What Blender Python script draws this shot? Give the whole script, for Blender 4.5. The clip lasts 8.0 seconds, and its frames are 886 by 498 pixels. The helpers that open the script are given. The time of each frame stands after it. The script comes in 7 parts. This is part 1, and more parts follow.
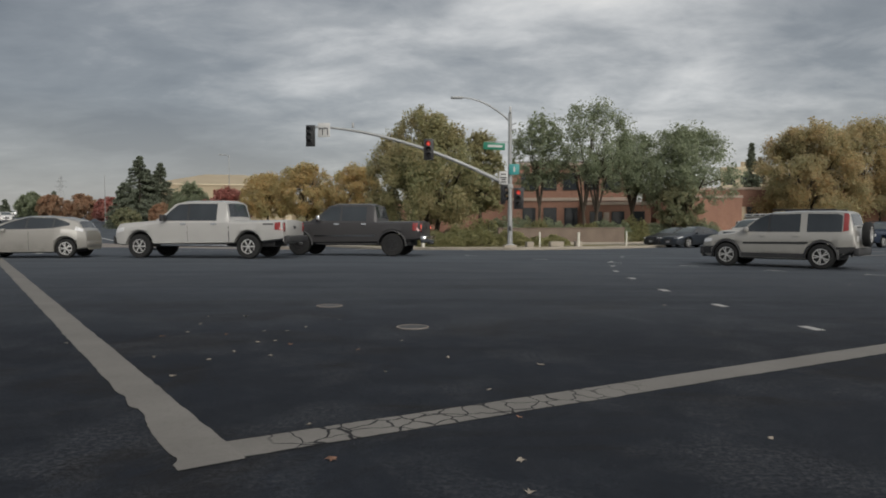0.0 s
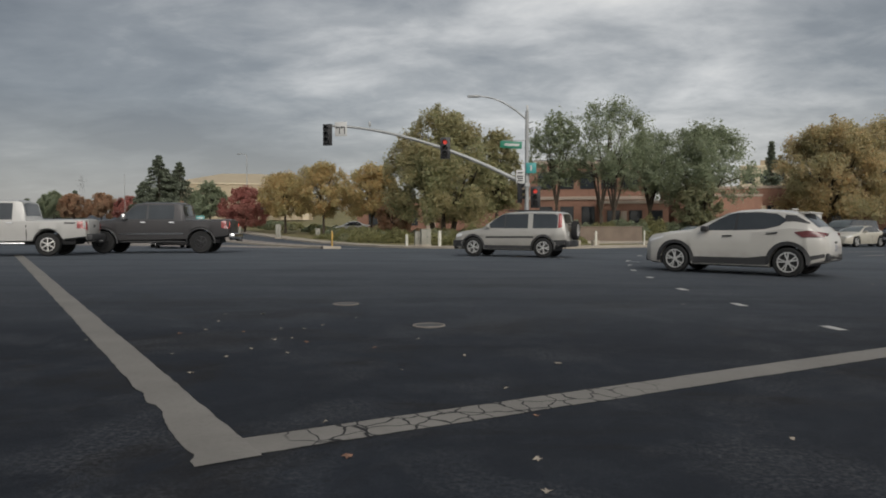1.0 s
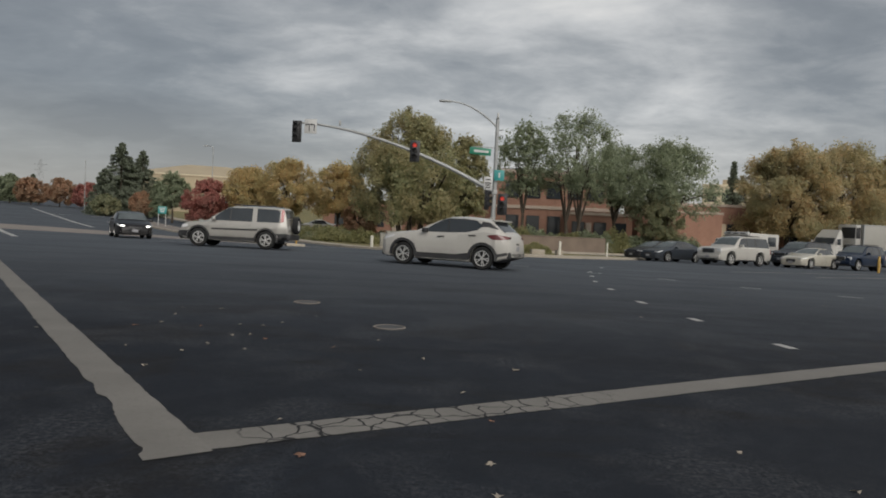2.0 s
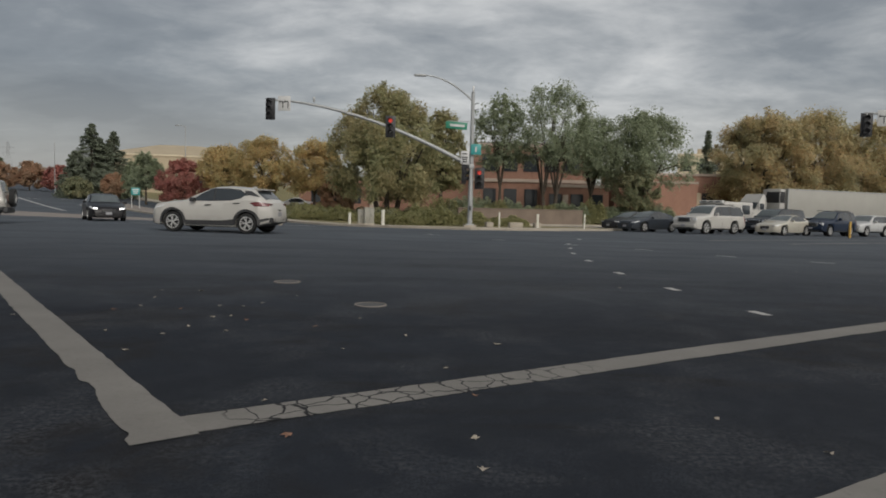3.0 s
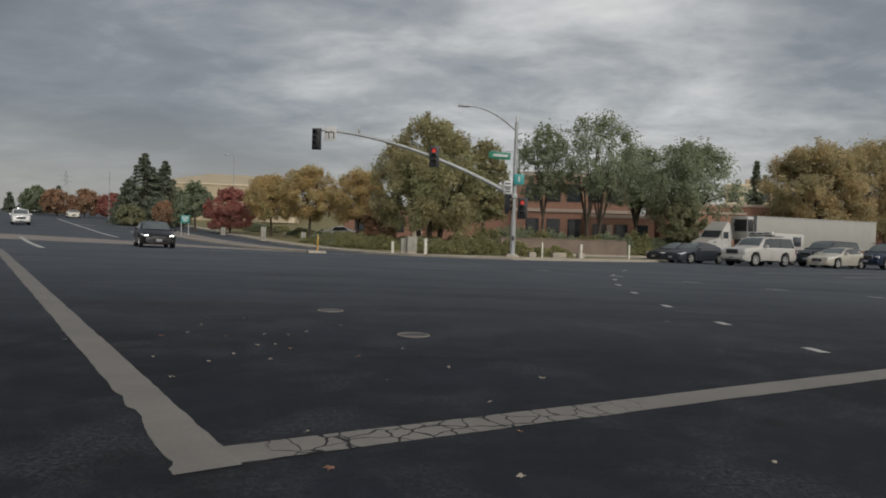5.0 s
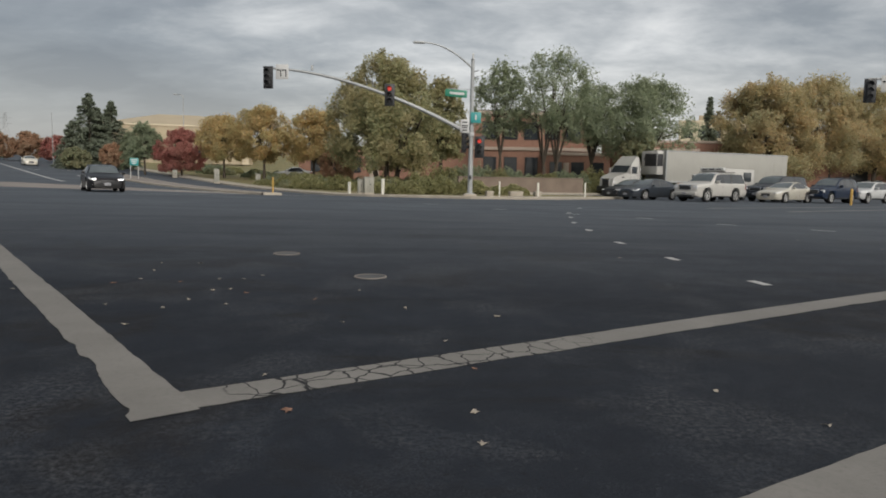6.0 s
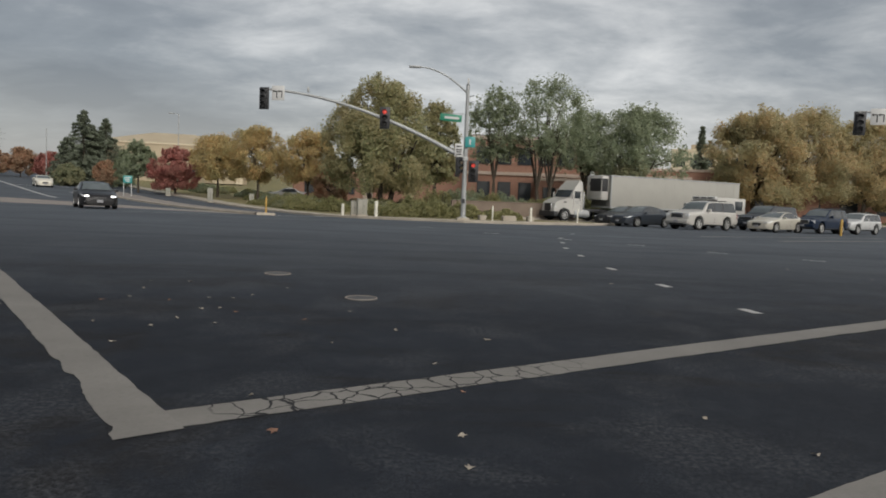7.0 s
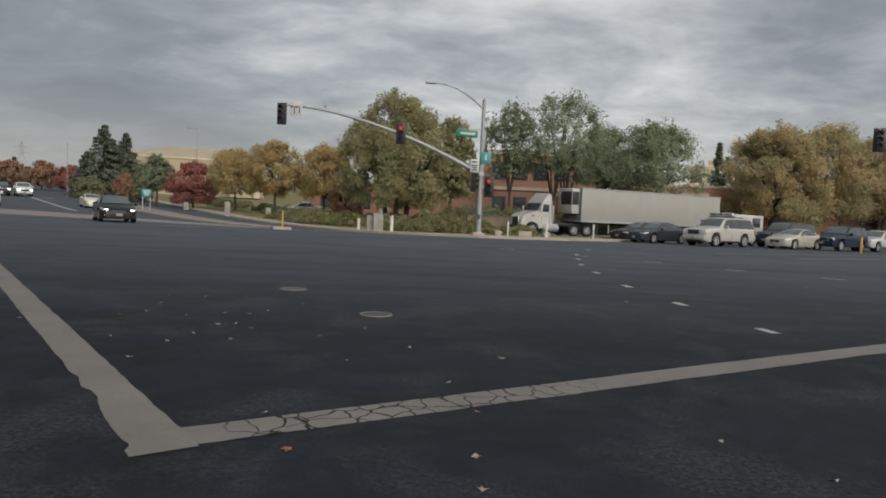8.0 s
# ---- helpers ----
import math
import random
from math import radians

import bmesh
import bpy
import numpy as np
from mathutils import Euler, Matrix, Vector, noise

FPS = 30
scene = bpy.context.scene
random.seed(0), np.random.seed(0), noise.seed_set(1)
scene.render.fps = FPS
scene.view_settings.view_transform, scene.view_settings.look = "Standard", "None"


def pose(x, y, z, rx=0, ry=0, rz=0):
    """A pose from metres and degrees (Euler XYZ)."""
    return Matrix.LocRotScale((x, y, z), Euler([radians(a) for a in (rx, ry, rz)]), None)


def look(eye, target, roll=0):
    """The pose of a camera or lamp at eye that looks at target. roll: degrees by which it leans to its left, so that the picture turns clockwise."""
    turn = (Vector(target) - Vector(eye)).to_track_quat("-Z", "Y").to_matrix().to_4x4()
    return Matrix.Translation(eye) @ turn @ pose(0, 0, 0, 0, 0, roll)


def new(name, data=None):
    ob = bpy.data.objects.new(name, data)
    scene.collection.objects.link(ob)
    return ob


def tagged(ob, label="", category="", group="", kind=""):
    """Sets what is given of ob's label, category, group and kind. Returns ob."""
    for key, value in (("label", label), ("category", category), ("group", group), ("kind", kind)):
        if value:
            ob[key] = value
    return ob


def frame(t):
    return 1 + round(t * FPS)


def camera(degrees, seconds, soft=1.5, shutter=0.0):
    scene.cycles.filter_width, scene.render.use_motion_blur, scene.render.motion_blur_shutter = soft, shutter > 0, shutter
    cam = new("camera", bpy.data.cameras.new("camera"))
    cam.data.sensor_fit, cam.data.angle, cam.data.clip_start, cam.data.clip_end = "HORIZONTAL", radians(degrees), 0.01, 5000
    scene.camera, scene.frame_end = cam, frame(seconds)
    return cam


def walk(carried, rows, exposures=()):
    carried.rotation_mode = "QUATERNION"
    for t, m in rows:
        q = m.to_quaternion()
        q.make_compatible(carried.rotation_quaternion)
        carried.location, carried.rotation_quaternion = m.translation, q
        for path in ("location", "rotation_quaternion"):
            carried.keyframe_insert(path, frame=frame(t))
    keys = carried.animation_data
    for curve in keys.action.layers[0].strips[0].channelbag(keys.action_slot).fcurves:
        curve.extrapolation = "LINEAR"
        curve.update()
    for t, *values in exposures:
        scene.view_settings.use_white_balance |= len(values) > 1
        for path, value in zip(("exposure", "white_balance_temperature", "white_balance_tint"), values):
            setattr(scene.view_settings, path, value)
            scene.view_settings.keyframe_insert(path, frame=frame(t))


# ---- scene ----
from math import cos, sin, pi, sqrt, atan2, exp, log1p

cam = camera(62.97, 8.0, soft=1.85)
# seconds, place, pitch, roll, yaw
PATH = [
    (0.0, -0.000, -0.000, 1.200, -2.10, 0.10, -0.00),
    (0.2, -0.002, 0.002, 1.200, -3.81, -0.38, -1.34),
    (0.3, -0.003, 0.003, 1.200, -4.81, -0.43, -2.03),
    (0.5, -0.004, 0.007, 1.198, -4.74, -0.86, -2.51),
    (0.7, -0.003, 0.014, 1.194, -3.48, -0.84, -1.55),
    (0.8, -0.001, 0.017, 1.192, -3.27, -0.27, -0.29),
    (1.0, 0.000, 0.020, 1.190, -2.18, 0.08, 1.31),
    (1.2, -0.000, 0.015, 1.191, -3.25, -1.25, -0.29),
    (1.3, -0.001, 0.011, 1.193, -3.06, -1.69, -2.10),
    (1.5, -0.001, 0.006, 1.194, -1.96, -2.33, -2.41),
    (1.7, 0.003, 0.017, 1.186, -2.03, -3.22, -1.00),
    (2.8, 0.012, -0.004, 1.194, -0.97, -0.76, -3.27),
    (3.0, -0.004, -0.005, 1.202, -3.75, -1.43, -3.14),
    (3.2, -0.006, 0.003, 1.229, -3.75, -1.19, -1.52),
    (3.3, -0.007, 0.010, 1.244, -1.17, -1.95, 0.03),
    (3.5, -0.007, 0.018, 1.260, -0.44, -2.59, -0.19),
    (3.7, 0.003, 0.013, 1.250, -2.72, -2.09, -2.40),
    (3.8, 0.011, 0.008, 1.240, -2.49, -1.96, -2.51),
    (4.0, 0.020, 0.003, 1.220, -1.73, -1.85, -1.79),
    (4.2, 0.004, 0.026, 1.210, 0.57, -0.88, 0.88),
    (5.3, -0.024, 0.039, 1.220, -2.59, -2.15, -0.07),
    (5.5, -0.009, 0.025, 1.237, -3.51, -1.19, -1.37),
    (5.7, 0.003, 0.022, 1.235, -5.41, -1.92, -1.88),
    (5.8, 0.005, 0.021, 1.234, -5.76, -1.89, -2.86),
    (6.0, 0.006, 0.021, 1.232, -6.23, -1.13, -3.13),
    (6.2, 0.006, 0.024, 1.234, -5.11, -2.08, -3.69),
    (6.3, 0.006, 0.026, 1.236, -4.81, -2.14, -3.50),
    (6.5, 0.006, 0.029, 1.238, -4.49, -1.88, -3.76),
    (6.7, 0.009, 0.027, 1.235, -4.30, -1.81, -3.99),
    (6.8, 0.012, 0.025, 1.232, -3.97, -1.43, -3.79),
    (7.0, 0.016, 0.023, 1.223, -4.36, -2.22, -3.63),
    (7.2, 0.017, 0.022, 1.212, -3.93, -2.51, -3.47),
    (7.3, 0.017, 0.022, 1.208, -3.24, -2.91, -3.50),
    (7.5, 0.017, 0.022, 1.203, -4.80, -1.79, -2.97),
    (7.7, 0.017, 0.019, 1.213, -4.90, -3.05, -3.40),
    (7.8, 0.017, 0.017, 1.224, -3.81, -2.50, -2.14),
    (8.0, 0.017, 0.012, 1.252, -3.25, -2.50, -2.40),
]
walk(cam, [(t, pose(x, y, z, 90 + p, r, w)) for t, x, y, z, p, r, w in PATH], [(0, 0.15), (0.2, 0.12), (0.5, 0.28), (0.7, 0.44), (1.0, 0.16), (1.3, 0.03), (1.7, 0.10), (3.0, 0.10), (3.3, 0.28), (3.5, 0.16), (3.7, 0.04), (4.0, 0.04), (5.4, 0.04), (6.0, 0.41), (7.0, 0.32), (7.5, 0.21), (8, 0.25)])

# ---- world and light: late autumn, overcast with streaked cloud ----
SUN_EL, SUN_ROT = radians(30), radians(165)
world = bpy.data.worlds.new("overcast")
scene.world = world
world.use_nodes = True
wt = world.node_tree
wt.nodes.clear()


def wnode(kind, **kw):
    n = wt.nodes.new(kind)
    for k, v in kw.items():
        n.inputs[k].default_value = v
    return n


def wmath(op, a, b=None, c=None):
    n = wt.nodes.new("ShaderNodeMath")
    n.operation = op
    for i, s in enumerate((a, b, c)):
        if s is None:
            continue
        if isinstance(s, (int, float)):
            n.inputs[i].default_value = s
        else:
            wt.links.new(s, n.inputs[i])
    return n.outputs[0]


def wramp(fac, stops, interp="LINEAR"):
    n = wt.nodes.new("ShaderNodeValToRGB")
    n.color_ramp.interpolation = interp
    el = n.color_ramp.elements
    while len(el) < len(stops):
        el.new(0.5)
    for e, (p, col) in zip(el, stops):
        e.position, e.color = p, (*col, 1)
    wt.links.new(fac, n.inputs[0])
    return n.outputs[0]


def wmix(fac, a, b, mode="MIX"):
    n = wt.nodes.new("ShaderNodeMix")
    n.data_type, n.blend_type = "RGBA", mode
    for i, s in ((0, fac), (6, a), (7, b)):
        if isinstance(s, (int, float)):
            n.inputs[i].default_value = s
        elif isinstance(s, tuple):
            n.inputs[i].default_value = (*s, 1)
        else:
            wt.links.new(s, n.inputs[i])
    return n.outputs[2]


def build_sky():
    tc = wt.nodes.new("ShaderNodeTexCoord").outputs["Generated"]
    sep = wt.nodes.new("ShaderNodeSeparateXYZ")
    wt.links.new(tc, sep.inputs[0])
    sx, sy, sz = sep.outputs
    up = wmath("MAXIMUM", sz, 0.0)
    den = wmath("ADD", up, 0.20)
    cx, cy = wmath("DIVIDE", sx, den), wmath("DIVIDE", sy, den)
    comb = wt.nodes.new("ShaderNodeCombineXYZ")
    wt.links.new(cx, comb.inputs[0])
    wt.links.new(cy, comb.inputs[1])
    def cloud(scale, detail, rough, loc, stretch, turn):
        mp = wt.nodes.new("ShaderNodeMapping")
        mp.inputs["Location"].default_value = loc
        mp.inputs["Rotation"].default_value = (0, 0, turn)
        mp.inputs["Scale"].default_value = stretch
        wt.links.new(comb.outputs[0], mp.inputs[0])
        nz = wnode("ShaderNodeTexNoise", Scale=scale, Detail=detail, Roughness=rough, Distortion=0.35)
        wt.links.new(mp.outputs[0], nz.inputs["Vector"])
        return nz.outputs[0]
    big = cloud(0.75, 3, 0.5, (1.3, 4.2, 0), (0.8, 1.0, 1), 0.25)
    mid = cloud(2.1, 7, 0.55, (3.1, 0.7, 0), (0.9, 1.05, 1), 0.45)
    fine = cloud(5.5, 8, 0.62, (0.2, 5.7, 0), (0.8, 1.1, 1), 0.55)
    # brighter cloud towards the sun's side on the right, dull slate on the left
    side = wmath("MULTIPLY_ADD", wmath("DIVIDE", sx, wmath("ADD", wmath("ABSOLUTE", sy), 0.25)), 0.16, 0.0)
    val = wmath("ADD", wmath("MULTIPLY", big, 0.52), wmath("MULTIPLY", mid, 0.52))
    val = wmath("ADD", wmath("ADD", val, wmath("MULTIPLY", fine, 0.20)), -0.127)
    val = wmath("ADD", val, side)
    # the cloud thins a little ahead, and glows round the hidden sun behind
    ahead = wramp(wmath("MULTIPLY_ADD", wmath("DIVIDE", sx, wmath("ADD", wmath("ABSOLUTE", sy), 0.25)), 0.5, 0.5), [(0.33, (0, 0, 0)), (0.45, (0.145, 0.145, 0.145)), (0.60, (0.165, 0.165, 0.165)), (0.73, (0.0, 0.0, 0.0))], "EASE")
    val = wmath("ADD", val, ahead)
    toward = wmath("ADD", wmath("ADD", wmath("MULTIPLY", sx, SUN_WAY[0]), wmath("MULTIPLY", sy, SUN_WAY[1])), wmath("MULTIPLY", sz, SUN_WAY[2]))
    val = wmath("ADD", val, wmath("MULTIPLY", wmath("MAXIMUM", toward, 0.0), 0.22))
    col = wramp(val, [(0.34, CLOUD[0]), (0.50, CLOUD[1]), (0.60, CLOUD[2]), (0.72, CLOUD[3]), (0.95, CLOUD[4])])
    # the cloud round the hidden sun, at the camera's back, is the brightest
    halo = wmath("MULTIPLY_ADD", wmath("POWER", wmath("MAXIMUM", toward, 0.0), 2.0), SUN_HALO, 1.0)
    col = wmix(1.0, col, halo, "MULTIPLY")
    # thin bright band of clearer air low over the horizon
    low = wramp(up, [(0.0, (1, 1, 1)), (0.07, (0.55, 0.55, 0.55)), (0.16, (0, 0, 0))])
    col = wmix(wmath("MULTIPLY", low, 0.55), col, HORIZON)
    sky = wt.nodes.new("ShaderNodeTexSky")
    sky.sky_type, sky.sun_disc, sky.sun_elevation, sky.sun_rotation = "NISHITA", False, SUN_EL, SUN_ROT
    skyc = wmix(1.0, sky.outputs[0], (SKY_GAIN, SKY_GAIN, SKY_GAIN), "MULTIPLY")
    final = wmix(0.93, skyc, col)
    bg = wnode("ShaderNodeBackground", Strength=SKY_STRENGTH)
    wt.links.new(final, bg.inputs[0])
    out = wt.nodes.new("ShaderNodeOutputWorld")
    wt.links.new(bg.outputs[0], out.inputs[0])


SUN_WAY = (cos(SUN_EL) * sin(SUN_ROT), cos(SUN_EL) * cos(SUN_ROT), sin(SUN_EL))
SKY_GAIN, SKY_STRENGTH, SUN_HALO = 0.1, 0.93, 0.65
CLOUD = [(0.165, 0.183, 0.205), (0.243, 0.263, 0.284), (0.358, 0.374, 0.388), (0.57, 0.578, 0.58), (1.0, 0.97, 0.92)]
HORIZON = (0.47, 0.445, 0.41)
build_sky()
sun_data = bpy.data.lights.new("sun", "SUN")
sun_data.energy, sun_data.angle, sun_data.color = 1.5, radians(40), (1.0, 0.95, 0.88)
sun = new("sun", sun_data)
sun.matrix_world = look(tuple(80 * c for c in SUN_WAY), (0, 0, 0))

# ---- materials ----


class Mat:
    """A node material under construction."""

    def __init__(self, name, rough=0.6, metal=0.0, spec=0.5, coat=0.0):
        self.m = bpy.data.materials.new(name)
        self.m.use_nodes = True
        self.t = self.m.node_tree
        self.b = self.t.nodes["Principled BSDF"]
        self.b.inputs["Roughness"].default_value = rough
        self.b.inputs["Metallic"].default_value = metal
        self.b.inputs["Specular IOR Level"].default_value = spec
        self.b.inputs["Coat Weight"].default_value = coat
        self.b.inputs["Coat Roughness"].default_value = 0.08

    def coord(self, kind="Object"):
        return self.t.nodes.new("ShaderNodeTexCoord").outputs[kind]

    def mapping(self, vec, scale):
        n = self.t.nodes.new("ShaderNodeMapping")
        n.inputs["Scale"].default_value = scale
        self.t.links.new(vec, n.inputs[0])
        return n.outputs[0]

    def noise(self, vec, scale, detail=4, rough=0.55, dist=0.0):
        n = self.t.nodes.new("ShaderNodeTexNoise")
        n.inputs["Scale"].default_value, n.inputs["Detail"].default_value = scale, detail
        n.inputs["Roughness"].default_value, n.inputs["Distortion"].default_value = rough, dist
        self.t.links.new(vec, n.inputs["Vector"])
        return n.outputs[0]

    def voronoi(self, vec, scale, feature="F1", rand=1.0):
        n = self.t.nodes.new("ShaderNodeTexVoronoi")
        n.feature = feature
        n.inputs["Scale"].default_value, n.inputs["Randomness"].default_value = scale, rand
        self.t.links.new(vec, n.inputs["Vector"])
        return n.outputs["Distance"]

    def ramp(self, fac, stops):
        n = self.t.nodes.new("ShaderNodeValToRGB")
        el = n.color_ramp.elements
        while len(el) < len(stops):
            el.new(0.5)
        for e, (p, c) in zip(el, stops):
            e.position, e.color = p, ((c, c, c, 1) if isinstance(c, (int, float)) else (*c, 1))
        self.t.links.new(fac, n.inputs[0])
        return n.outputs[0]

    def mix(self, fac, a, b, mode="MIX"):
        n = self.t.nodes.new("ShaderNodeMix")
        n.data_type, n.blend_type = "RGBA", mode
        for i, s in ((0, fac), (6, a), (7, b)):
            if isinstance(s, (int, float)):
                n.inputs[i].default_value = s
            elif isinstance(s, tuple):
                n.inputs[i].default_value = (*s, 1)
            else:
                self.t.links.new(s, n.inputs[i])
        return n.outputs[2]

    def color(self, s):
        if isinstance(s, tuple):
            self.b.inputs["Base Color"].default_value = (*s, 1)
        else:
            self.t.links.new(s, self.b.inputs["Base Color"])
        return self

    def rough(self, s):
        self.t.links.new(s, self.b.inputs["Roughness"])
        return self

    def bump(self, h, strength, dist=0.02):
        n = self.t.nodes.new("ShaderNodeBump")
        n.inputs["Strength"].default_value, n.inputs["Distance"].default_value = strength, dist
        self.t.links.new(h, n.inputs["Height"])
        self.t.links.new(n.outputs[0], self.b.inputs["Normal"])
        return self

    def glow(self, col, strength):
        self.b.inputs["Emission Color"].default_value = (*col, 1)
        self.b.inputs["Emission Strength"].default_value = strength
        return self


def plain(name, col, rough=0.5, metal=0.0, spec=0.5, coat=0.0, vary=0.12, scale=3.0):
    m = Mat(name, rough, metal, spec, coat)
    v = m.noise(m.coord(), scale, 5)
    f = m.noise(m.coord(), scale * 14, 2)
    c = m.mix(m.ramp(v, [(0.3, 0.0), (0.7, 1.0)]), tuple(x * (1 - vary) for x in col), tuple(min(1, x * (1 + vary)) for x in col))
    c = m.mix(0.25, c, m.mix(f, tuple(x * 0.8 for x in col), tuple(min(1, x * 1.15) for x in col)))
    return m.color(c).m


def make_asphalt():
    m = Mat("asphalt", 0.85, spec=0.11)
    co = m.coord()
    grain = m.noise(co, 90, 3, 0.7)
    spots = m.noise(co, 22, 4, 0.6)
    patch = m.noise(co, 0.22, 5, 0.6, 0.6)
    wheel = m.noise(m.mapping(co, (0.05, 0.7, 1)), 1.0, 4, 0.6, 0.3)
    blotch = m.noise(co, 1.6, 5, 0.6)
    c = m.ramp(patch, [(0.32, (0.0080, 0.0094, 0.0122)), (0.5, (0.0120, 0.0142, 0.0184)), (0.70, (0.019, 0.0225, 0.0285))])
    c = m.mix(m.ramp(wheel, [(0.48, 0.0), (0.66, 0.45)]), c, (0.011, 0.0115, 0.013))
    c = m.mix(m.ramp(blotch, [(0.55, 0.0), (0.75, 0.25)]), c, (0.033, 0.034, 0.036))
    c = m.mix(m.ramp(grain, [(0.35, 0.0), (0.75, 0.35)]), c, (0.030, 0.032, 0.035))
    c = m.mix(m.ramp(m.voronoi(co, 9.0), [(0.035, 0.55), (0.06, 0.0)]), c, (0.085, 0.083, 0.078))
    tar = m.ramp(m.noise(m.mapping(co, (0.9, 1.6, 1)), 0.35, 6, 0.7, 0.8), [(0.52, 0.0), (0.60, 0.7), (0.68, 0.0)])
    c = m.mix(tar, c, (0.013, 0.0115, 0.0105))
    scab = m.mix(1.0, m.ramp(m.noise(co, 0.9, 4, 0.6, 0.4), [(0.50, 0.0), (0.62, 1.0)]), m.ramp(m.noise(co, 30, 3, 0.8), [(0.44, 0.0), (0.66, 0.85)]), "MULTIPLY")
    c = m.mix(scab, c, (0.060, 0.061, 0.062))
    grit = m.mix(1.0, m.ramp(m.noise(co, 2.6, 5, 0.7, 0.5), [(0.46, 0.0), (0.66, 1.0)]), m.ramp(m.noise(co, 75, 2, 0.8), [(0.50, 0.0), (0.62, 0.8)]), "MULTIPLY")
    c = m.mix(grit, c, (0.046, 0.050, 0.056))
    c = m.mix(1.0, c, (0.97, 1.0, 1.07), "MULTIPLY")
    c = m.mix(m.ramp(spots, [(0.30, 0.55), (0.42, 0.0)]), c, (0.008, 0.008, 0.009))
    # older blue-grey paving beyond the crossing, with grazing sheen and haze painted in
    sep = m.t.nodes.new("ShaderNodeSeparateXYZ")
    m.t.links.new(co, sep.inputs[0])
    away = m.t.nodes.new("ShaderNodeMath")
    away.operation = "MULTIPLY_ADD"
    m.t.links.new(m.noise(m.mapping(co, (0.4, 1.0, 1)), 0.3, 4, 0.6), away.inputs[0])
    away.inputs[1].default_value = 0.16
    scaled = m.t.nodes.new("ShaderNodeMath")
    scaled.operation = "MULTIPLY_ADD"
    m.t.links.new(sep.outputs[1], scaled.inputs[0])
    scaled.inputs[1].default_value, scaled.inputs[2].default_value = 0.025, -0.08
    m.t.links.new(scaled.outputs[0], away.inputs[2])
    old_sheen = m.ramp(away.outputs[0], [(0.16, 0.0), (0.30, 0.42), (0.62, 1.0)])
    paving_sheen = m.ramp(wheel, [(0.30, (0.066, 0.076, 0.089)), (0.52, (0.084, 0.094, 0.107)), (0.60, (0.054, 0.063, 0.075)), (0.72, (0.082, 0.092, 0.104))])
    paving_sheen = m.mix(m.ramp(patch, [(0.35, 0.0), (0.65, 0.35)]), paving_sheen, (0.060, 0.064, 0.073))
    c = m.mix(m.mix(1.0, old_sheen, m.ramp(grain, [(0.25, 0.8), (0.6, 1.0)]), "MULTIPLY"), c, paving_sheen)
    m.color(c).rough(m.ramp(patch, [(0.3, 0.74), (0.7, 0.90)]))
    return m.bump(grain, 0.35, 0.01).m


def make_paint(name, cracked):
    m = Mat(name, 0.75, spec=0.25)
    co = m.coord()
    base = m.ramp(m.noise(co, 1.3, 5, 0.6), [(0.3, (0.134, 0.126, 0.115)), (0.7, (0.180, 0.170, 0.155))])
    c = m.mix(m.ramp(m.noise(co, 26, 5, 0.7), [(0.50, 0.0), (0.75, 0.6)]), base, (0.11, 0.104, 0.094))
    worn = m.ramp(m.noise(co, 7.0, 6, 0.75), [(0.26, 0.9), (0.34, 0.0)])
    c = m.mix(worn, c, (0.04, 0.041, 0.044))
    scuff = m.ramp(m.noise(m.mapping(co, (1.0, 9.0, 1)), 2.2, 3), [(0.60, 0.0), (0.78, 0.45)])
    c = m.mix(scuff, c, (0.15, 0.145, 0.135))
    if cracked:
        wob = m.t.nodes.new("ShaderNodeVectorMath")
        wob.operation = "MULTIPLY_ADD"
        nz = m.t.nodes.new("ShaderNodeTexNoise")
        nz.inputs["Scale"].default_value = 5.0
        m.t.links.new(co, nz.inputs["Vector"])
        m.t.links.new(nz.outputs[1], wob.inputs[0])
        wob.inputs[1].default_value = (0.16, 0.16, 0.0)
        m.t.links.new(co, wob.inputs[2])
        edge = m.voronoi(wob.outputs[0], 5.4, "DISTANCE_TO_EDGE")
        sep = m.t.nodes.new("ShaderNodeSeparateXYZ")
        m.t.links.new(co, sep.inputs[0])
        along = m.t.nodes.new("ShaderNodeMath")
        along.operation = "MULTIPLY"
        m.t.links.new(sep.outputs[0], along.inputs[0])
        along.inputs[1].default_value = 1 / 6.0
        zone = m.ramp(along.outputs[0], [(0.060, 0.0), (0.064, 1.0), (0.40, 1.0), (0.56, 0.0)])
        line = m.ramp(edge, [(0.022, 1.0), (0.044, 0.0)])
        c = m.mix(m.mix(1.0, line, zone, "MULTIPLY"), c, (0.008, 0.008, 0.009))
    return m.color(c).bump(m.noise(co, 60, 4), 0.3, 0.008).m


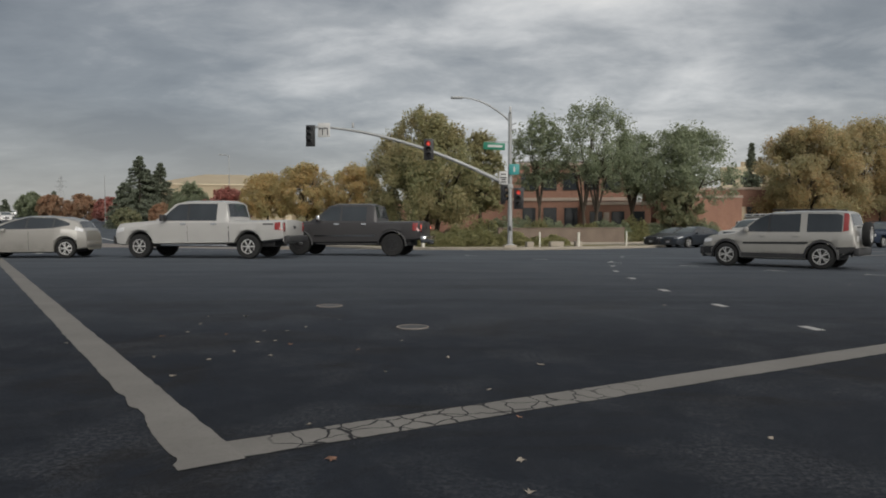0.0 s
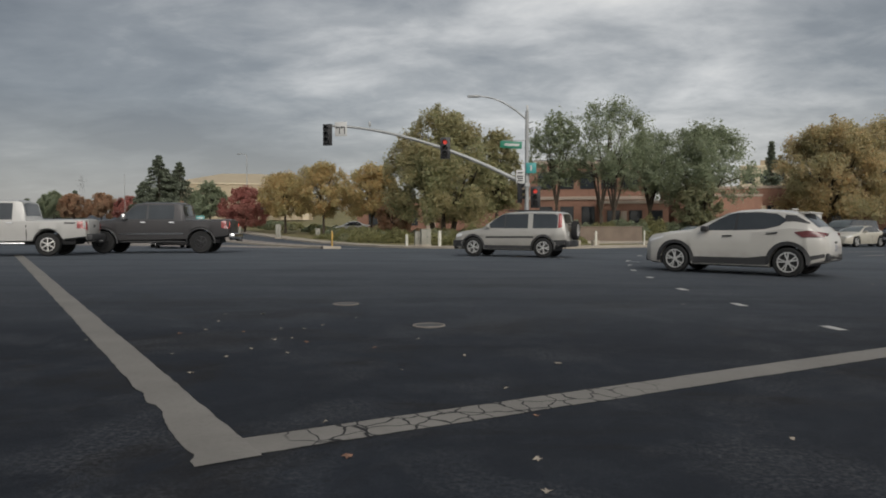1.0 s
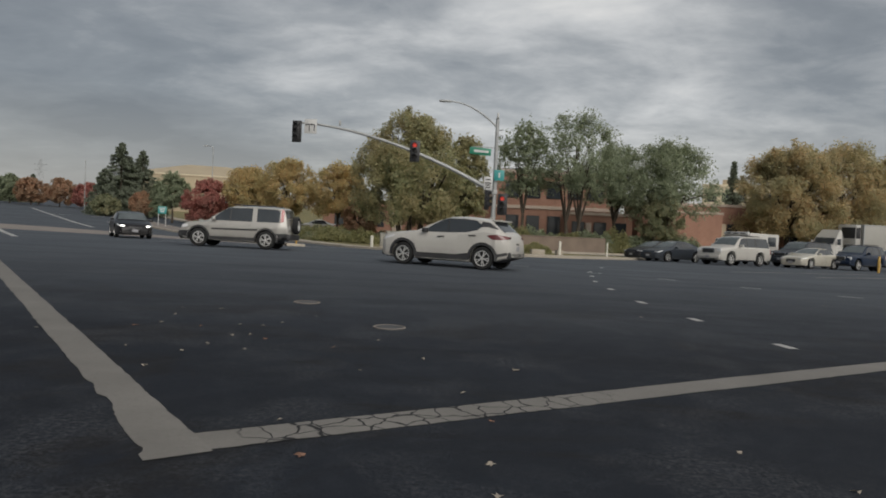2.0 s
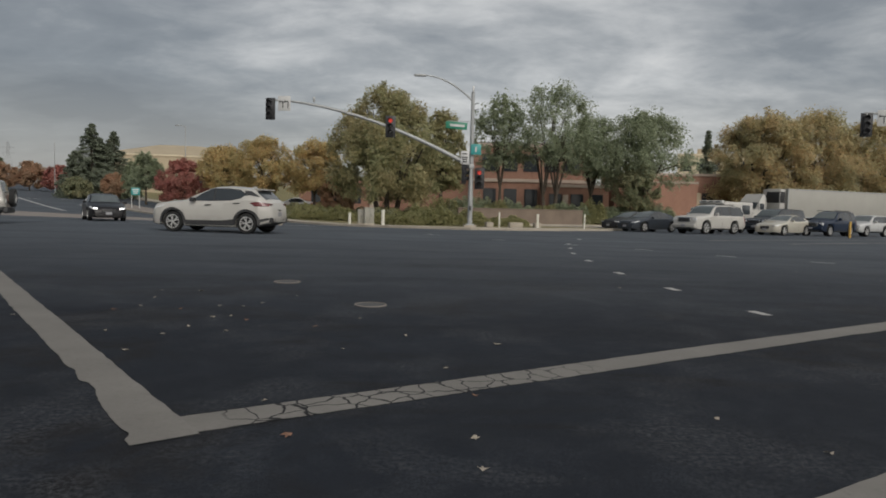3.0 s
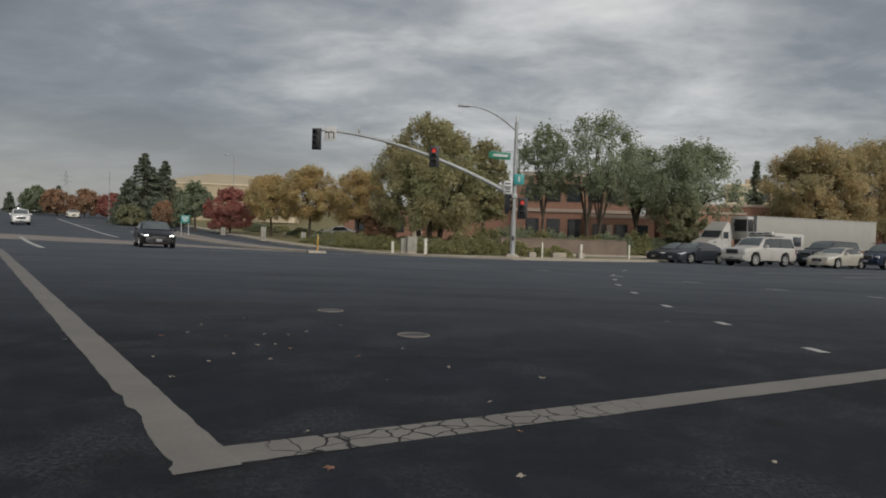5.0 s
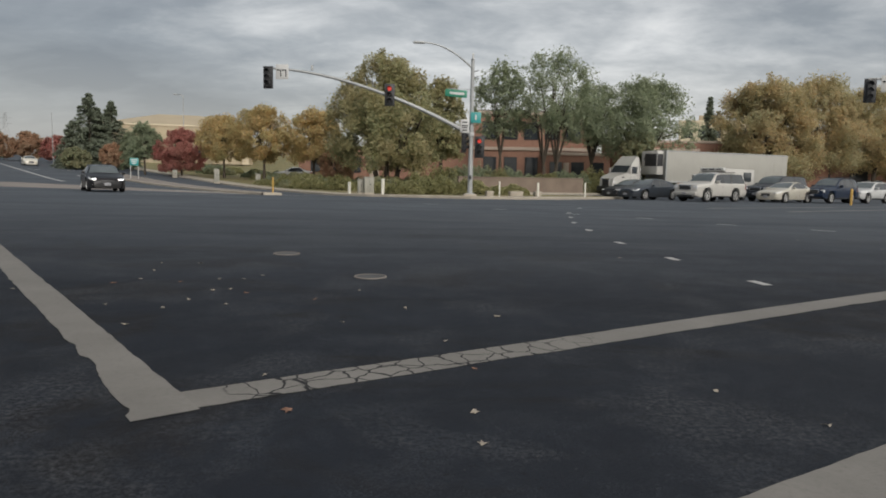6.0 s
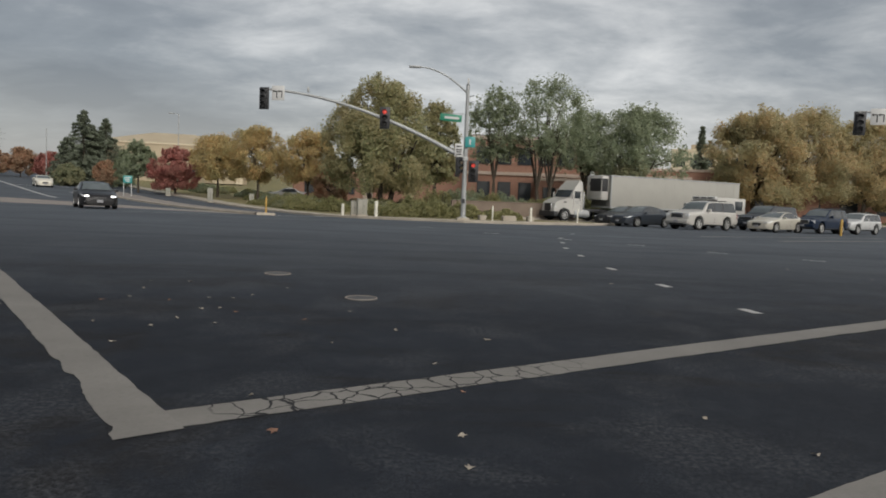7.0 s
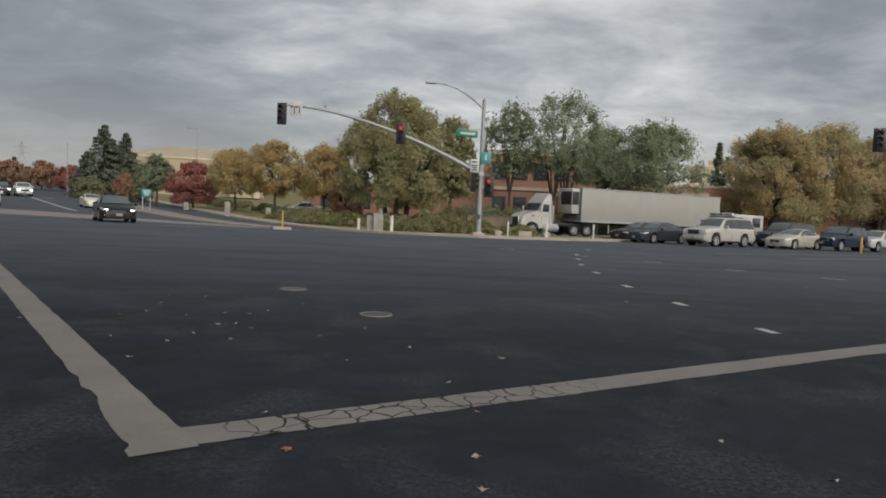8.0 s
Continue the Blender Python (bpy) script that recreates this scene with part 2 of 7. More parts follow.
def make_leaf(name, cols, rough=0.7, turning=None, share=0.55):
    """Foliage: each leaf clump takes its own tone."""
    m = Mat(name, rough, spec=0.2)
    g = m.t.nodes.new("ShaderNodeNewGeometry")
    n = len(cols)
    c = m.ramp(g.outputs["Random Per Island"], [(i / (n - 1), col) for i, col in enumerate(cols)])
    patch = m.noise(m.coord(), 0.45, 3)
    c = m.mix(m.ramp(patch, [(0.35, 0.0), (0.7, 0.5)]), c, cols[-1])
    if turning:
        c = m.mix(m.ramp(m.noise(m.coord(), 0.22, 4, 0.6), [(0.42, 0.0), (0.62, share)]), c, turning)
    m.color(c)
    tr = m.t.nodes.new("ShaderNodeBsdfTranslucent")
    m.t.links.new(m.mix(1.0, c, (1.55, 1.55, 1.45), "MULTIPLY"), tr.inputs[0])
    mx = m.t.nodes.new("ShaderNodeMixShader")
    mx.inputs[0].default_value = 0.5
    m.t.links.new(m.b.outputs[0], mx.inputs[1])
    m.t.links.new(tr.outputs[0], mx.inputs[2])
    m.t.links.new(mx.outputs[0], m.t.nodes["Material Output"].inputs[0])
    return m.m


def make_bark():
    m = Mat("bark", 0.9, spec=0.2)
    co = m.coord()
    n = m.noise(m.mapping(co, (6, 6, 1.2)), 2.5, 6, 0.65)
    return m.color(m.ramp(n, [(0.3, (0.035, 0.028, 0.022)), (0.7, (0.11, 0.09, 0.07))])).bump(n, 0.7, 0.03).m


def make_brickwall():
    m = Mat("brick_masonry", 0.88, spec=0.2)
    co = m.coord()
    tone = m.noise(co, 0.35, 5)
    course = m.noise(m.mapping(co, (2.2, 2.2, 13.5)), 1.0, 2, 0.6)
    c = m.ramp(tone, [(0.3, (0.27, 0.155, 0.115)), (0.7, (0.36, 0.205, 0.150))])
    c = m.mix(m.ramp(course, [(0.42, 0.0), (0.62, 0.5)]), c, (0.25, 0.135, 0.095))
    c = m.mix(m.ramp(m.noise(m.mapping(co, (1.5, 1.5, 0.25)), 0.8, 4), [(0.55, 0.0), (0.8, 0.4)]), c, (0.15, 0.09, 0.07))
    return m.color(c).bump(course, 0.4, 0.01).m


def make_ground_cover(name, a, b, c3, scale=0.5):
    m = Mat(name, 0.92, spec=0.15)
    co = m.coord()
    c = m.ramp(m.noise(co, scale, 6, 0.65), [(0.32, a), (0.52, b), (0.72, c3)])
    c = m.mix(m.ramp(m.noise(co, 12, 4, 0.7), [(0.4, 0.0), (0.7, 0.6)]), c, tuple(x * 0.6 for x in a))
    return m.color(c).bump(m.noise(co, 9, 5), 0.8, 0.05).m


def make_carpaint(name, col, metal=0.0, rough=0.35):
    dark = max(col) < 0.08
    m = Mat(name, rough, metal, 0.18 if dark else 0.5, coat=0.12 if dark else 0.55)
    co = m.coord()
    dust = m.noise(co, 1.8, 5, 0.6)
    fl = m.noise(co, 160, 1)
    c = m.mix(m.ramp(fl, [(0.3, 0.0), (0.7, 0.18)]), col, tuple(min(1, x * 1.25) for x in col))
    film_k = min(1.0, 0.2 + 3 * max(col))
    c = m.mix(m.ramp(dust, [(0.45, 0.0), (0.8, 0.22)]), c, tuple(0.55 * x + 0.06 * film_k for x in col))
    sep = m.t.nodes.new("ShaderNodeSeparateXYZ")
    m.t.links.new(co, sep.inputs[0])
    grime = m.mix(1.0, m.ramp(sep.outputs[2], [(0.30, 0.5), (0.62, 0.0)]), m.ramp(m.noise(co, 5, 4), [(0.3, 0.2), (0.7, 1.0)]), "MULTIPLY")
    c = m.mix(grime, c, (0.10 * film_k, 0.092 * film_k, 0.08 * film_k))
    return m.color(c).m


def make_glass(name, col=(0.012, 0.014, 0.016), rough=0.06):
    m = Mat(name, rough, 0.0, 0.35, coat=0.0)
    v = m.noise(m.coord(), 1.2, 3)
    m.color(m.mix(v, col, tuple(x * 2.4 for x in col)))
    return m.m


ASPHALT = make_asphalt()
PAINT_CRACKED, PAINT = make_paint("worn_white_paint_cracked", True), make_paint("worn_white_paint", False)
CONCRETE = plain("pale_concrete", (0.30, 0.265, 0.215), 0.9, vary=0.2, scale=1.2)
# paler road paint for far lines and dashes; grazing brightness put into its colour
PAINT_FAR = plain("grazing_bright_road_paint", (0.33, 0.325, 0.31), 0.7, vary=0.2, scale=1.5)
PLATE_GREY = plain("number_plate_sheet", (0.22, 0.22, 0.23), 0.5)
CONCRETE_BAND = plain("stamped_concrete", (0.19, 0.165, 0.145), 0.9, vary=0.25, scale=0.8)
GRASS = make_ground_cover("dry_turf", (0.13, 0.125, 0.06), (0.20, 0.175, 0.09), (0.27, 0.22, 0.13), 0.35)
STEEL = plain("galvanised_steel", (0.31, 0.315, 0.31), 0.55, 0.35, vary=0.12, scale=2)
BLACK = plain("black_polycarbonate", (0.022, 0.022, 0.023), 0.5)
RUBBER = plain("tyre_rubber", (0.018, 0.018, 0.018), 0.85, spec=0.25, vary=0.2)
TRIM = plain("grey_black_plastic", (0.025, 0.025, 0.026), 0.65, vary=0.2)
ALLOY = plain("silver_alloy", (0.56, 0.55, 0.53), 0.32, 0.55)
ALLOY_DARK = plain("black_alloy", (0.03, 0.03, 0.032), 0.4, 0.5)
CHROME = plain("chrome", (0.6, 0.6, 0.6), 0.18, 1.0)
GLASS = make_glass("tinted_glass", (0.020, 0.023, 0.026))
GLASS_CLEAR = make_glass("clear_car_glass", (0.050, 0.058, 0.060))
LENS_RED = plain("red_lens", (0.20, 0.014, 0.012), 0.2, coat=0.5)
LENS_DARK_RED = plain("smoked_red_lens", (0.09, 0.012, 0.014), 0.2, coat=0.5)
LENS_WHITE = plain("clear_lens", (0.55, 0.55, 0.55), 0.15, coat=0.5)
LENS_AMBER = plain("amber_lens", (0.45, 0.16, 0.03), 0.25, coat=0.4)
HEADLAMP = Mat("lit_headlamp", 0.2).color((0.9, 0.9, 0.9)).glow((1.0, 0.97, 0.92), 3.2).m
BRAKE_LIT = Mat("lit_brake_lamp", 0.2).color((0.5, 0.02, 0.02)).glow((1.0, 0.20, 0.12), 0.7).m
SIGNAL_RED = Mat("lit_red_signal", 0.3).color((0.5, 0.02, 0.01)).glow((1.0, 0.13, 0.10), 0.30).m
SIGNAL_OFF = plain("unlit_signal_lens", (0.02, 0.018, 0.016), 0.3)
WHITE_SIGN = plain("white_sign_sheet", (0.47, 0.465, 0.45), 0.5, vary=0.08)
GREEN_SIGN = plain("green_sign_sheet", (0.015, 0.17, 0.10), 0.45)
TEAL_SIGN = plain("teal_sign_sheet", (0.03, 0.24, 0.23), 0.45)
YELLOW = plain("yellow_post_paint", (0.40, 0.24, 0.05), 0.6)
POST_WHITE = plain("white_post_plastic", (0.55, 0.53, 0.46), 0.6)
CABINET = plain("beige_grey_cabinet", (0.25, 0.24, 0.20), 0.6)
BARK, BRICK = make_bark(), make_brickwall()
STUCCO_TAN = plain("tan_stucco", (0.37, 0.305, 0.21), 0.9, vary=0.08, scale=0.3)
STUCCO_CREAM = plain("cream_stucco", (0.55, 0.47, 0.34), 0.9, vary=0.08, scale=0.3)
BAND_STONE = plain("pale_stone_band", (0.42, 0.34, 0.28), 0.85, scale=0.6)
ROOF_GREY = plain("grey_roof", (0.19, 0.18, 0.17), 0.9)
WALL_TAN = plain("tan_block_wall", (0.165, 0.125, 0.095), 0.9, vary=0.18, scale=1.0)
LEAF_GREEN = make_leaf("olive_leaves", [(0.205, 0.222, 0.127), (0.259, 0.269, 0.151), (0.307, 0.305, 0.176), (0.334, 0.297, 0.169)], turning=(0.355, 0.224, 0.133), share=0.22)
LEAF_DARK = make_leaf("dark_green_leaves", [(0.187, 0.222, 0.153), (0.232, 0.265, 0.181), (0.273, 0.295, 0.200)], turning=(0.182, 0.199, 0.121), share=0.5)
LEAF_YELLOW = make_leaf("yellow_autumn_leaves", [(0.384, 0.324, 0.167), (0.474, 0.368, 0.181), (0.465, 0.307, 0.161), (0.358, 0.315, 0.167)], turning=(0.268, 0.271, 0.147), share=0.55)
LEAF_ORANGE = make_leaf("orange_autumn_leaves", [(0.372, 0.315, 0.183), (0.446, 0.357, 0.198), (0.436, 0.301, 0.173), (0.335, 0.306, 0.188)], turning=(0.251, 0.259, 0.156), share=0.6)
LEAF_RED = make_leaf("crimson_autumn_leaves", [(0.305, 0.119, 0.108), (0.368, 0.151, 0.132), (0.336, 0.174, 0.141)], turning=(0.282, 0.174, 0.141), share=0.3)
LEAF_RUST = make_leaf("rust_autumn_leaves", [(0.306, 0.176, 0.117), (0.373, 0.220, 0.141), (0.323, 0.233, 0.154)], turning=(0.265, 0.211, 0.150), share=0.4)
LEAF_CONIFER = make_leaf("conifer_needles", [(0.140, 0.162, 0.126), (0.174, 0.196, 0.149), (0.204, 0.223, 0.167)])
LEAF_HEDGE = make_leaf("hedge_leaves", [(0.163, 0.170, 0.085), (0.212, 0.212, 0.105), (0.282, 0.261, 0.134)])
LEAF_SAGE = make_leaf("grey_green_shrub_leaves", [(0.176, 0.205, 0.127), (0.233, 0.247, 0.155), (0.282, 0.254, 0.155)])
LEAF_LITTER_RUST = plain("rust_dry_leaf", (0.16, 0.085, 0.055), 0.8, vary=0.3, scale=9)
LEAF_LITTER = plain("dry_leaf", (0.27, 0.235, 0.19), 0.8, vary=0.3, scale=9)
IRON = plain("cast_iron_cover", (0.06, 0.06, 0.06), 0.7, 0.3, vary=0.3, scale=5)
BLUE_BOARD = plain("ink_lettering", (0.02, 0.02, 0.02), 0.7)

# ---- mesh helpers ----


def part(name, data, mat, parent=None, label="", angle=35):
    """One mesh object; data is a bmesh or (verts, faces)."""
    me = bpy.data.meshes.new(name)
    if isinstance(data, tuple):
        me.from_pydata(data[0], [], data[1])
    else:
        data.to_mesh(me)
        data.free()
    me.validate()
    for mm in (mat if isinstance(mat, (list, tuple)) else [mat]):
        me.materials.append(mm)
    if angle:
        me.shade_smooth()
        me.set_sharp_from_angle(angle=radians(angle))
    ob = new(name, me)
    if parent:
        ob.parent = parent
    if label:
        tagged(ob, label)
    return ob


def box_bm(size, at=(0, 0, 0), bevel=0.01, bm=None, turn=0.0):
    bm2 = bmesh.new()
    bmesh.ops.create_cube(bm2, size=1)
    bmesh.ops.scale(bm2, vec=size, verts=bm2.verts)
    if bevel:
        bmesh.ops.bevel(bm2, geom=bm2.edges[:], offset=min(bevel, min(size) * 0.4), segments=2, affect="EDGES", profile=0.5)
    if turn:
        bmesh.ops.rotate(bm2, cent=(0, 0, 0), matrix=Matrix.Rotation(turn, 3, "Z"), verts=bm2.verts)
    bmesh.ops.translate(bm2, vec=at, verts=bm2.verts)
    if bm is None:
        return bm2
    me = bpy.data.meshes.new("tmp")
    bm2.to_mesh(me)
    bm2.free()
    bm.from_mesh(me)
    bpy.data.meshes.remove(me)
    return bm


def tube_mesh(points, radii, seg=10):
    """A tapered tube along points."""
    vs, fs = [], []
    n = len(points)
    for i, p in enumerate(points):
        a, b = Vector(points[max(i - 1, 0)]), Vector(points[min(i + 1, n - 1)])
        d = (b - a).normalized()
        ref = Vector((0, 0, 1)) if abs(d.z) < 0.9 else Vector((1, 0, 0))
        u = d.cross(ref).normalized()
        w = d.cross(u)
        for k in range(seg):
            an = 2 * pi * k / seg
            q = Vector(p) + (u * cos(an) + w * sin(an)) * radii[i]
            vs.append(tuple(q))
    for i in range(n - 1):
        for k in range(seg):
            k2 = (k + 1) % seg
            fs.append((i * seg + k, i * seg + k2, (i + 1) * seg + k2, (i + 1) * seg + k))
    fs.append(tuple(range(seg))[::-1])
    fs.append(tuple((n - 1) * seg + k for k in range(seg)))
    return vs, fs


def join_meshes(items):
    vs, fs = [], []
    for v, f in items:
        o = len(vs)
        vs += list(v)
        fs += [tuple(i + o for i in face) for face in f]
    return vs, fs


def lathe(profile, seg=32, axis="Z"):
    """Turn (radius, height) pairs about an axis."""
    vs, fs = [], []
    n = len(profile)
    for r, h in profile:
        for k in range(seg):
            a = 2 * pi * k / seg
            vs.append((r * cos(a), r * sin(a), h) if axis == "Z" else (r * cos(a), h, r * sin(a)))
    for i in range(n - 1):
        for k in range(seg):
            k2 = (k + 1) % seg
            fs.append((i * seg + k, i * seg + k2, (i + 1) * seg + k2, (i + 1) * seg + k))
    fs.append(tuple(range(seg)))
    fs.append(tuple((n - 1) * seg + k for k in range(seg)))
    return vs, fs


def empty(name, m=None):
    ob = new(name)
    ob.empty_display_size = 0.2
    if m is not None:
        ob.matrix_basis = m
    return ob


# ---- the lie of the land ----
AX, BX = radians(30), radians(122.5)      # the two roads' headings
UA, VB = (cos(AX), sin(AX)), (cos(BX), sin(BX))


def softplus(u, k):
    return k * np.log1p(np.exp(np.clip(u / k, -50, 50)))


def land(x, y):
    """Road height: level at the near side, falling across the junction, climbing along the far road."""
    v = x * VB[0] + y * VB[1]
    w = x + 0.6 * (y - 17)
    return float(-(0.0235 - 0.0045 * np.tanh(x / 8)) * (softplus(y - 29, 2.5) - softplus(y - 64, 4)) + 0.024 * (softplus(v - 44, 4) - softplus(v - 170, 6)) - 0.011 * (softplus(w, 1.5) - softplus(w - 13, 2)))


def spaced(stops):
    """Grid lines from (from, to, step) runs."""
    out = []
    for a, b, s in stops:
        out += list(np.arange(a, b, s))
    return out + [stops[-1][1]]


def build_ground():
    xs = spaced([(-900, -200, 100), (-200, -60, 20), (-60, -30, 5), (-30, 30, 1.5), (30, 60, 5), (60, 200, 20), (200, 900, 100)])
    ys = spaced([(-300, -60, 60), (-60, -10, 10), (-10, 70, 1.5), (70, 180, 6), (180, 900, 90)])
    vs = [(x, y, land(x, y)) for y in ys for x in xs]
    w = len(xs)
    fs = [(j * w + i, j * w + i + 1, (j + 1) * w + i + 1, (j + 1) * w + i) for j in range(len(ys) - 1) for i in range(w - 1)]
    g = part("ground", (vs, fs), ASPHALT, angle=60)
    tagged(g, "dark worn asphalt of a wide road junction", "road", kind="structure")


def draped(name, poly, height, mat, thick=0.25, cell=5.0, label="", category="", kind="structure"):
    """A slab with the outline poly that follows the land, its top at height above it."""
    bm = bmesh.new()
    f = bm.faces.new([bm.verts.new((x, y, 0)) for x, y in poly])
    f.normal_update()
    if f.normal.z < 0:
        f.normal_flip()
    bmesh.ops.triangulate(bm, faces=bm.faces[:])
    for _ in range(6):
        long = [e for e in bm.edges if e.calc_length() > cell * (1 + max(0, min(v.co.y for v in e.verts) - 60) / 15)]
        if not long:
            break
        bmesh.ops.subdivide_edges(bm, edges=long, cuts=1)
        bmesh.ops.triangulate(bm, faces=bm.faces[:])
    for v in bm.verts:
        v.co.z = land(v.co.x, v.co.y) + height
    if thick:
        rim = [e for e in bm.edges if e.is_boundary]
        ex = bmesh.ops.extrude_edge_only(bm, edges=rim)
        for v in [g for g in ex["geom"] if isinstance(g, bmesh.types.BMVert)]:
            v.co.z -= thick
    ob = part(name, bm, mat, angle=30)
    tagged(ob, label, category, kind=kind)
    return ob


def ribbon(name, line, width, height, mat, up=0.15, label="", category="kerb", kind="structure"):
    """A kerb swept along line: a rounded bar that follows the land."""
    pts = []
    for (x0, y0), (x1, y1) in zip(line, line[1:]):
        n = max(1, int(math.hypot(x1 - x0, y1 - y0) / 3))
        pts += [(x0 + (x1 - x0) * i / n, y0 + (y1 - y0) * i / n) for i in range(n)]
    pts.append(line[-1])
    vs, fs = [], []
    prof = [(-0.5, -0.2), (-0.5, up - 0.03), (-0.38, up), (0.5, up), (0.5, -0.2)]
    for i, (x, y) in enumerate(pts):
        a, b = pts[max(i - 1, 0)], pts[min(i + 1, len(pts) - 1)]
        d = math.hypot(b[0] - a[0], b[1] - a[1])
        nx, ny = -(b[1] - a[1]) / d, (b[0] - a[0]) / d
        z = land(x, y) + height
        vs += [(x + nx * width * p, y + ny * width * p, z + q) for p, q in prof]
    k = len(prof)
    for i in range(len(pts) - 1):
        fs += [(i * k + j, i * k + j + 1, (i + 1) * k + j + 1, (i + 1) * k + j) for j in range(k - 1)]
    ob = part(name, (vs, fs), mat, angle=30)
    tagged(ob, label, category, kind=kind)
    return ob


# far verge with the signal pole; its kerb runs up the far road and along the turning lane
KERB_FAR = [(-52, 130), (-36, 102), (-24, 81.5), (-13, 62.8), (-5.2, 49.6), (-3.6, 47.2), (-1.2, 45.1), (1.5, 43.6), (4, 42.3), (6.6, 42.6), (9.5, 44.2), (13.0, 47.2), (15.5, 50.6),
            (14.6, 53.0), (11, 54.0), (5, 54.6), (3.2, 56.4), (4.2, 58.9), (13, 61.6), (30, 68.5), (60, 80.7), (150, 117)]
MEDIAN = [(-8.1, 42.6), (-7.2, 43.2), (-12.0, 51.6), (-33, 86), (-36, 85), (-13.4, 50.4)]


def build_setting():
    build_ground()
    draped("verge", KERB_FAR + [(400, 217), (600, 800), (-500, 800), (-250, 480)], 0.13, GRASS, 0.3, label="dry grassy verge with shrubs behind a kerb", category="verge")
    ribbon("kerb", KERB_FAR, 0.3, 0, CONCRETE, 0.15, label="pale worn concrete kerb along the verge")
    side = [(x, y) for x, y in KERB_FAR[:12]]
    inner = [(-50, 131), (-34.6, 102.6), (-22.6, 82.1), (-11.6, 63.4), (-3.9, 50.3), (-2.2, 48.3), (-0.3, 46.6), (2.0, 45.2), (4.2, 44.2), (6.3, 44.4), (8.8, 45.8), (12.2, 48.6)]
    draped("pavement", side + inner[::-1], 0.145, CONCRETE, 0.2, 3.0, "pale sandy concrete footway behind the kerb", "pavement")
    draped("median", MEDIAN, 0.14, CONCRETE_BAND, 0.3, 3.0, "sandy concrete median strip with a nose", "median")
    ribbon("kerb", MEDIAN + [MEDIAN[0]], 0.2, 0, CONCRETE, 0.15, label="pale kerb round the median")
    band = [(-9.0, 43.4), (-16, 44.3), (-22.8, 44.6), (-45, 46), (-46, 60), (-28.5, 55.5), (-20, 52), (-10.6, 47.5)]
    draped("crosswalk_band", band, 0.004, CONCRETE_BAND, 0, 3.0, "brown concrete crossing band across the far road", "crosswalk")
    # the near-left verge that closes the place
    draped("verge", [(-60, -8), (-60, -200), (-400, -200), (-400, -8)], 0.13, GRASS, 0.3, label="dry grassy verge", category="verge")


def strip(name, a, b, width, mat, label, seed, lift=0.004, rag=0.03, ragged_side=0, category="road marking", bites=((0, 0), (1, 0))):
    """A painted line with ragged edges from a to b; its own x runs along the line."""
    rnd = random.Random(seed)
    L = math.hypot(b[0] - a[0], b[1] - a[1])
    an = atan2(b[1] - a[1], b[0] - a[0])
    n = max(2, int(L / 0.05))
    vs, fs = [], []
    e0 = e1 = 0.0
    for i in range(n + 1):
        e0 = 0.75 * e0 + rnd.uniform(-1, 1) * rag * 0.5
        e1 = 0.75 * e1 + rnd.uniform(-1, 1) * rag * 0.5
        x = L * i / n
        k0 = 1.1 if ragged_side > 0 else 0.6
        wx, wy = a[0] + x * cos(an), a[1] + x * sin(an)
        for s, e in ((0.5, e0 * k0 + float(np.interp(x, [q[0] for q in bites], [q[1] for q in bites]))), (-0.5, e1 * (0.6 if ragged_side > 0 else 1.0))):
            px, py = wx - sin(an) * (s * width + e), wy + cos(an) * (s * width + e)
            vs.append((x, s * width + e, land(px, py) + lift))
    fs = [(2 * i, 2 * i + 1, 2 * i + 3, 2 * i + 2) for i in range(n)]
    ob = part(name, (vs, fs), mat, angle=0)
    ob.matrix_basis = pose(a[0], a[1], 0, 0, 0, math.degrees(an))
    tagged(ob, label, category, kind="structure")
    return ob


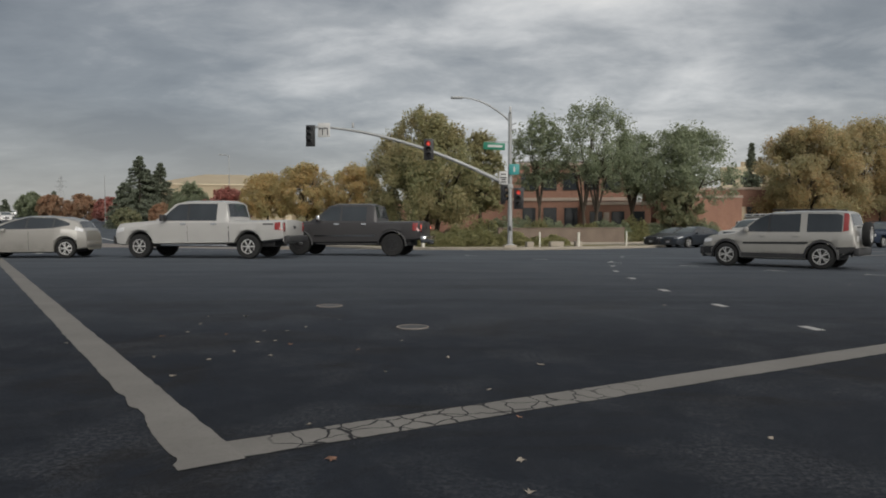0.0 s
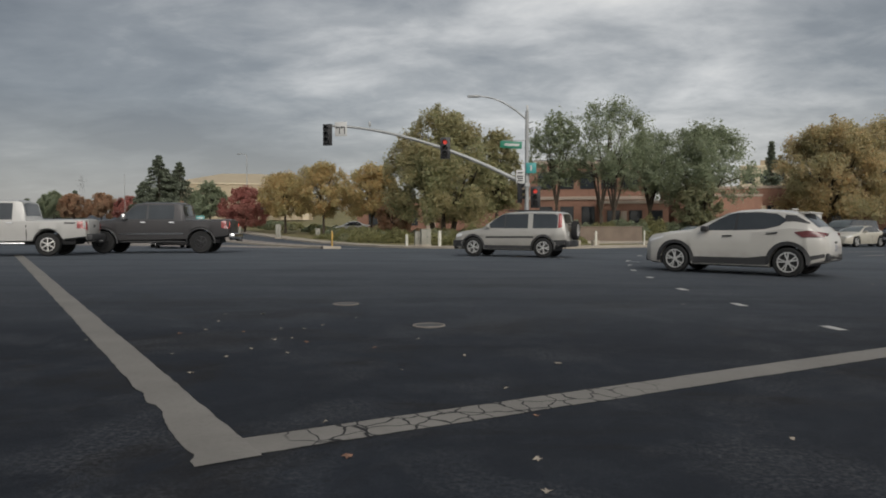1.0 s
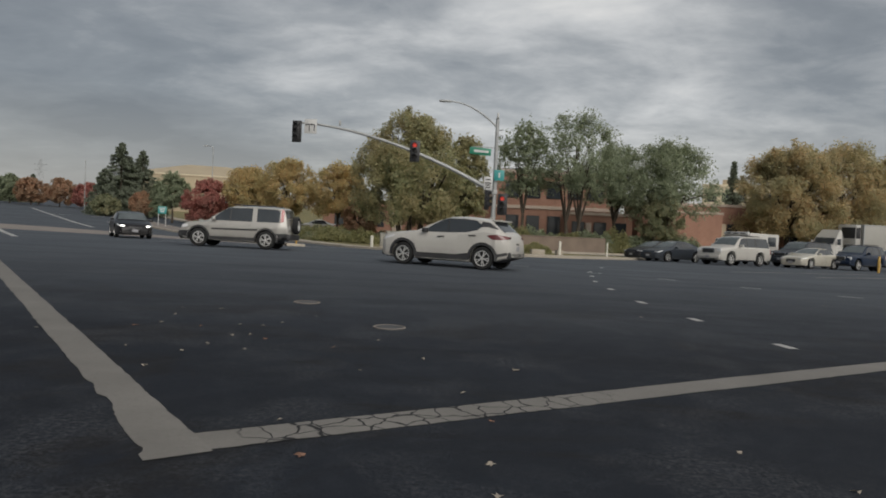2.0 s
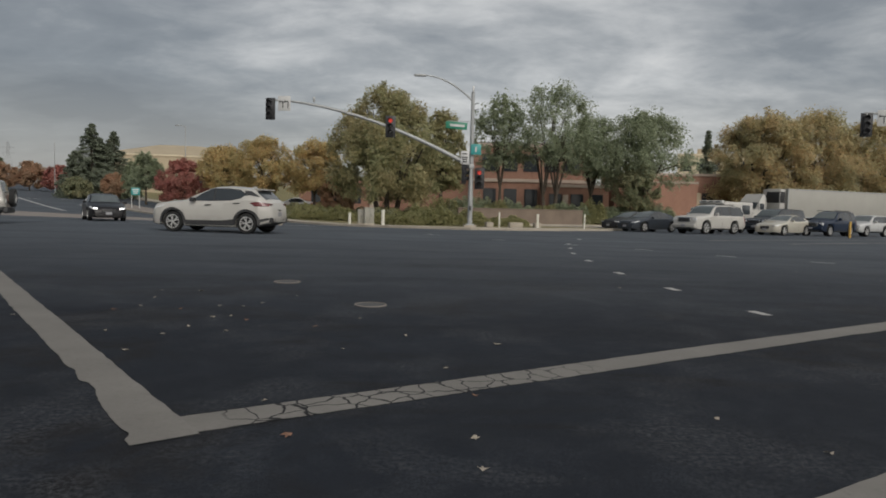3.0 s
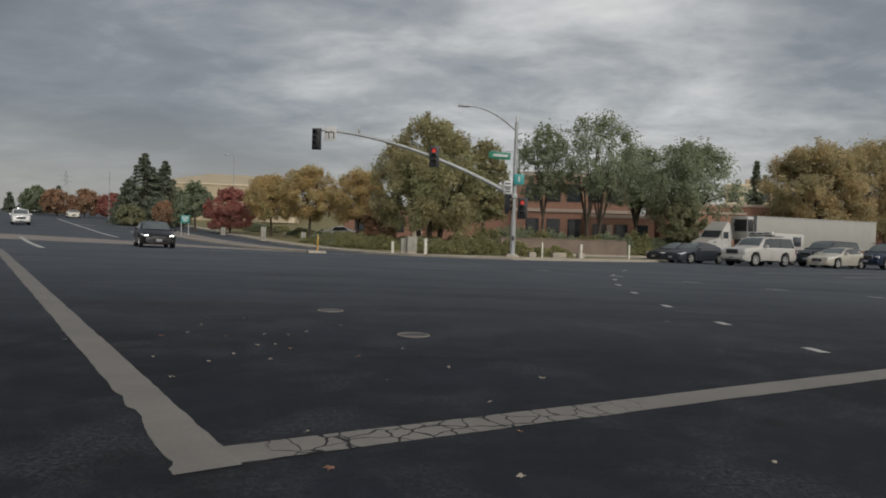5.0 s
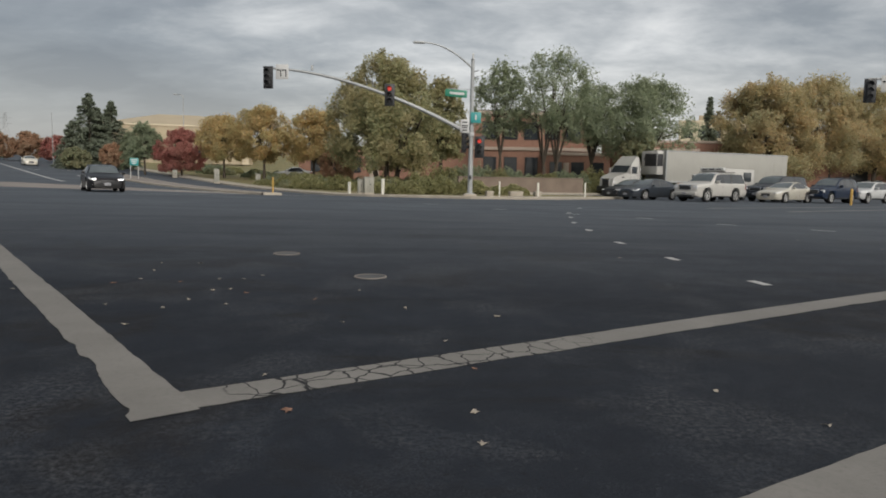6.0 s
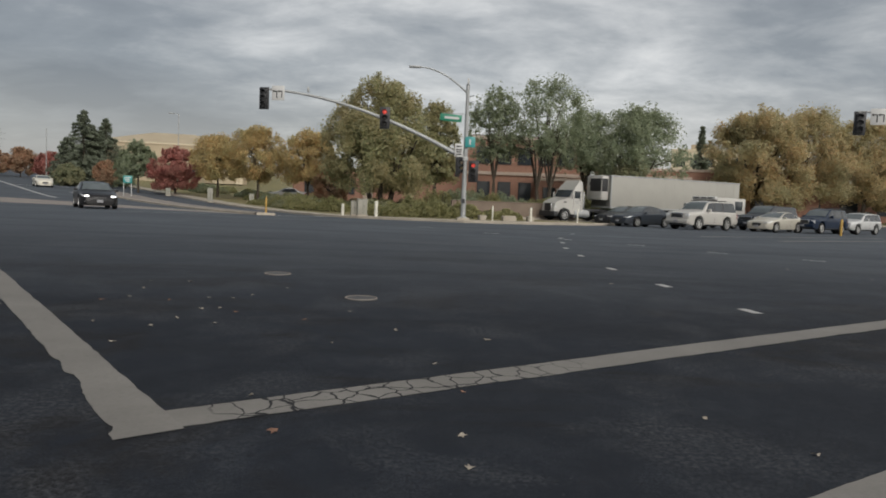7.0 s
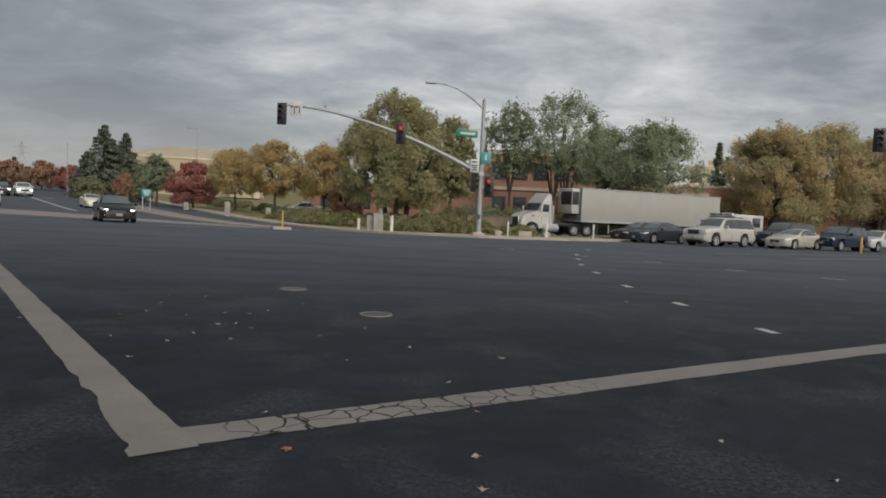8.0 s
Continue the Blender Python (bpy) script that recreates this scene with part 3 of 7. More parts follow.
def build_markings():
    strip("crosswalk_line", (-1.11, 3.565), (-16.25, 26.26), 0.255, PAINT, "worn white thermoplastic line with ragged edges", 3, 0.005, 0.014, 1, bites=((0, 0.085), (0.13, 0.080), (0.16, 0.045), (0.5, 0.048), (0.9, 0.030), (1.15, -0.004), (1.38, -0.012), (1.42, 0.022), (1.75, 0.005), (1.9, 0.025), (20, 0.02)))
    strip("crosswalk_line", (-1.245, 3.714), (30.015, 21.57), 0.30, PAINT_CRACKED, "white crosswalk line crazed by dark cracks", 4, 0.004, 0.011)
    strip("crosswalk_line", (-6.0, -1.73), (24, 15.37), 0.30, PAINT, "worn white crosswalk line", 5, rag=0.010)
    for i, (x, y, an, l) in enumerate([(4.17, 8.14, 98, 0.34), (4.01, 10.46, 95, 0.36), (3.95, 12.9, 92, 0.4), (4.16, 15.9, 88, 0.4), (4.43, 18.5, 84, 0.45), (4.95, 21.1, 80, 0.45), (5.55, 23.9, 74, 0.45), (6.98, 28.2, 66, 0.5),
                                    (3.4, 25.3, 158, 0.55), (1.18, 28.8, 164, 0.6), (7.34, 21.6, 147, 0.55), (8.9, 19.4, 140, 0.55), (10.7, 17.8, 138, 0.55), (12.6, 15.9, 136, 0.55), (5.5, 23.2, 150, 0.5)]):
        h = radians(an)
        strip("guide_dash", (x - l / 2 * cos(h), y - l / 2 * sin(h)), (x + l / 2 * cos(h), y + l / 2 * sin(h)), 0.13, PAINT_FAR, "short white turn guide dash", 20 + i, 0.005, 0.01)
    # far markings
    for i, (a, b, w) in enumerate([((-16.2, 44.3), (-13.6, 45.3), 0.5), ((-11.0, 44.2), (-8.6, 45.4), 0.5), ((-15.2, 49.4), (-11.6, 47.2), 0.4), ((-27.9, 61.5), (-60, 111.5), 0.30), ((-47.0, 90.6), (-43.3, 89.4), 0.4), ((-41.5, 90.7), (-39.4, 90.0), 0.4), ((-12.6, 34.4), (-8.7, 39.0), 0.2), ((-16.4, 29.4), (-30, 51), 0.25), ((-20.0, 28.0), (-34, 50), 0.3),
                                   ((-29.0, 70.0), (-33.6, 77.2), 0.3), ((-33.0, 82.0), (-38, 90), 0.3), ((-4.6, 47.6), (-7.2, 43.9), 0.4),
                                   ((13.2, 30.6), (27.5, 39.2), 0.35), ((15.6, 28.4), (30.5, 37.2), 0.35)]):
        strip("lane_line", a, b, w, PAINT if a[0] > 0 else PAINT_FAR, "white painted road line", 60 + i, 0.006, 0.02)


def manhole(x, y, r, label):
    ob = part("manhole_cover", lathe([(0, -0.02), (r * 1.12, -0.02), (r * 1.12, 0.008), (r, 0.010), (r * 0.98, 0.004), (r * 0.94, 0.004), (r * 0.93, 0.012), (0, 0.014)][1:], 40), IRON)
    ob.location = (x, y, land(x, y))
    part("rim", lathe([(r * 0.99, 0.0), (r * 0.99, 0.016), (r * 1.09, 0.015), (r * 1.09, 0.0)], 40), CONCRETE_BAND, ob, "pale worn rim")
    tagged(ob, label, "manhole cover")


def ground_leaf(x, y, s, seed, mat):
    rnd = random.Random(seed)
    n = 9
    vs = [(0, 0, 0.012)]
    for k in range(n):
        a = 2 * pi * k / n
        r = s * (0.45 + 0.55 * (k % 2)) * rnd.uniform(0.8, 1.2)
        vs.append((r * cos(a), r * sin(a) * 0.7, rnd.uniform(0.0, 0.016) + 0.004))
    fs = [(0, k + 1, (k + 1) % n + 1) for k in range(n)]
    ob = part("fallen_leaf", (vs, fs), mat, angle=0)
    ob.matrix_basis = pose(x, y, land(x, y), 0, 0, rnd.uniform(0, 360))
    tagged(ob, "curled dry fallen leaf on the asphalt", "leaf", "fallen leaves")


def build_litter():
    manhole(-0.35, 8.22, 0.17, "round iron cover with a pale ring in the road")
    manhole(-1.63, 10.34, 0.17, "round iron cover flush with the road")
    spots = [(-2.99, 9.16), (-2.52, 9.21), (-2.86, 8.51), (-2.97, 7.59), (-2.58, 6.41), (-1.94, 6.67), (-2.04, 6.26), (-1.7, 7.28), (-1.5, 7.06), (-1.72, 7.95), (-1.97, 7.93), (-1.56, 8.21), (-1.27, 8.85), (-0.8, 6.76), (-0.42, 7.26), (0.04, 6.36), (-0.46, 5.74), (0.33, 5.12), (0.47, 4.39), (0.39, 3.59), (0.38, 3.15), (1.81, 3.95), (2.13, 3.39), (-0.56, 3.61), (-0.79, 4.23), (-3.75, 7.15), (-1.86, 7.2), (-1.55, 6.46), (-2.32, 7.71), (-2.79, 7.87), (-2.1, 5.6), (3.2, 10.41), (0.82, 6.02), (6.47, 15.35), (8.18, 14.52), (8.79, 12.74)]
    rnd = random.Random(8)
    for i, (x, y) in enumerate(spots):
        ground_leaf(x, y, rnd.uniform(0.024, 0.044), i, LEAF_LITTER_RUST if i % 5 == 3 else LEAF_LITTER)


build_setting()
build_markings()
build_litter()

# ---- vehicles: bodies lofted from a side profile, x counted from the front bumper ----


def ip(x, pts):
    return float(np.interp(x, [p[0] for p in pts], [p[1] for p in pts]))


def floor_line(s, x):
    z = ip(x, s["bot"])
    for xw in (s["fo"], s["fo"] + s["wb"]):
        R = s["r"] + s.get("arch", 0.07)
        d = abs(x - xw)
        if d < R:
            z = max(z, s["r"] + sqrt(R * R - d * d) - 0.01)
    return z


def section(s, x):
    """Half cross-section at x, from the sill's middle to the roof's middle, as (y, z)."""
    top, bot, hw = ip(x, s["top"]), floor_line(s, x), ip(x, s["hw"])
    belt = min(ip(x, s["belt"]), top - 0.06)
    bot = min(bot, belt - 0.16)
    g = min(1.0, max(0.0, (top - belt) / s["gh"]))
    y6 = hw * (0.90 + (s["rw"] - 0.90) * g)
    z6 = top - (0.035 + s.get("crown", 0.03) * g)
    mid = max(bot + 0.08, min(s["mid"], belt - 0.10))
    return [(0, bot), (0.82 * hw, bot), (0.955 * hw, bot + 0.04), (hw, mid), (0.988 * hw, belt - 0.05), (0.955 * hw, belt), (y6, z6), (0.68 * y6, top - 0.010), (0, top)]


def side_y(s, x, z):
    c = section(s, x)[1:7]
    return float(np.interp(z, [p[1] for p in c], [p[0] for p in c]))


def body_mesh(s):
    L = s["L"]
    xs = set(np.round(np.linspace(0, L, 56), 3)) | {round(p[0], 3) for p in s["top"]}
    for xw in (s["fo"], s["fo"] + s["wb"]):
        R = s["r"] + s.get("arch", 0.07)
        xs |= {round(xw + R * cos(a), 3) for a in np.linspace(0, pi, 15)} | {round(xw - R - 0.004, 3), round(xw + R + 0.004, 3)}
    xs = sorted(x for x in xs if 0 <= x <= L)
    xc = s["fo"] + s["wb"] / 2
    vs, fs = [], []
    for x in xs:
        h = section(s, x)
        ring = h + [(-y, z) for y, z in h[-2:0:-1]]
        vs += [(xc - x, y, z) for y, z in ring]
    k = 16
    under = []
    for i in range(len(xs) - 1):
        for j in range(k):
            j2 = (j + 1) % k
            if j in (0, k - 1):
                under.append(len(fs))
            fs.append((i * k + j, i * k + j2, (i + 1) * k + j2, (i + 1) * k + j))
    fs.append(tuple(range(k))[::-1])
    fs.append(tuple((len(xs) - 1) * k + j for j in range(k)))
    return (vs, fs), under


def side_patch(s, low, high, sgn, out=0.006, deep=0.02, nz=4, step=0.08):
    """A plate on the body's side between two (x, z) lines, standing proud by out."""
    xc = s["fo"] + s["wb"] / 2
    x0, x1 = max(low[0][0], high[0][0]), min(low[-1][0], high[-1][0])
    xs = sorted(set(np.linspace(x0, x1, max(2, int((x1 - x0) / step) + 1))) | {p[0] for p in low + high if x0 <= p[0] <= x1})
    vs, fs = [], []
    for x in xs:
        a, b = ip(x, low), ip(x, high)
        b = max(b, a + 0.004)
        for j in range(nz + 1):
            z = a + (b - a) * j / nz
            vs.append((xc - x, sgn * (side_y(s, x, z) + out), z))
    w = nz + 1
    n = len(xs)
    for i in range(n - 1):
        fs += [(i * w + j, i * w + j + 1, (i + 1) * w + j + 1, (i + 1) * w + j) for j in range(nz)]
    # rim
    o = len(vs)
    ring = [i * w for i in range(n)] + [(n - 1) * w + j for j in range(1, w)] + [i * w + nz for i in range(n - 2, -1, -1)] + [j for j in range(nz - 1, 0, -1)]
    vs += [(vs[q][0], vs[q][1] - sgn * deep, vs[q][2]) for q in ring]
    m = len(ring)
    fs += [(ring[i], ring[(i + 1) % m], o + (i + 1) % m, o + i) for i in range(m)]
    return vs, fs


def top_patch(s, x0, x1, frac=0.9, out=0.006, ny=8, inset=0.0):
    """Windscreen or rear glass: a plate on the roof line between x0 and x1."""
    xc = s["fo"] + s["wb"] / 2
    xs = sorted(set(np.linspace(x0, x1, 9)) | {p[0] for p in s["top"] if x0 < p[0] < x1})
    vs, fs = [], []
    for x in xs:
        c = section(s, x)[6:]
        slope = (ip(x + 0.03, s["top"]) - ip(x - 0.03, s["top"])) / 0.06
        nl = sqrt(1 + slope * slope)
        for j in range(ny + 1):
            y = (2 * j / ny - 1) * c[0][0] * frac
            z = float(np.interp(abs(y), [c[2][0], c[1][0], c[0][0]], [c[2][1], c[1][1], c[0][1]]))
            vs.append((xc - x + slope / nl * out, y, z + out / nl))
    w = ny + 1
    for i in range(len(xs) - 1):
        fs += [(i * w + j, i * w + j + 1, (i + 1) * w + j + 1, (i + 1) * w + j) for j in range(ny)]
    return vs, fs


WHEEL_MESHES = {}


def wheel_meshes(r, width, spokes, rim_ratio, rim_mat):
    key = (r, width, spokes, rim_ratio, rim_mat.name)
    if key not in WHEEL_MESHES:
        w = width / 2
        q = r * rim_ratio
        prof = [(q * 0.98, -w * 0.7), (q * 1.03, -w * 0.95), (r * 0.9, -w), (r * 0.97, -w * 0.86), (r, -w * 0.6), (r, w * 0.6), (r * 0.97, w * 0.86), (r * 0.9, w), (q * 1.03, w * 0.95), (q * 0.98, w * 0.7)]
        tyre = lathe(prof, 36, "Y")
        items = [lathe([(q * 0.99, w * 0.55), (q * 1.02, w * 0.9), (q * 0.93, w * 0.92), (q * 0.88, w * 0.5)], 36, "Y")]
        items.append(lathe([(q * 0.05, w * 0.5), (q * 0.26, w * 0.55), (q * 0.22, w * 0.85), (q * 0.06, w * 0.9)], 16, "Y"))
        for k in range(spokes):
            a = 2 * pi * k / spokes
            for da in ((-0.09, 0.09) if spokes <= 5 else (0.0,)):
                ws = q * (0.052 if spokes <= 5 else 0.075)
                v = []
                for rr, hw, y1 in ((q * 0.18, ws * 1.0, w * 0.84), (q * 0.92, ws * 1.35, w * 0.78)):
                    ca, sa = cos(a + da * (rr / q) * 2.2), sin(a + da * (rr / q) * 2.2)
                    for e in (-1, 1):
                        for yy in (y1, y1 - w * 0.3):
                            v.append((rr * ca - e * hw * sa, yy, rr * sa + e * hw * ca))
                f = [(0, 2, 6, 4), (1, 5, 7, 3), (0, 4, 5, 1), (2, 3, 7, 6), (0, 1, 3, 2), (4, 6, 7, 5)]
                items.append((v, f))
        rim = join_meshes(items)
        # dark disc added behind the rim; its colour gives the shade between spokes
        back = lathe([(q * 0.1, w * 0.30), (q * 0.97, w * 0.34), (q * 0.97, w * 0.2)], 24, "Y")
        WHEEL_MESHES[key] = (tyre, rim, back, {})
    return WHEEL_MESHES[key]


def add_wheel(car, x, y, r, width, spokes, ratio, rim_mat, shared):
    """One wheel under a vehicle; its outer face looks away from the middle."""
    tyre, rim, back, cache = wheel_meshes(r, width, spokes, ratio, rim_mat)
    if not cache:
        a = part("wheel", tyre, RUBBER, car)
        b = part("rim", rim, rim_mat, a)
        c = part("rim_backing", back, RUBBER, a)
        cache.update(tyre=a.data, rim=b.data, back=c.data)
    else:
        a = new("wheel", cache["tyre"])
        a.parent = car
        b, c = new("rim", cache["rim"]), new("rim_backing", cache["back"])
        b.parent = c.parent = a
    a.matrix_basis = pose(x, y, r, 0, 0, 0 if y > 0 else 180)
    return a


def vehicle(name, s, label, category="car", group=""):
    """Build a vehicle from its specification; the origin lies on the road, midway between the axles; it faces +x."""
    car = empty(name)
    tagged(car, label, category, group)
    xc = s["fo"] + s["wb"] / 2
    data, under = body_mesh(s)
    body = part("body", data, [s["paint"], TRIM], car, angle=28)
    for i in under:
        body.data.polygons[i].material_index = 1
    L, hwm = s["L"], max(p[1] for p in s["hw"])
    part("underbody", box_bm((L - 0.9, hwm * 1.15, 0.34), (xc - L / 2, 0, s["clear"] + 0.20), 0.05), TRIM, car)
    for lo, hi in s["windows"]:
        for g in (1, -1):
            part("side_window", side_patch(s, lo, hi, g), s.get("glass", GLASS), car)
    lo_all, hi_all = [p for lo, hi in s["windows"] for p in lo], [p for lo, hi in s["windows"] for p in hi]
    if s.get("surround", True):
        for g in (1, -1):
            part("window_surround", side_patch(s, [(x, z - 0.015) for x, z in lo_all], [(x, z + 0.015) for x, z in hi_all], g, 0.002, 0.01), BLACK, car)
    if "screen" in s:
        part("windscreen", top_patch(s, *s["screen"]), s.get("front_glass", GLASS_CLEAR), car)
    if "back" in s:
        part("rear_window", top_patch(s, *s["back"]), s.get("glass", GLASS), car)
    for nm, mat, lo, hi, out in s.get("plates", []):
        for g in (1, -1):
            part(nm, side_patch(s, lo, hi, g, out, 0.03), mat, car)
    for nm, mat, size, at in s.get("blocks", []):
        both = (1, -1) if at[1] else (1,)
        for g in both:
            part(nm, box_bm(size, (xc - at[0], at[1] * g, at[2]), min(size) * 0.25), mat, car)
    if s.get("cladding"):
        for xw in (s["fo"], s["fo"] + s["wb"]):
            for g in (1, -1):
                part("wheel_arch_trim", arch_ring(s, xw, g, s["cladding"]), TRIM, car)
    wheels = []
    for xw in (s["fo"], s["fo"] + s["wb"]):
        for g in (1, -1):
            y = ip(xw, s["hw"]) - s["tw"] / 2 - 0.015
            wheels.append(add_wheel(car, xc - xw, y * g, s["r"], s["tw"], s["spokes"], s.get("ratio", 0.66), s.get("rim", ALLOY), None))
    return car, wheels


def arch_ring(s, xw, g, width):
    xc = s["fo"] + s["wb"] / 2
    R0 = s["r"] + s.get("arch", 0.07) - 0.012
    vs, fs = [], []
    n = 20
    for i in range(n + 1):
        a = -0.12 + (pi + 0.24) * i / n
        for R, o in ((R0, -0.05), (R0, 0.018), (R0 + width, 0.014), (R0 + width, -0.03)):
            x, z = xw + R * cos(a), max(s["clear"] + 0.02, s["r"] + R * sin(a))
            x = min(max(x, 0.02), s["L"] - 0.02)
            y = side_y(s, x, max(z, floor_line(s, x) + 0.05)) if R > R0 else ip(x, s["hw"]) * 0.985
            vs.append((xc - x, g * (y + o), z))
    for i in range(n):
        fs += [(i * 4 + j, i * 4 + j + 1, i * 4 + 5 + j, i * 4 + 4 + j) for j in range(3)]
    return vs, fs


def crossover_spec():
    """White compact crossover with a floating roof."""
    s = dict(L=4.29, fo=0.86, wb=2.62, r=0.335, tw=0.215, clear=0.19, mid=0.72, gh=0.45, rw=0.74, spokes=5, ratio=0.68, arch=0.065)
    s["top"] = [(0, 0.52), (0.02, 0.72), (0.06, 0.86), (0.18, 0.945), (0.60, 1.01), (1.12, 1.065), (1.26, 1.09), (1.62, 1.28), (1.98, 1.45), (2.3, 1.53), (2.75, 1.56), (3.3, 1.53), (3.66, 1.475), (3.74, 1.43), (3.98, 1.22), (4.12, 1.10), (4.20, 1.04), (4.26, 0.88), (4.29, 0.74)]
    s["belt"] = [(0, 0.60), (0.1, 0.76), (0.6, 0.92), (1.25, 1.0), (2.2, 1.03), (3.0, 1.08), (3.5, 1.16), (3.9, 1.12), (4.29, 0.9)]
    s["bot"] = [(0, 0.27), (0.2, 0.21), (0.8, 0.19), (3.4, 0.19), (3.9, 0.26), (4.29, 0.40)]
    s["hw"] = [(0, 0.58), (0.06, 0.70), (0.2, 0.815), (0.5, 0.87), (0.85, 0.885), (2.0, 0.865), (3.4, 0.89), (3.85, 0.87), (4.1, 0.79), (4.22, 0.70), (4.29, 0.58)]
    s["paint"] = make_carpaint("white_pearl_paint", (0.38, 0.365, 0.335))
    s["windows"] = [([(1.52, 1.05), (2.28, 1.06)], [(1.52, 1.07), (1.85, 1.28), (2.1, 1.40), (2.28, 1.45)]), ([(2.34, 1.06), (2.95, 1.09), (3.28, 1.17), (3.42, 1.28)], [(2.34, 1.455), (2.8, 1.46), (3.2, 1.425), (3.42, 1.29)])]
    s["screen"], s["back"] = (1.32, 2.10, 0.92), (3.74, 4.06, 0.90)
    s["cladding"] = 0.085
    s["plates"] = [("pillar_cover", BLACK, [(3.38, 1.25), (3.6, 1.26), (3.90, 1.20)], [(3.38, 1.42), (3.6, 1.40), (3.90, 1.235)], 0.004),
                   ("sill_cladding", TRIM, [(1.30, 0.20), (3.05, 0.20)], [(1.30, 0.40), (2.6, 0.41), (3.05, 0.47)], 0.012),
                   ("tail_lamp", LENS_DARK_RED, [(3.62, 1.00), (3.78, 0.90), (4.20, 0.91)], [(3.62, 1.02), (3.9, 1.06), (4.20, 1.01)], 0.012), ("bumper_white", s["paint"], [(3.92, 0.30), (4.27, 0.36)], [(3.92, 0.34), (4.27, 0.47)], 0.02),
                   ("headlamp", LENS_WHITE, [(0.16, 0.74), (0.55, 0.85)], [(0.16, 0.80), (0.55, 0.90)], 0.008),
                   ("bumper_lip", TRIM, [(3.82, 0.36), (4.27, 0.48)], [(3.82, 0.46), (4.27, 0.56)], 0.012),
                   ("door_handle", BLACK, [(2.02, 0.895), (2.24, 0.905)], [(2.02, 0.925), (2.24, 0.935)], 0.03), ("door_handle", BLACK, [(3.02, 0.965), (3.26, 0.985)], [(3.02, 0.995), (3.26, 1.015)], 0.03)]
    s["blocks"] = [("mirror", BLACK, (0.16, 0.20, 0.13), (1.62, 0.93, 1.08)), ("roof_fin", s["paint"], (0.14, 0.04, 0.05), (3.4, 0, 1.545)), ("roof_spoiler", s["paint"], (0.26, 1.14, 0.045), (3.74, 0, 1.462)),
                   ("grille", BLACK, (0.05, 0.7, 0.22), (0.03, 0, 0.60)), ("bumper", TRIM, (0.14, 1.30, 0.16), (0.08, 0, 0.33)), ("rear_bumper", TRIM, (0.14, 1.36, 0.18), (4.22, 0, 0.46)), ("rear_badge_bars", TRIM, (0.02, 0.26, 0.05), (4.275, 0, 0.79)),
                   ("tail_lamp_inner", LENS_DARK_RED, (0.05, 0.22, 0.09), (4.20, 0.56, 0.96)), ("number_plate", PLATE_GREY, (0.015, 0.30, 0.15), (4.285, 0, 0.66))]
    return s


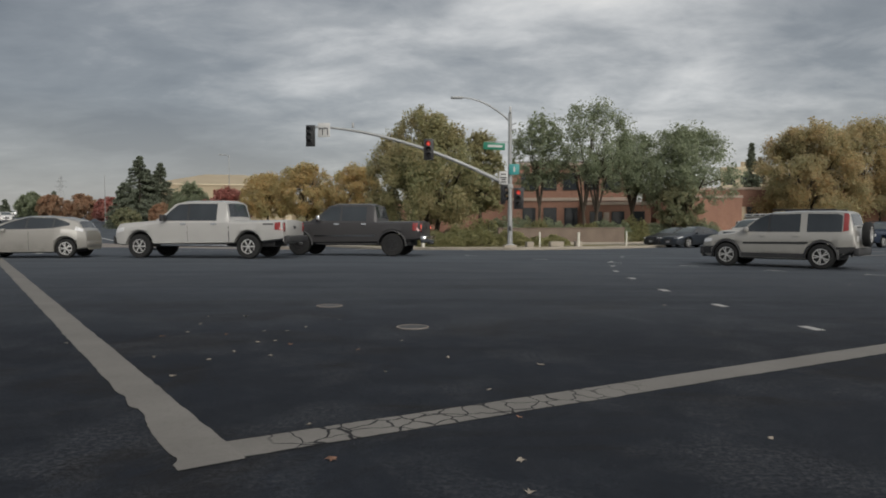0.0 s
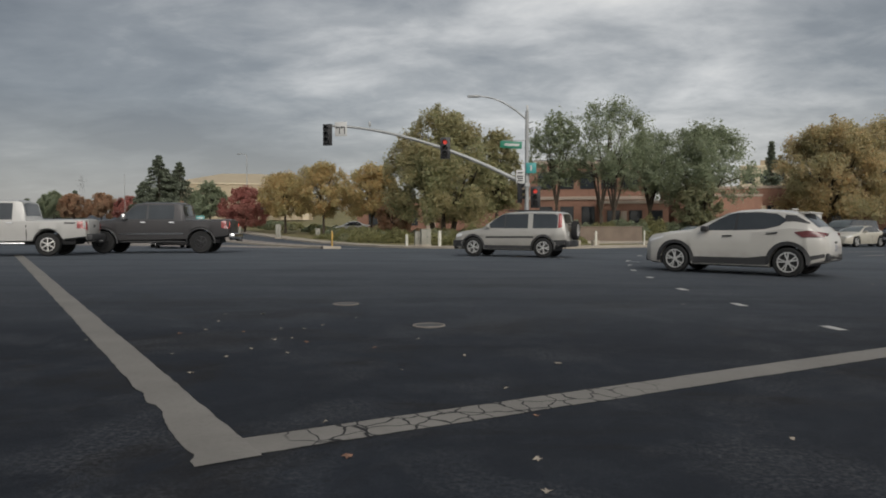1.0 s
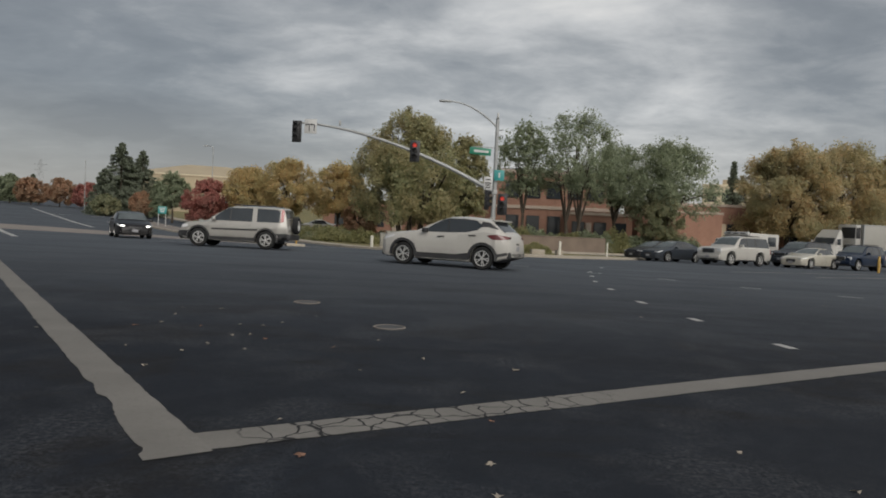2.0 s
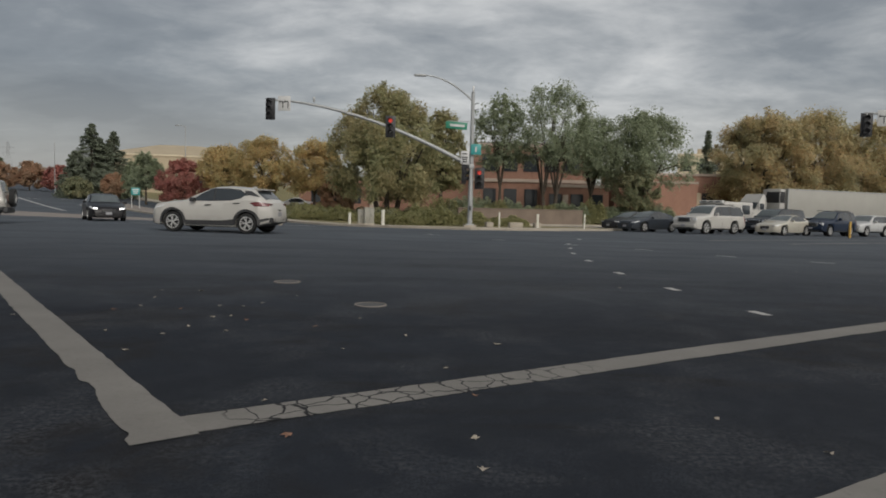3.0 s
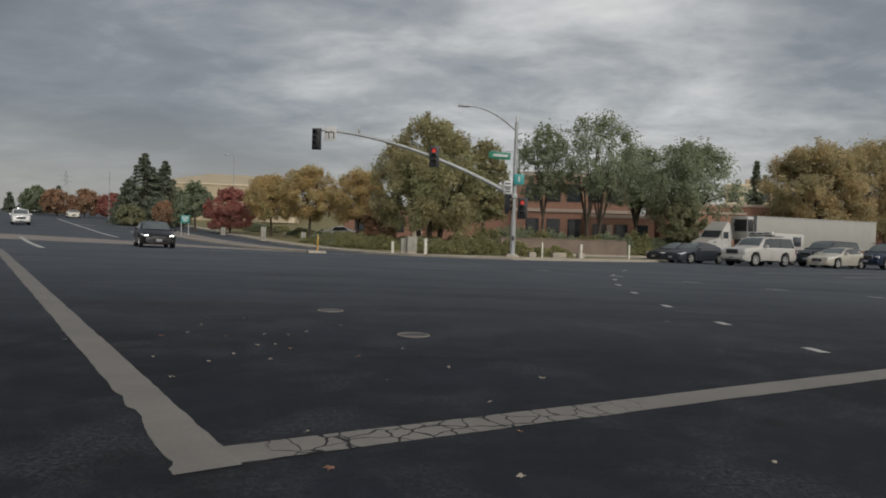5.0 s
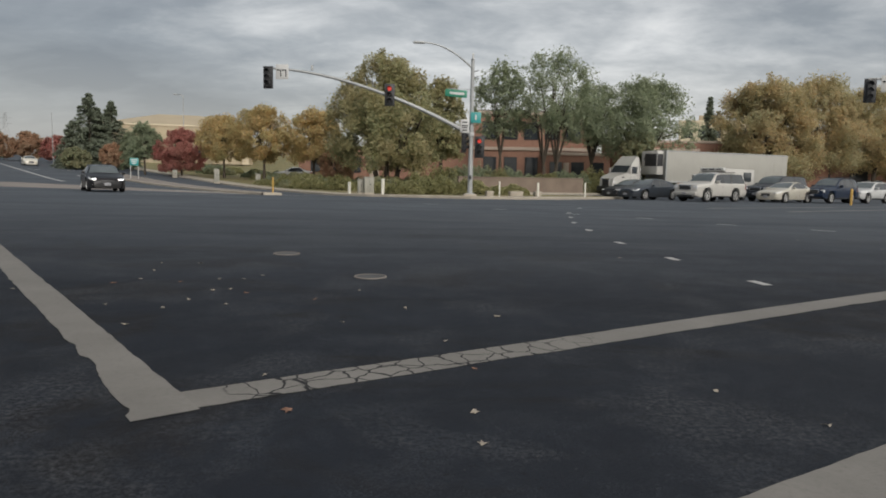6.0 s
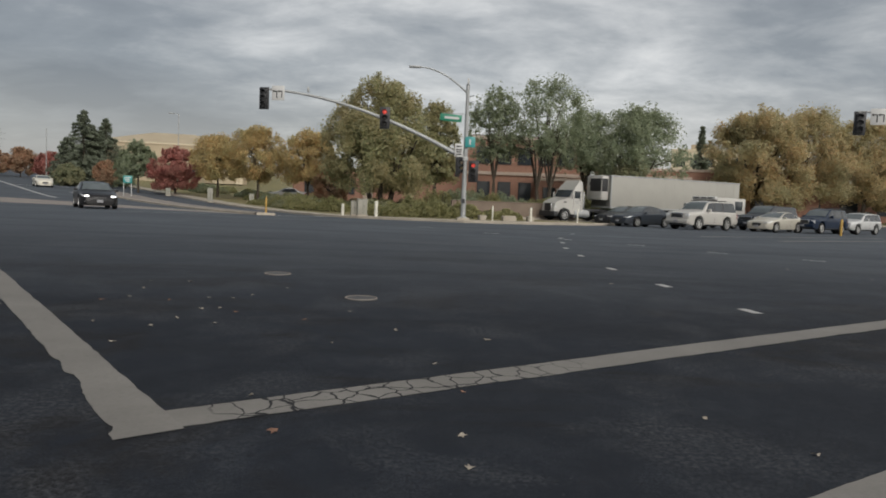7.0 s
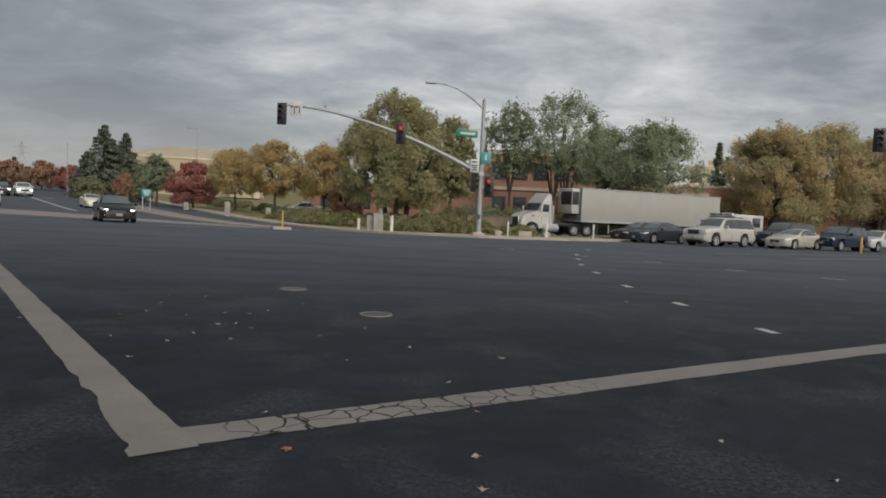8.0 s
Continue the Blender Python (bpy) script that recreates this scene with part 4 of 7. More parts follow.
def offroader_spec():
    """Silver boxy compact SUV with a spare wheel on its tail."""
    s = dict(L=4.28, fo=0.80, wb=2.62, r=0.35, tw=0.21, clear=0.21, mid=0.78, gh=0.55, rw=0.80, spokes=5, ratio=0.63, arch=0.065, crown=0.02)
    s["top"] = [(0, 0.48), (0.02, 0.62), (0.08, 0.84), (0.25, 0.93), (0.9, 1.02), (1.12, 1.06), (1.45, 1.32), (1.85, 1.57), (2.1, 1.63), (2.8, 1.66), (3.7, 1.655), (4.02, 1.63), (4.08, 1.58), (4.18, 1.20), (4.22, 1.06), (4.26, 0.85), (4.28, 0.76)]
    s["belt"] = [(0, 0.58), (0.1, 0.78), (1.0, 0.97), (4.28, 1.0)]
    s["bot"] = [(0, 0.34), (0.25, 0.26), (0.9, 0.24), (3.4, 0.24), (4.0, 0.40), (4.28, 0.50)]
    s["hw"] = [(0, 0.72), (0.1, 0.76), (0.35, 0.85), (1.0, 0.875), (3.9, 0.875), (4.2, 0.83), (4.28, 0.80)]
    s["paint"] = make_carpaint("silver_paint", (0.30, 0.288, 0.262), 0.2, 0.35)
    s["windows"] = [([(1.30, 1.04), (1.98, 1.04)], [(1.30, 1.08), (1.62, 1.36), (1.86, 1.51), (1.98, 1.54)]), ([(2.04, 1.04), (2.86, 1.04)], [(2.04, 1.545), (2.86, 1.56)]), ([(3.04, 1.04), (3.93, 1.05)], [(3.04, 1.56), (3.80, 1.55), (3.93, 1.50)])]
    s["screen"], s["back"] = (1.17, 1.92, 0.92), (4.085, 4.17, 0.82)
    s["plates"] = [("tail_lamp", LENS_RED, [(3.96, 1.06), (4.09, 1.08)], [(3.96, 1.57), (4.05, 1.56), (4.09, 1.50)], 0.014),
                   ("rub_strip", TRIM, [(1.30, 0.68), (3.08, 0.70)], [(1.30, 0.735), (3.08, 0.765)], 0.014), ("sill_cladding", TRIM, [(1.25, 0.26), (3.0, 0.26)], [(1.25, 0.42), (3.0, 0.42)], 0.012), ("sill_step", s["paint"], [(1.3, 0.44), (2.96, 0.44)], [(1.3, 0.50), (2.96, 0.50)], 0.012),
                   ("door_handle", s["paint"], [(1.78, 0.915), (1.96, 0.915)], [(1.78, 0.955), (1.96, 0.955)], 0.03), ("door_handle", s["paint"], [(2.68, 0.925), (2.86, 0.925)], [(2.68, 0.965), (2.86, 0.965)], 0.03),
                   ("headlamp", LENS_WHITE, [(0.10, 0.70), (0.36, 0.74)], [(0.10, 0.82), (0.36, 0.84)], 0.008), ("rear_bumper_side", TRIM, [(3.80, 0.40), (4.26, 0.42)], [(3.80, 0.62), (4.26, 0.64)], 0.02), ("front_bumper_side", TRIM, [(0.03, 0.38), (0.42, 0.36)], [(0.03, 0.58), (0.42, 0.60)], 0.016)]
    s["blocks"] = [("mirror", s["paint"], (0.13, 0.18, 0.14), (1.40, 0.93, 1.10)), ("roof_rail", TRIM, (1.7, 0.04, 0.04), (2.9, 0.62, 1.675)), ("front_bumper", TRIM, (0.16, 1.5, 0.24), (0.04, 0, 0.46)), ("rear_bumper", TRIM, (0.16, 1.60, 0.22), (4.28, 0, 0.50)),
                   ("number_plate", WHITE_SIGN, (0.015, 0.30, 0.15), (4.27, -0.52, 0.86)), ("wiper", TRIM, (0.03, 0.35, 0.03), (4.20, 0.1, 1.18))]
    s["cladding"] = 0.05
    s["surround"] = False
    s["plates"] += [("door_pillar", BLACK, [(1.97, 1.03), (2.05, 1.03)], [(1.97, 1.55), (2.05, 1.555)], 0.004)]
    return s


def pickup_spec(wb, fo, bed_end, H, paint, cab0, cab_end, r, spokes, rim, brake, dark):
    """Crew-cab pickup; cab0: where the windscreen starts."""
    L = bed_end
    rail = 1.30 if not dark else 1.33
    hood = rail - 0.04
    s = dict(L=L, fo=fo, wb=wb, r=r, tw=0.27, clear=0.36, mid=0.95, gh=0.58, rw=0.80, spokes=spokes, ratio=0.58 if not dark else 0.56, arch=0.10, rim=rim, crown=0.02)
    s["top"] = [(0, 0.75), (0.02, 1.02), (0.07, hood - 0.12), (0.20, hood - 0.04), (0.7, hood), (cab0, hood + 0.06), (cab0 + 0.42, 1.62), (cab0 + 0.72, H - 0.08), (cab0 + 1.1, H), (cab_end - 0.3, H), (cab_end - 0.12, H - 0.06), (cab_end, rail + 0.06), (cab_end + 0.03, rail), (L - 0.10, rail + 0.02), (L - 0.03, rail), (L, 0.72)]
    s["belt"] = [(0, 0.85), (0.12, hood - 0.2), (cab0, hood - 0.05), (cab0 + 0.8, rail - 0.02), (L, rail - 0.04)]
    s["bot"] = [(0, 0.50), (0.2, 0.44), (fo, 0.46), (L - 1.2, 0.52), (L, 0.66)]
    s["hw"] = [(0, 0.88), (0.08, 0.95), (0.3, 1.0), (0.8, 1.01), (L - 0.2, 1.01), (L, 0.98)]
    s["paint"] = paint
    b = rail + 0.0
    s["windows"] = [([(cab0 + 0.30, b), (cab0 + 1.22, b)], [(cab0 + 0.30, b + 0.03), (cab0 + 0.55, b + 0.30), (cab0 + 0.86, H - 0.16), (cab0 + 1.22, H - 0.13)]), ([(cab0 + 1.30, b), (cab_end - 0.42, b)], [(cab0 + 1.30, H - 0.13), (cab_end - 0.42, H - 0.14)])]
    s["screen"], s["back"] = (cab0 + 0.05, cab0 + 0.78, 0.92), (cab_end - 0.11, cab_end - 0.015, 0.86)
    red = BRAKE_LIT if brake else LENS_RED
    s["plates"] = [("tail_lamp", LENS_RED, [(L - 0.30, 0.98), (L - 0.02, 0.96)], [(L - 0.30, rail - 0.08), (L - 0.02, rail - 0.06)], 0.012), ("door_handle", CHROME, [(cab0 + 1.0, b - 0.15), (cab0 + 1.2, b - 0.15)], [(cab0 + 1.0, b - 0.10), (cab0 + 1.2, b - 0.10)], 0.03),
                   ("door_handle", CHROME, [(cab_end - 0.6, b - 0.15), (cab_end - 0.40, b - 0.15)], [(cab_end - 0.6, b - 0.10), (cab_end - 0.40, b - 0.10)], 0.03), ("headlamp", LENS_WHITE, [(0.1, 0.86), (0.40, 0.92)], [(0.1, 1.02), (0.40, 1.06)], 0.01),
                   ("door_gap", BLACK, [(cab0 + 1.25, 0.56), (cab0 + 1.262, 0.56)], [(cab0 + 1.25, b), (cab0 + 1.262, b)], 0.002), ("bed_gap", BLACK, [(cab_end + 0.02, 0.58), (cab_end + 0.05, 0.58)], [(cab_end + 0.02, rail - 0.03), (cab_end + 0.05, rail - 0.03)], 0.002)]
    s["cladding"] = 0.05 if dark else 0
    if dark:
        s["plates"] += [("wheel_flare", TRIM, [(fo + wb - 0.62, 0.60), (fo + wb - 0.60, 0.60)], [(fo + wb - 0.62, 0.64), (fo + wb - 0.60, 0.64)], 0.01), ("chrome_strip", CHROME, [(fo + 0.62, 0.72), (cab_end - 0.05, 0.74)], [(fo + 0.62, 0.775), (cab_end - 0.05, 0.795)], 0.012)]
    else:
        s["plates"] += [("bed_decal", BLACK, [(L - 0.72, rail - 0.16), (L - 0.36, rail - 0.16)], [(L - 0.72, rail - 0.11), (L - 0.36, rail - 0.11)], 0.003)]
    s["blocks"] = [("mirror", BLACK if not dark else CHROME, (0.14, 0.26, 0.22), (cab0 + 0.42, 1.12, b + 0.08)), ("step_bar", TRIM if dark else CHROME, (cab_end - cab0 - 0.3, 0.14, 0.05), ((cab0 + cab_end) / 2 + 0.15, 0.97, 0.45)), ("rear_bumper", TRIM if not dark else CHROME, (0.24, 1.86, 0.24), (L + 0.08, 0, 0.66)), ("front_bumper", BLACK, (0.22, 1.8, 0.30), (0.02, 0, 0.62)), ("tow_hitch", BLACK, (0.25, 0.10, 0.10), (L + 0.2, 0, 0.50)),
                   ("tail_lamp_rear", LENS_RED, (0.03, 0.12, 0.30), (L - 0.005, 0.88, rail - 0.24)), ("brake_lamp", red, (0.03, 0.07, 0.12), (L + 0.005, 0.90, rail - 0.22)), ("tailgate", paint, (0.05, 1.52, 0.50), (L, 0, rail - 0.28)), ("tailgate_badge", BLACK, (0.02, 0.22, 0.10), (L + 0.03, 0, rail - 0.24)), ("grille", BLACK, (0.06, 1.1, 0.34), (0.02, 0, 0.95))]
    return s


def saloon_spec(L, wb, fo, H, paint, r=0.33, lit=False, spokes=5, coupe=0.0, w=0.91):
    """A four-door saloon."""
    t = L - 0.95
    s = dict(L=L, fo=fo, wb=wb, r=r, tw=0.215, clear=0.16, mid=0.62, gh=0.42, rw=0.72, spokes=spokes, arch=0.05)
    s["top"] = [(0, 0.42), (0.03, 0.58), (0.12, 0.72), (0.4, 0.80), (1.15, 0.93), (1.38, 0.97), (2.0, H - 0.12), (2.3, H - 0.03), (2.7, H), (3.1, H - 0.02), (t - 0.35, H - 0.12), (t + 0.25, 1.08), (t + 0.45, 1.05), (L - 0.08, 1.0), (L - 0.02, 0.85), (L, 0.68)]
    s["belt"] = [(0, 0.52), (0.15, 0.66), (1.3, 0.88), (t, 0.96), (L, 0.88)]
    s["bot"] = [(0, 0.22), (0.3, 0.17), (L - 0.8, 0.18), (L, 0.34)]
    s["hw"] = [(0, 0.62), (0.1, 0.74), (0.45, w - 0.05), (1.0, w), (L - 1, w), (L - 0.3, w - 0.06), (L, w - 0.22)]
    s["paint"] = paint
    s["windows"] = [([(1.62, 0.94), (2.5, 0.95)], [(1.62, 0.97), (2.1, H - 0.16), (2.5, H - 0.09)]), ([(2.56, 0.95), (3.5, 0.99)], [(2.56, H - 0.09), (3.1, H - 0.10), (3.5, 1.02 + coupe)])]
    s["screen"], s["back"] = (1.42, 2.22, 0.92), (t - 0.32, t + 0.22, 0.88)
    lamp = HEADLAMP if lit else LENS_WHITE
    s["plates"] = [("tail_lamp", LENS_RED, [(L - 0.4, 0.78), (L - 0.05, 0.78)], [(L - 0.4, 0.90), (L - 0.05, 0.92)], 0.01), ("headlamp", LENS_WHITE, [(0.14, 0.60), (0.5, 0.70)], [(0.14, 0.66), (0.5, 0.75)], 0.008), ("door_handle", s["paint"], [(2.25, 0.80), (2.43, 0.80)], [(2.25, 0.83), (2.43, 0.83)], 0.025),
                   ("door_gap", BLACK, [(2.52, 0.26), (2.532, 0.26)], [(2.52, 0.94), (2.532, 0.94)], 0.002)]
    s["blocks"] = [("mirror", s["paint"], (0.14, 0.18, 0.11), (1.72, w + 0.05, 0.97)), ("grille", BLACK, (0.06, 0.62, 0.22), (0.03, 0, 0.50)), ("lower_grille", BLACK, (0.05, 1.1, 0.12), (0.03, 0, 0.30)), ("head_light", lamp, (0.07, 0.20, 0.055), (0.06, 0.62, 0.645)), ("number_plate", PLATE_GREY, (0.02, 0.30, 0.14), (-0.01, 0, 0.40)), ("fog_trim", CHROME, (0.03, 0.16, 0.03), (0.07, 0.62, 0.36)), ("rear_bumper", s["paint"], (0.12, 1.3, 0.2), (L - 0.04, 0, 0.48))]
    return s


def big_suv_spec(L, wb, fo, H, paint, r=0.40, lit=False, w=1.0, roof_rack=False):
    """A full-size SUV, upright and square."""
    s = dict(L=L, fo=fo, wb=wb, r=r, tw=0.26, clear=0.25, mid=0.85, gh=0.55, rw=0.78, spokes=6, arch=0.07, crown=0.02)
    hd = 0.62 * H
    s["top"] = [(0, 0.60), (0.03, 0.85), (0.08, hd - 0.10), (0.25, hd - 0.02), (1.25, hd + 0.05), (1.45, hd + 0.10), (1.95, H - 0.16), (2.2, H - 0.05), (2.6, H), (L - 0.5, H - 0.02), (L - 0.25, H - 0.08), (L - 0.08, hd + 0.1), (L - 0.03, 0.95), (L, 0.78)]
    s["belt"] = [(0, 0.7), (0.1, hd - 0.16), (1.4, hd - 0.03), (L - 0.1, hd + 0.01), (L, 0.9)]
    s["bot"] = [(0, 0.34), (0.3, 0.28), (L - 0.8, 0.30), (L, 0.42)]
    s["hw"] = [(0, w - 0.2), (0.1, w - 0.1), (0.5, w - 0.01), (1.2, w), (L - 0.4, w), (L, w - 0.1)]
    s["paint"] = paint
    b = hd + 0.03
    e = L - 0.28
    s["windows"] = [([(1.72, b), (2.5, b)], [(1.72, b + 0.03), (2.1, H - 0.20), (2.5, H - 0.13)]), ([(2.58, b), (3.42, b)], [(2.58, H - 0.13), (3.42, H - 0.12)]), ([(3.56, b), (e, b)], [(3.56, H - 0.12), (e - 0.18, H - 0.13), (e, b + 0.16)])]
    s["screen"], s["back"] = (1.5, 2.14, 0.92), (L - 0.24, L - 0.10, 0.85)
    lamp = HEADLAMP if lit else LENS_WHITE
    s["plates"] = [("tail_lamp", LENS_RED, [(L - 0.22, 0.8), (L - 0.05, 0.8)], [(L - 0.22, 1.2), (L - 0.05, 1.2)], 0.01), ("door_handle", s["paint"], [(2.25, b - 0.16), (2.45, b - 0.16)], [(2.25, b - 0.12), (2.45, b - 0.12)], 0.03), ("sill_step", TRIM, [(fo + r + 0.2, 0.30), (fo + wb - r - 0.2, 0.30)], [(fo + r + 0.2, 0.38), (fo + wb - r - 0.2, 0.38)], 0.04),
                   ("door_gap", BLACK, [(2.53, 0.42), (2.545, 0.42)], [(2.53, b - 0.03), (2.545, b - 0.03)], 0.002), ("door_gap", BLACK, [(3.48, 0.42), (3.495, 0.42)], [(3.48, b - 0.03), (3.495, b - 0.03)], 0.002)]
    s["blocks"] = [("mirror", s["paint"], (0.14, 0.22, 0.18), (1.85, w + 0.08, b + 0.06)), ("grille", CHROME, (0.06, 0.9, 0.30), (0.02, 0, hd - 0.27)), ("grille_insert", BLACK, (0.06, 0.78, 0.22), (0.0, 0, hd - 0.27)), ("head_light", lamp, (0.10, 0.30, 0.20), (0.09, w - 0.26, hd - 0.26)), ("front_bumper", s["paint"], (0.16, 1.7 * w, 0.22), (0.0, 0, 0.52)), ("number_plate", PLATE_GREY, (0.02, 0.30, 0.14), (-0.085, 0, 0.54)), ("lower_grille", BLACK, (0.08, 1.1, 0.12), (0.02, 0, 0.36)), ("rear_bumper", s["paint"], (0.14, 1.7 * w, 0.24), (L - 0.02, 0, 0.56))]
    if roof_rack:
        s["blocks"] += [("roof_rail", TRIM, (1.9, 0.05, 0.05), (L * 0.62, w * 0.66, H + 0.02))]
    return s


def ride(x, y, heading):
    """Pose of a vehicle that stands on the land at x, y."""
    h = radians(heading)
    dx, dy = cos(h), sin(h)
    pitch = -math.degrees(atan2(land(x + dx, y + dy) - land(x - dx, y - dy), 2))
    roll = math.degrees(atan2(land(x - dy, y + dx) - land(x + dy, y - dx), 2))
    return Matrix.Translation((x, y, land(x, y))) @ pose(0, 0, 0, 0, 0, heading) @ pose(0, 0, 0, roll, pitch, 0)


# the double left turn: the near wheels' track of each lane
INNER = [(24, 1.5), (17, 7.6), (12.5, 11.6), (9.3, 14.6), (6.4, 17.4), (3.7, 19.8), (0.6, 21.8), (-2.5, 23.2), (-6, 24.3), (-9.9, 25.0), (-14, 25.1), (-18, 24.3), (-24, 21.4), (-40, 12), (-90, -17)]
OUTER = [(26, 5.6), (17, 14.0), (12.4, 18.5), (9.5, 21.2), (6.0, 24.0), (2, 26.1), (-3, 27.6), (-8, 28.2), (-12.4, 28.0), (-16.4, 27.1), (-22, 24.6), (-38, 15.4), (-90, -14.6)]


def smooth_track(pts):
    P = np.array(pts, float)
    out = []
    for i in range(len(P) - 1):
        a, b, c, d = P[max(i - 1, 0)], P[i], P[i + 1], P[min(i + 2, len(P) - 1)]
        for u in np.linspace(0, 1, 40, endpoint=False):
            out.append(0.5 * (2 * b + (c - a) * u + (2 * a - 5 * b + 4 * c - d) * u * u + (3 * b - a - 3 * c + d) * u**3))
    out = np.array(out + [P[-1]])
    return np.r_[0, np.cumsum(np.hypot(*np.diff(out, axis=0).T))], out


TRACKS = {"inner": smooth_track(INNER), "outer": smooth_track(OUTER)}


def lane(s, which):
    """Place and heading s metres along a track."""
    S, O = TRACKS[which]
    x, y = np.interp(s, S, O[:, 0]), np.interp(s, S, O[:, 1])
    x0, y0 = np.interp(s - 0.6, S, O[:, 0]), np.interp(s - 0.6, S, O[:, 1])
    x1, y1 = np.interp(s + 0.6, S, O[:, 0]), np.interp(s + 0.6, S, O[:, 1])
    return float(x), float(y), math.degrees(atan2(y1 - y0, x1 - x0)) % 360


def glide(t, keys):
    """Distance at t through (seconds, metres) keys, smooth, running on evenly past the ends."""
    ts, ss = [k[0] for k in keys], [k[1] for k in keys]
    n = len(ts)
    m = [(ss[min(i + 1, n - 1)] - ss[max(i - 1, 0)]) / (ts[min(i + 1, n - 1)] - ts[max(i - 1, 0)]) for i in range(n)]
    if t <= ts[0]:
        return ss[0] + m[0] * (t - ts[0])
    if t >= ts[-1]:
        return ss[-1] + m[-1] * (t - ts[-1])
    i = max(k for k in range(n - 1) if ts[k] <= t)
    h = ts[i + 1] - ts[i]
    u = (t - ts[i]) / h
    return (2 * u**3 - 3 * u**2 + 1) * ss[i] + (u**3 - 2 * u**2 + u) * h * m[i] + (-2 * u**3 + 3 * u**2) * ss[i + 1] + (u**3 - u**2) * h * m[i + 1]


MOVERS = []


def drive(car, wheels, r, where):
    """Put a moving vehicle at its first place and keep its way for motions()."""
    car.matrix_basis = where(0.0)[0]
    MOVERS.append((car, wheels, r, where))


def turn_way(keys, which, half, slip=()):
    """Way along a lane of the bend; keys give seconds and metres; half: from the wheel track to the middle; slip: (metres, degrees) by which the body turns ahead of its track."""

    def where(t):
        s = glide(t, keys)
        x, y, h = lane(s, which)
        return ride(x + half * sin(radians(h)), y - half * cos(radians(h)), h + (ip(s, slip) if slip else 0.0)), s
    return where


def straight_way(p, heading, keys):
    """Way along a straight line from p; keys give seconds and metres ahead."""
    dx, dy = cos(radians(heading)), sin(radians(heading))

    def where(t):
        s = glide(t, keys)
        return ride(p[0] + dx * s, p[1] + dy * s, heading), s
    return where


def build_moving_cars():
    s = crossover_spec()
    car, w = vehicle("compact_crossover", s, "white compact crossover with black wheel-arch trim")
    drive(car, w, s["r"], turn_way([(0.5, 20.2), (1.0, 23.75), (1.5, 27.45), (2.8, 37.0), (3.0, 38.5), (3.5, 42.0), (4.0, 45.25)], "inner", 0.77, ((20, 5.0), (27, 4.0), (38, 0.0))))
    s = offroader_spec()
    car, w = vehicle("small_suv", s, "silver boxy small SUV with a tail-mounted spare wheel")
    tyre, rim, back, _ = wheel_meshes(0.345, 0.20, 5, 0.63, ALLOY)
    sp = part("spare_wheel", tyre, RUBBER, car, "black spare tyre on the tailgate")
    part("spare_rim", rim, ALLOY, sp)
    sp.matrix_basis = pose(-2.18 - 0.14, 0.12, 0.98, 0, 0, 90)
    drive(car, w, s["r"], turn_way([(0.0, 22.56), (0.5, 27.25), (1.0, 32.0), (1.5, 36.7), (2.8, 49.0)], "outer", 0.77))
    paint = make_carpaint("white_truck_paint", (0.35, 0.342, 0.325))
    s = pickup_spec(3.98, 0.95, 6.20, 1.99, paint, 1.50, 4.22, 0.41, 6, ALLOY, False, False)
    car, w = vehicle("pickup_truck", s, "white crew-cab pickup truck with silver wheels", "pickup truck")
    drive(car, w, s["r"], turn_way([(0.0, 40.7), (0.5, 44.55), (1.0, 48.65)], "inner", 0.87))
    paint = make_carpaint("dark_grey_metallic_paint", (0.052, 0.050, 0.051), 0.25, 0.35)
    s = pickup_spec(3.70, 1.00, 5.80, 2.01, paint, 1.42, 4.10, 0.43, 6, ALLOY_DARK, True, True)
    car, w = vehicle("pickup_truck", s, "dark grey crew-cab pickup on large black wheels", "pickup truck")
    drive(car, w, s["r"], turn_way([(0.0, 37.7), (0.5, 41.85), (1.0, 46.0), (1.5, 50.15)], "outer", 0.87))
    paint = make_carpaint("pale_silver_paint", (0.27, 0.258, 0.235), 0.2, 0.3)
    s = saloon_spec(4.40, 2.78, 0.95, 1.47, paint)
    s["top"] = [(0, 0.45), (0.03, 0.6), (0.12, 0.74), (0.4, 0.86), (1.0, 1.02), (1.9, 1.38), (2.4, 1.47), (2.9, 1.49), (3.6, 1.43), (4.02, 1.33), (4.10, 1.27), (4.24, 1.06), (4.34, 0.96), (4.38, 0.8), (4.40, 0.5)]
    s["belt"] = [(0, 0.52), (0.15, 0.68), (1.3, 0.96), (3.6, 1.05), (4.40, 0.94)]
    s["windows"] = [([(1.35, 1.0), (2.4, 1.02)], [(1.35, 1.02), (1.9, 1.26), (2.4, 1.39)]), ([(2.46, 1.02), (3.3, 1.05)], [(2.46, 1.40), (3.3, 1.38)]), ([(3.36, 1.06), (3.85, 1.15)], [(3.36, 1.37), (3.85, 1.20)])]
    s["screen"], s["back"] = (1.1, 2.2, 0.92), (4.09, 4.24, 0.86)
    s["plates"][0] = ("tail_lamp", LENS_WHITE, [(4.05, 0.96), (4.28, 0.91)], [(4.05, 1.09), (4.28, 1.02)], 0.012)
    car, w = vehicle("estate_car", s, "pale silver hatchback estate car")
    drive(car, w, s["r"], turn_way([(0.0, 46.7), (1.0, 54.9)], "inner", 0.80))


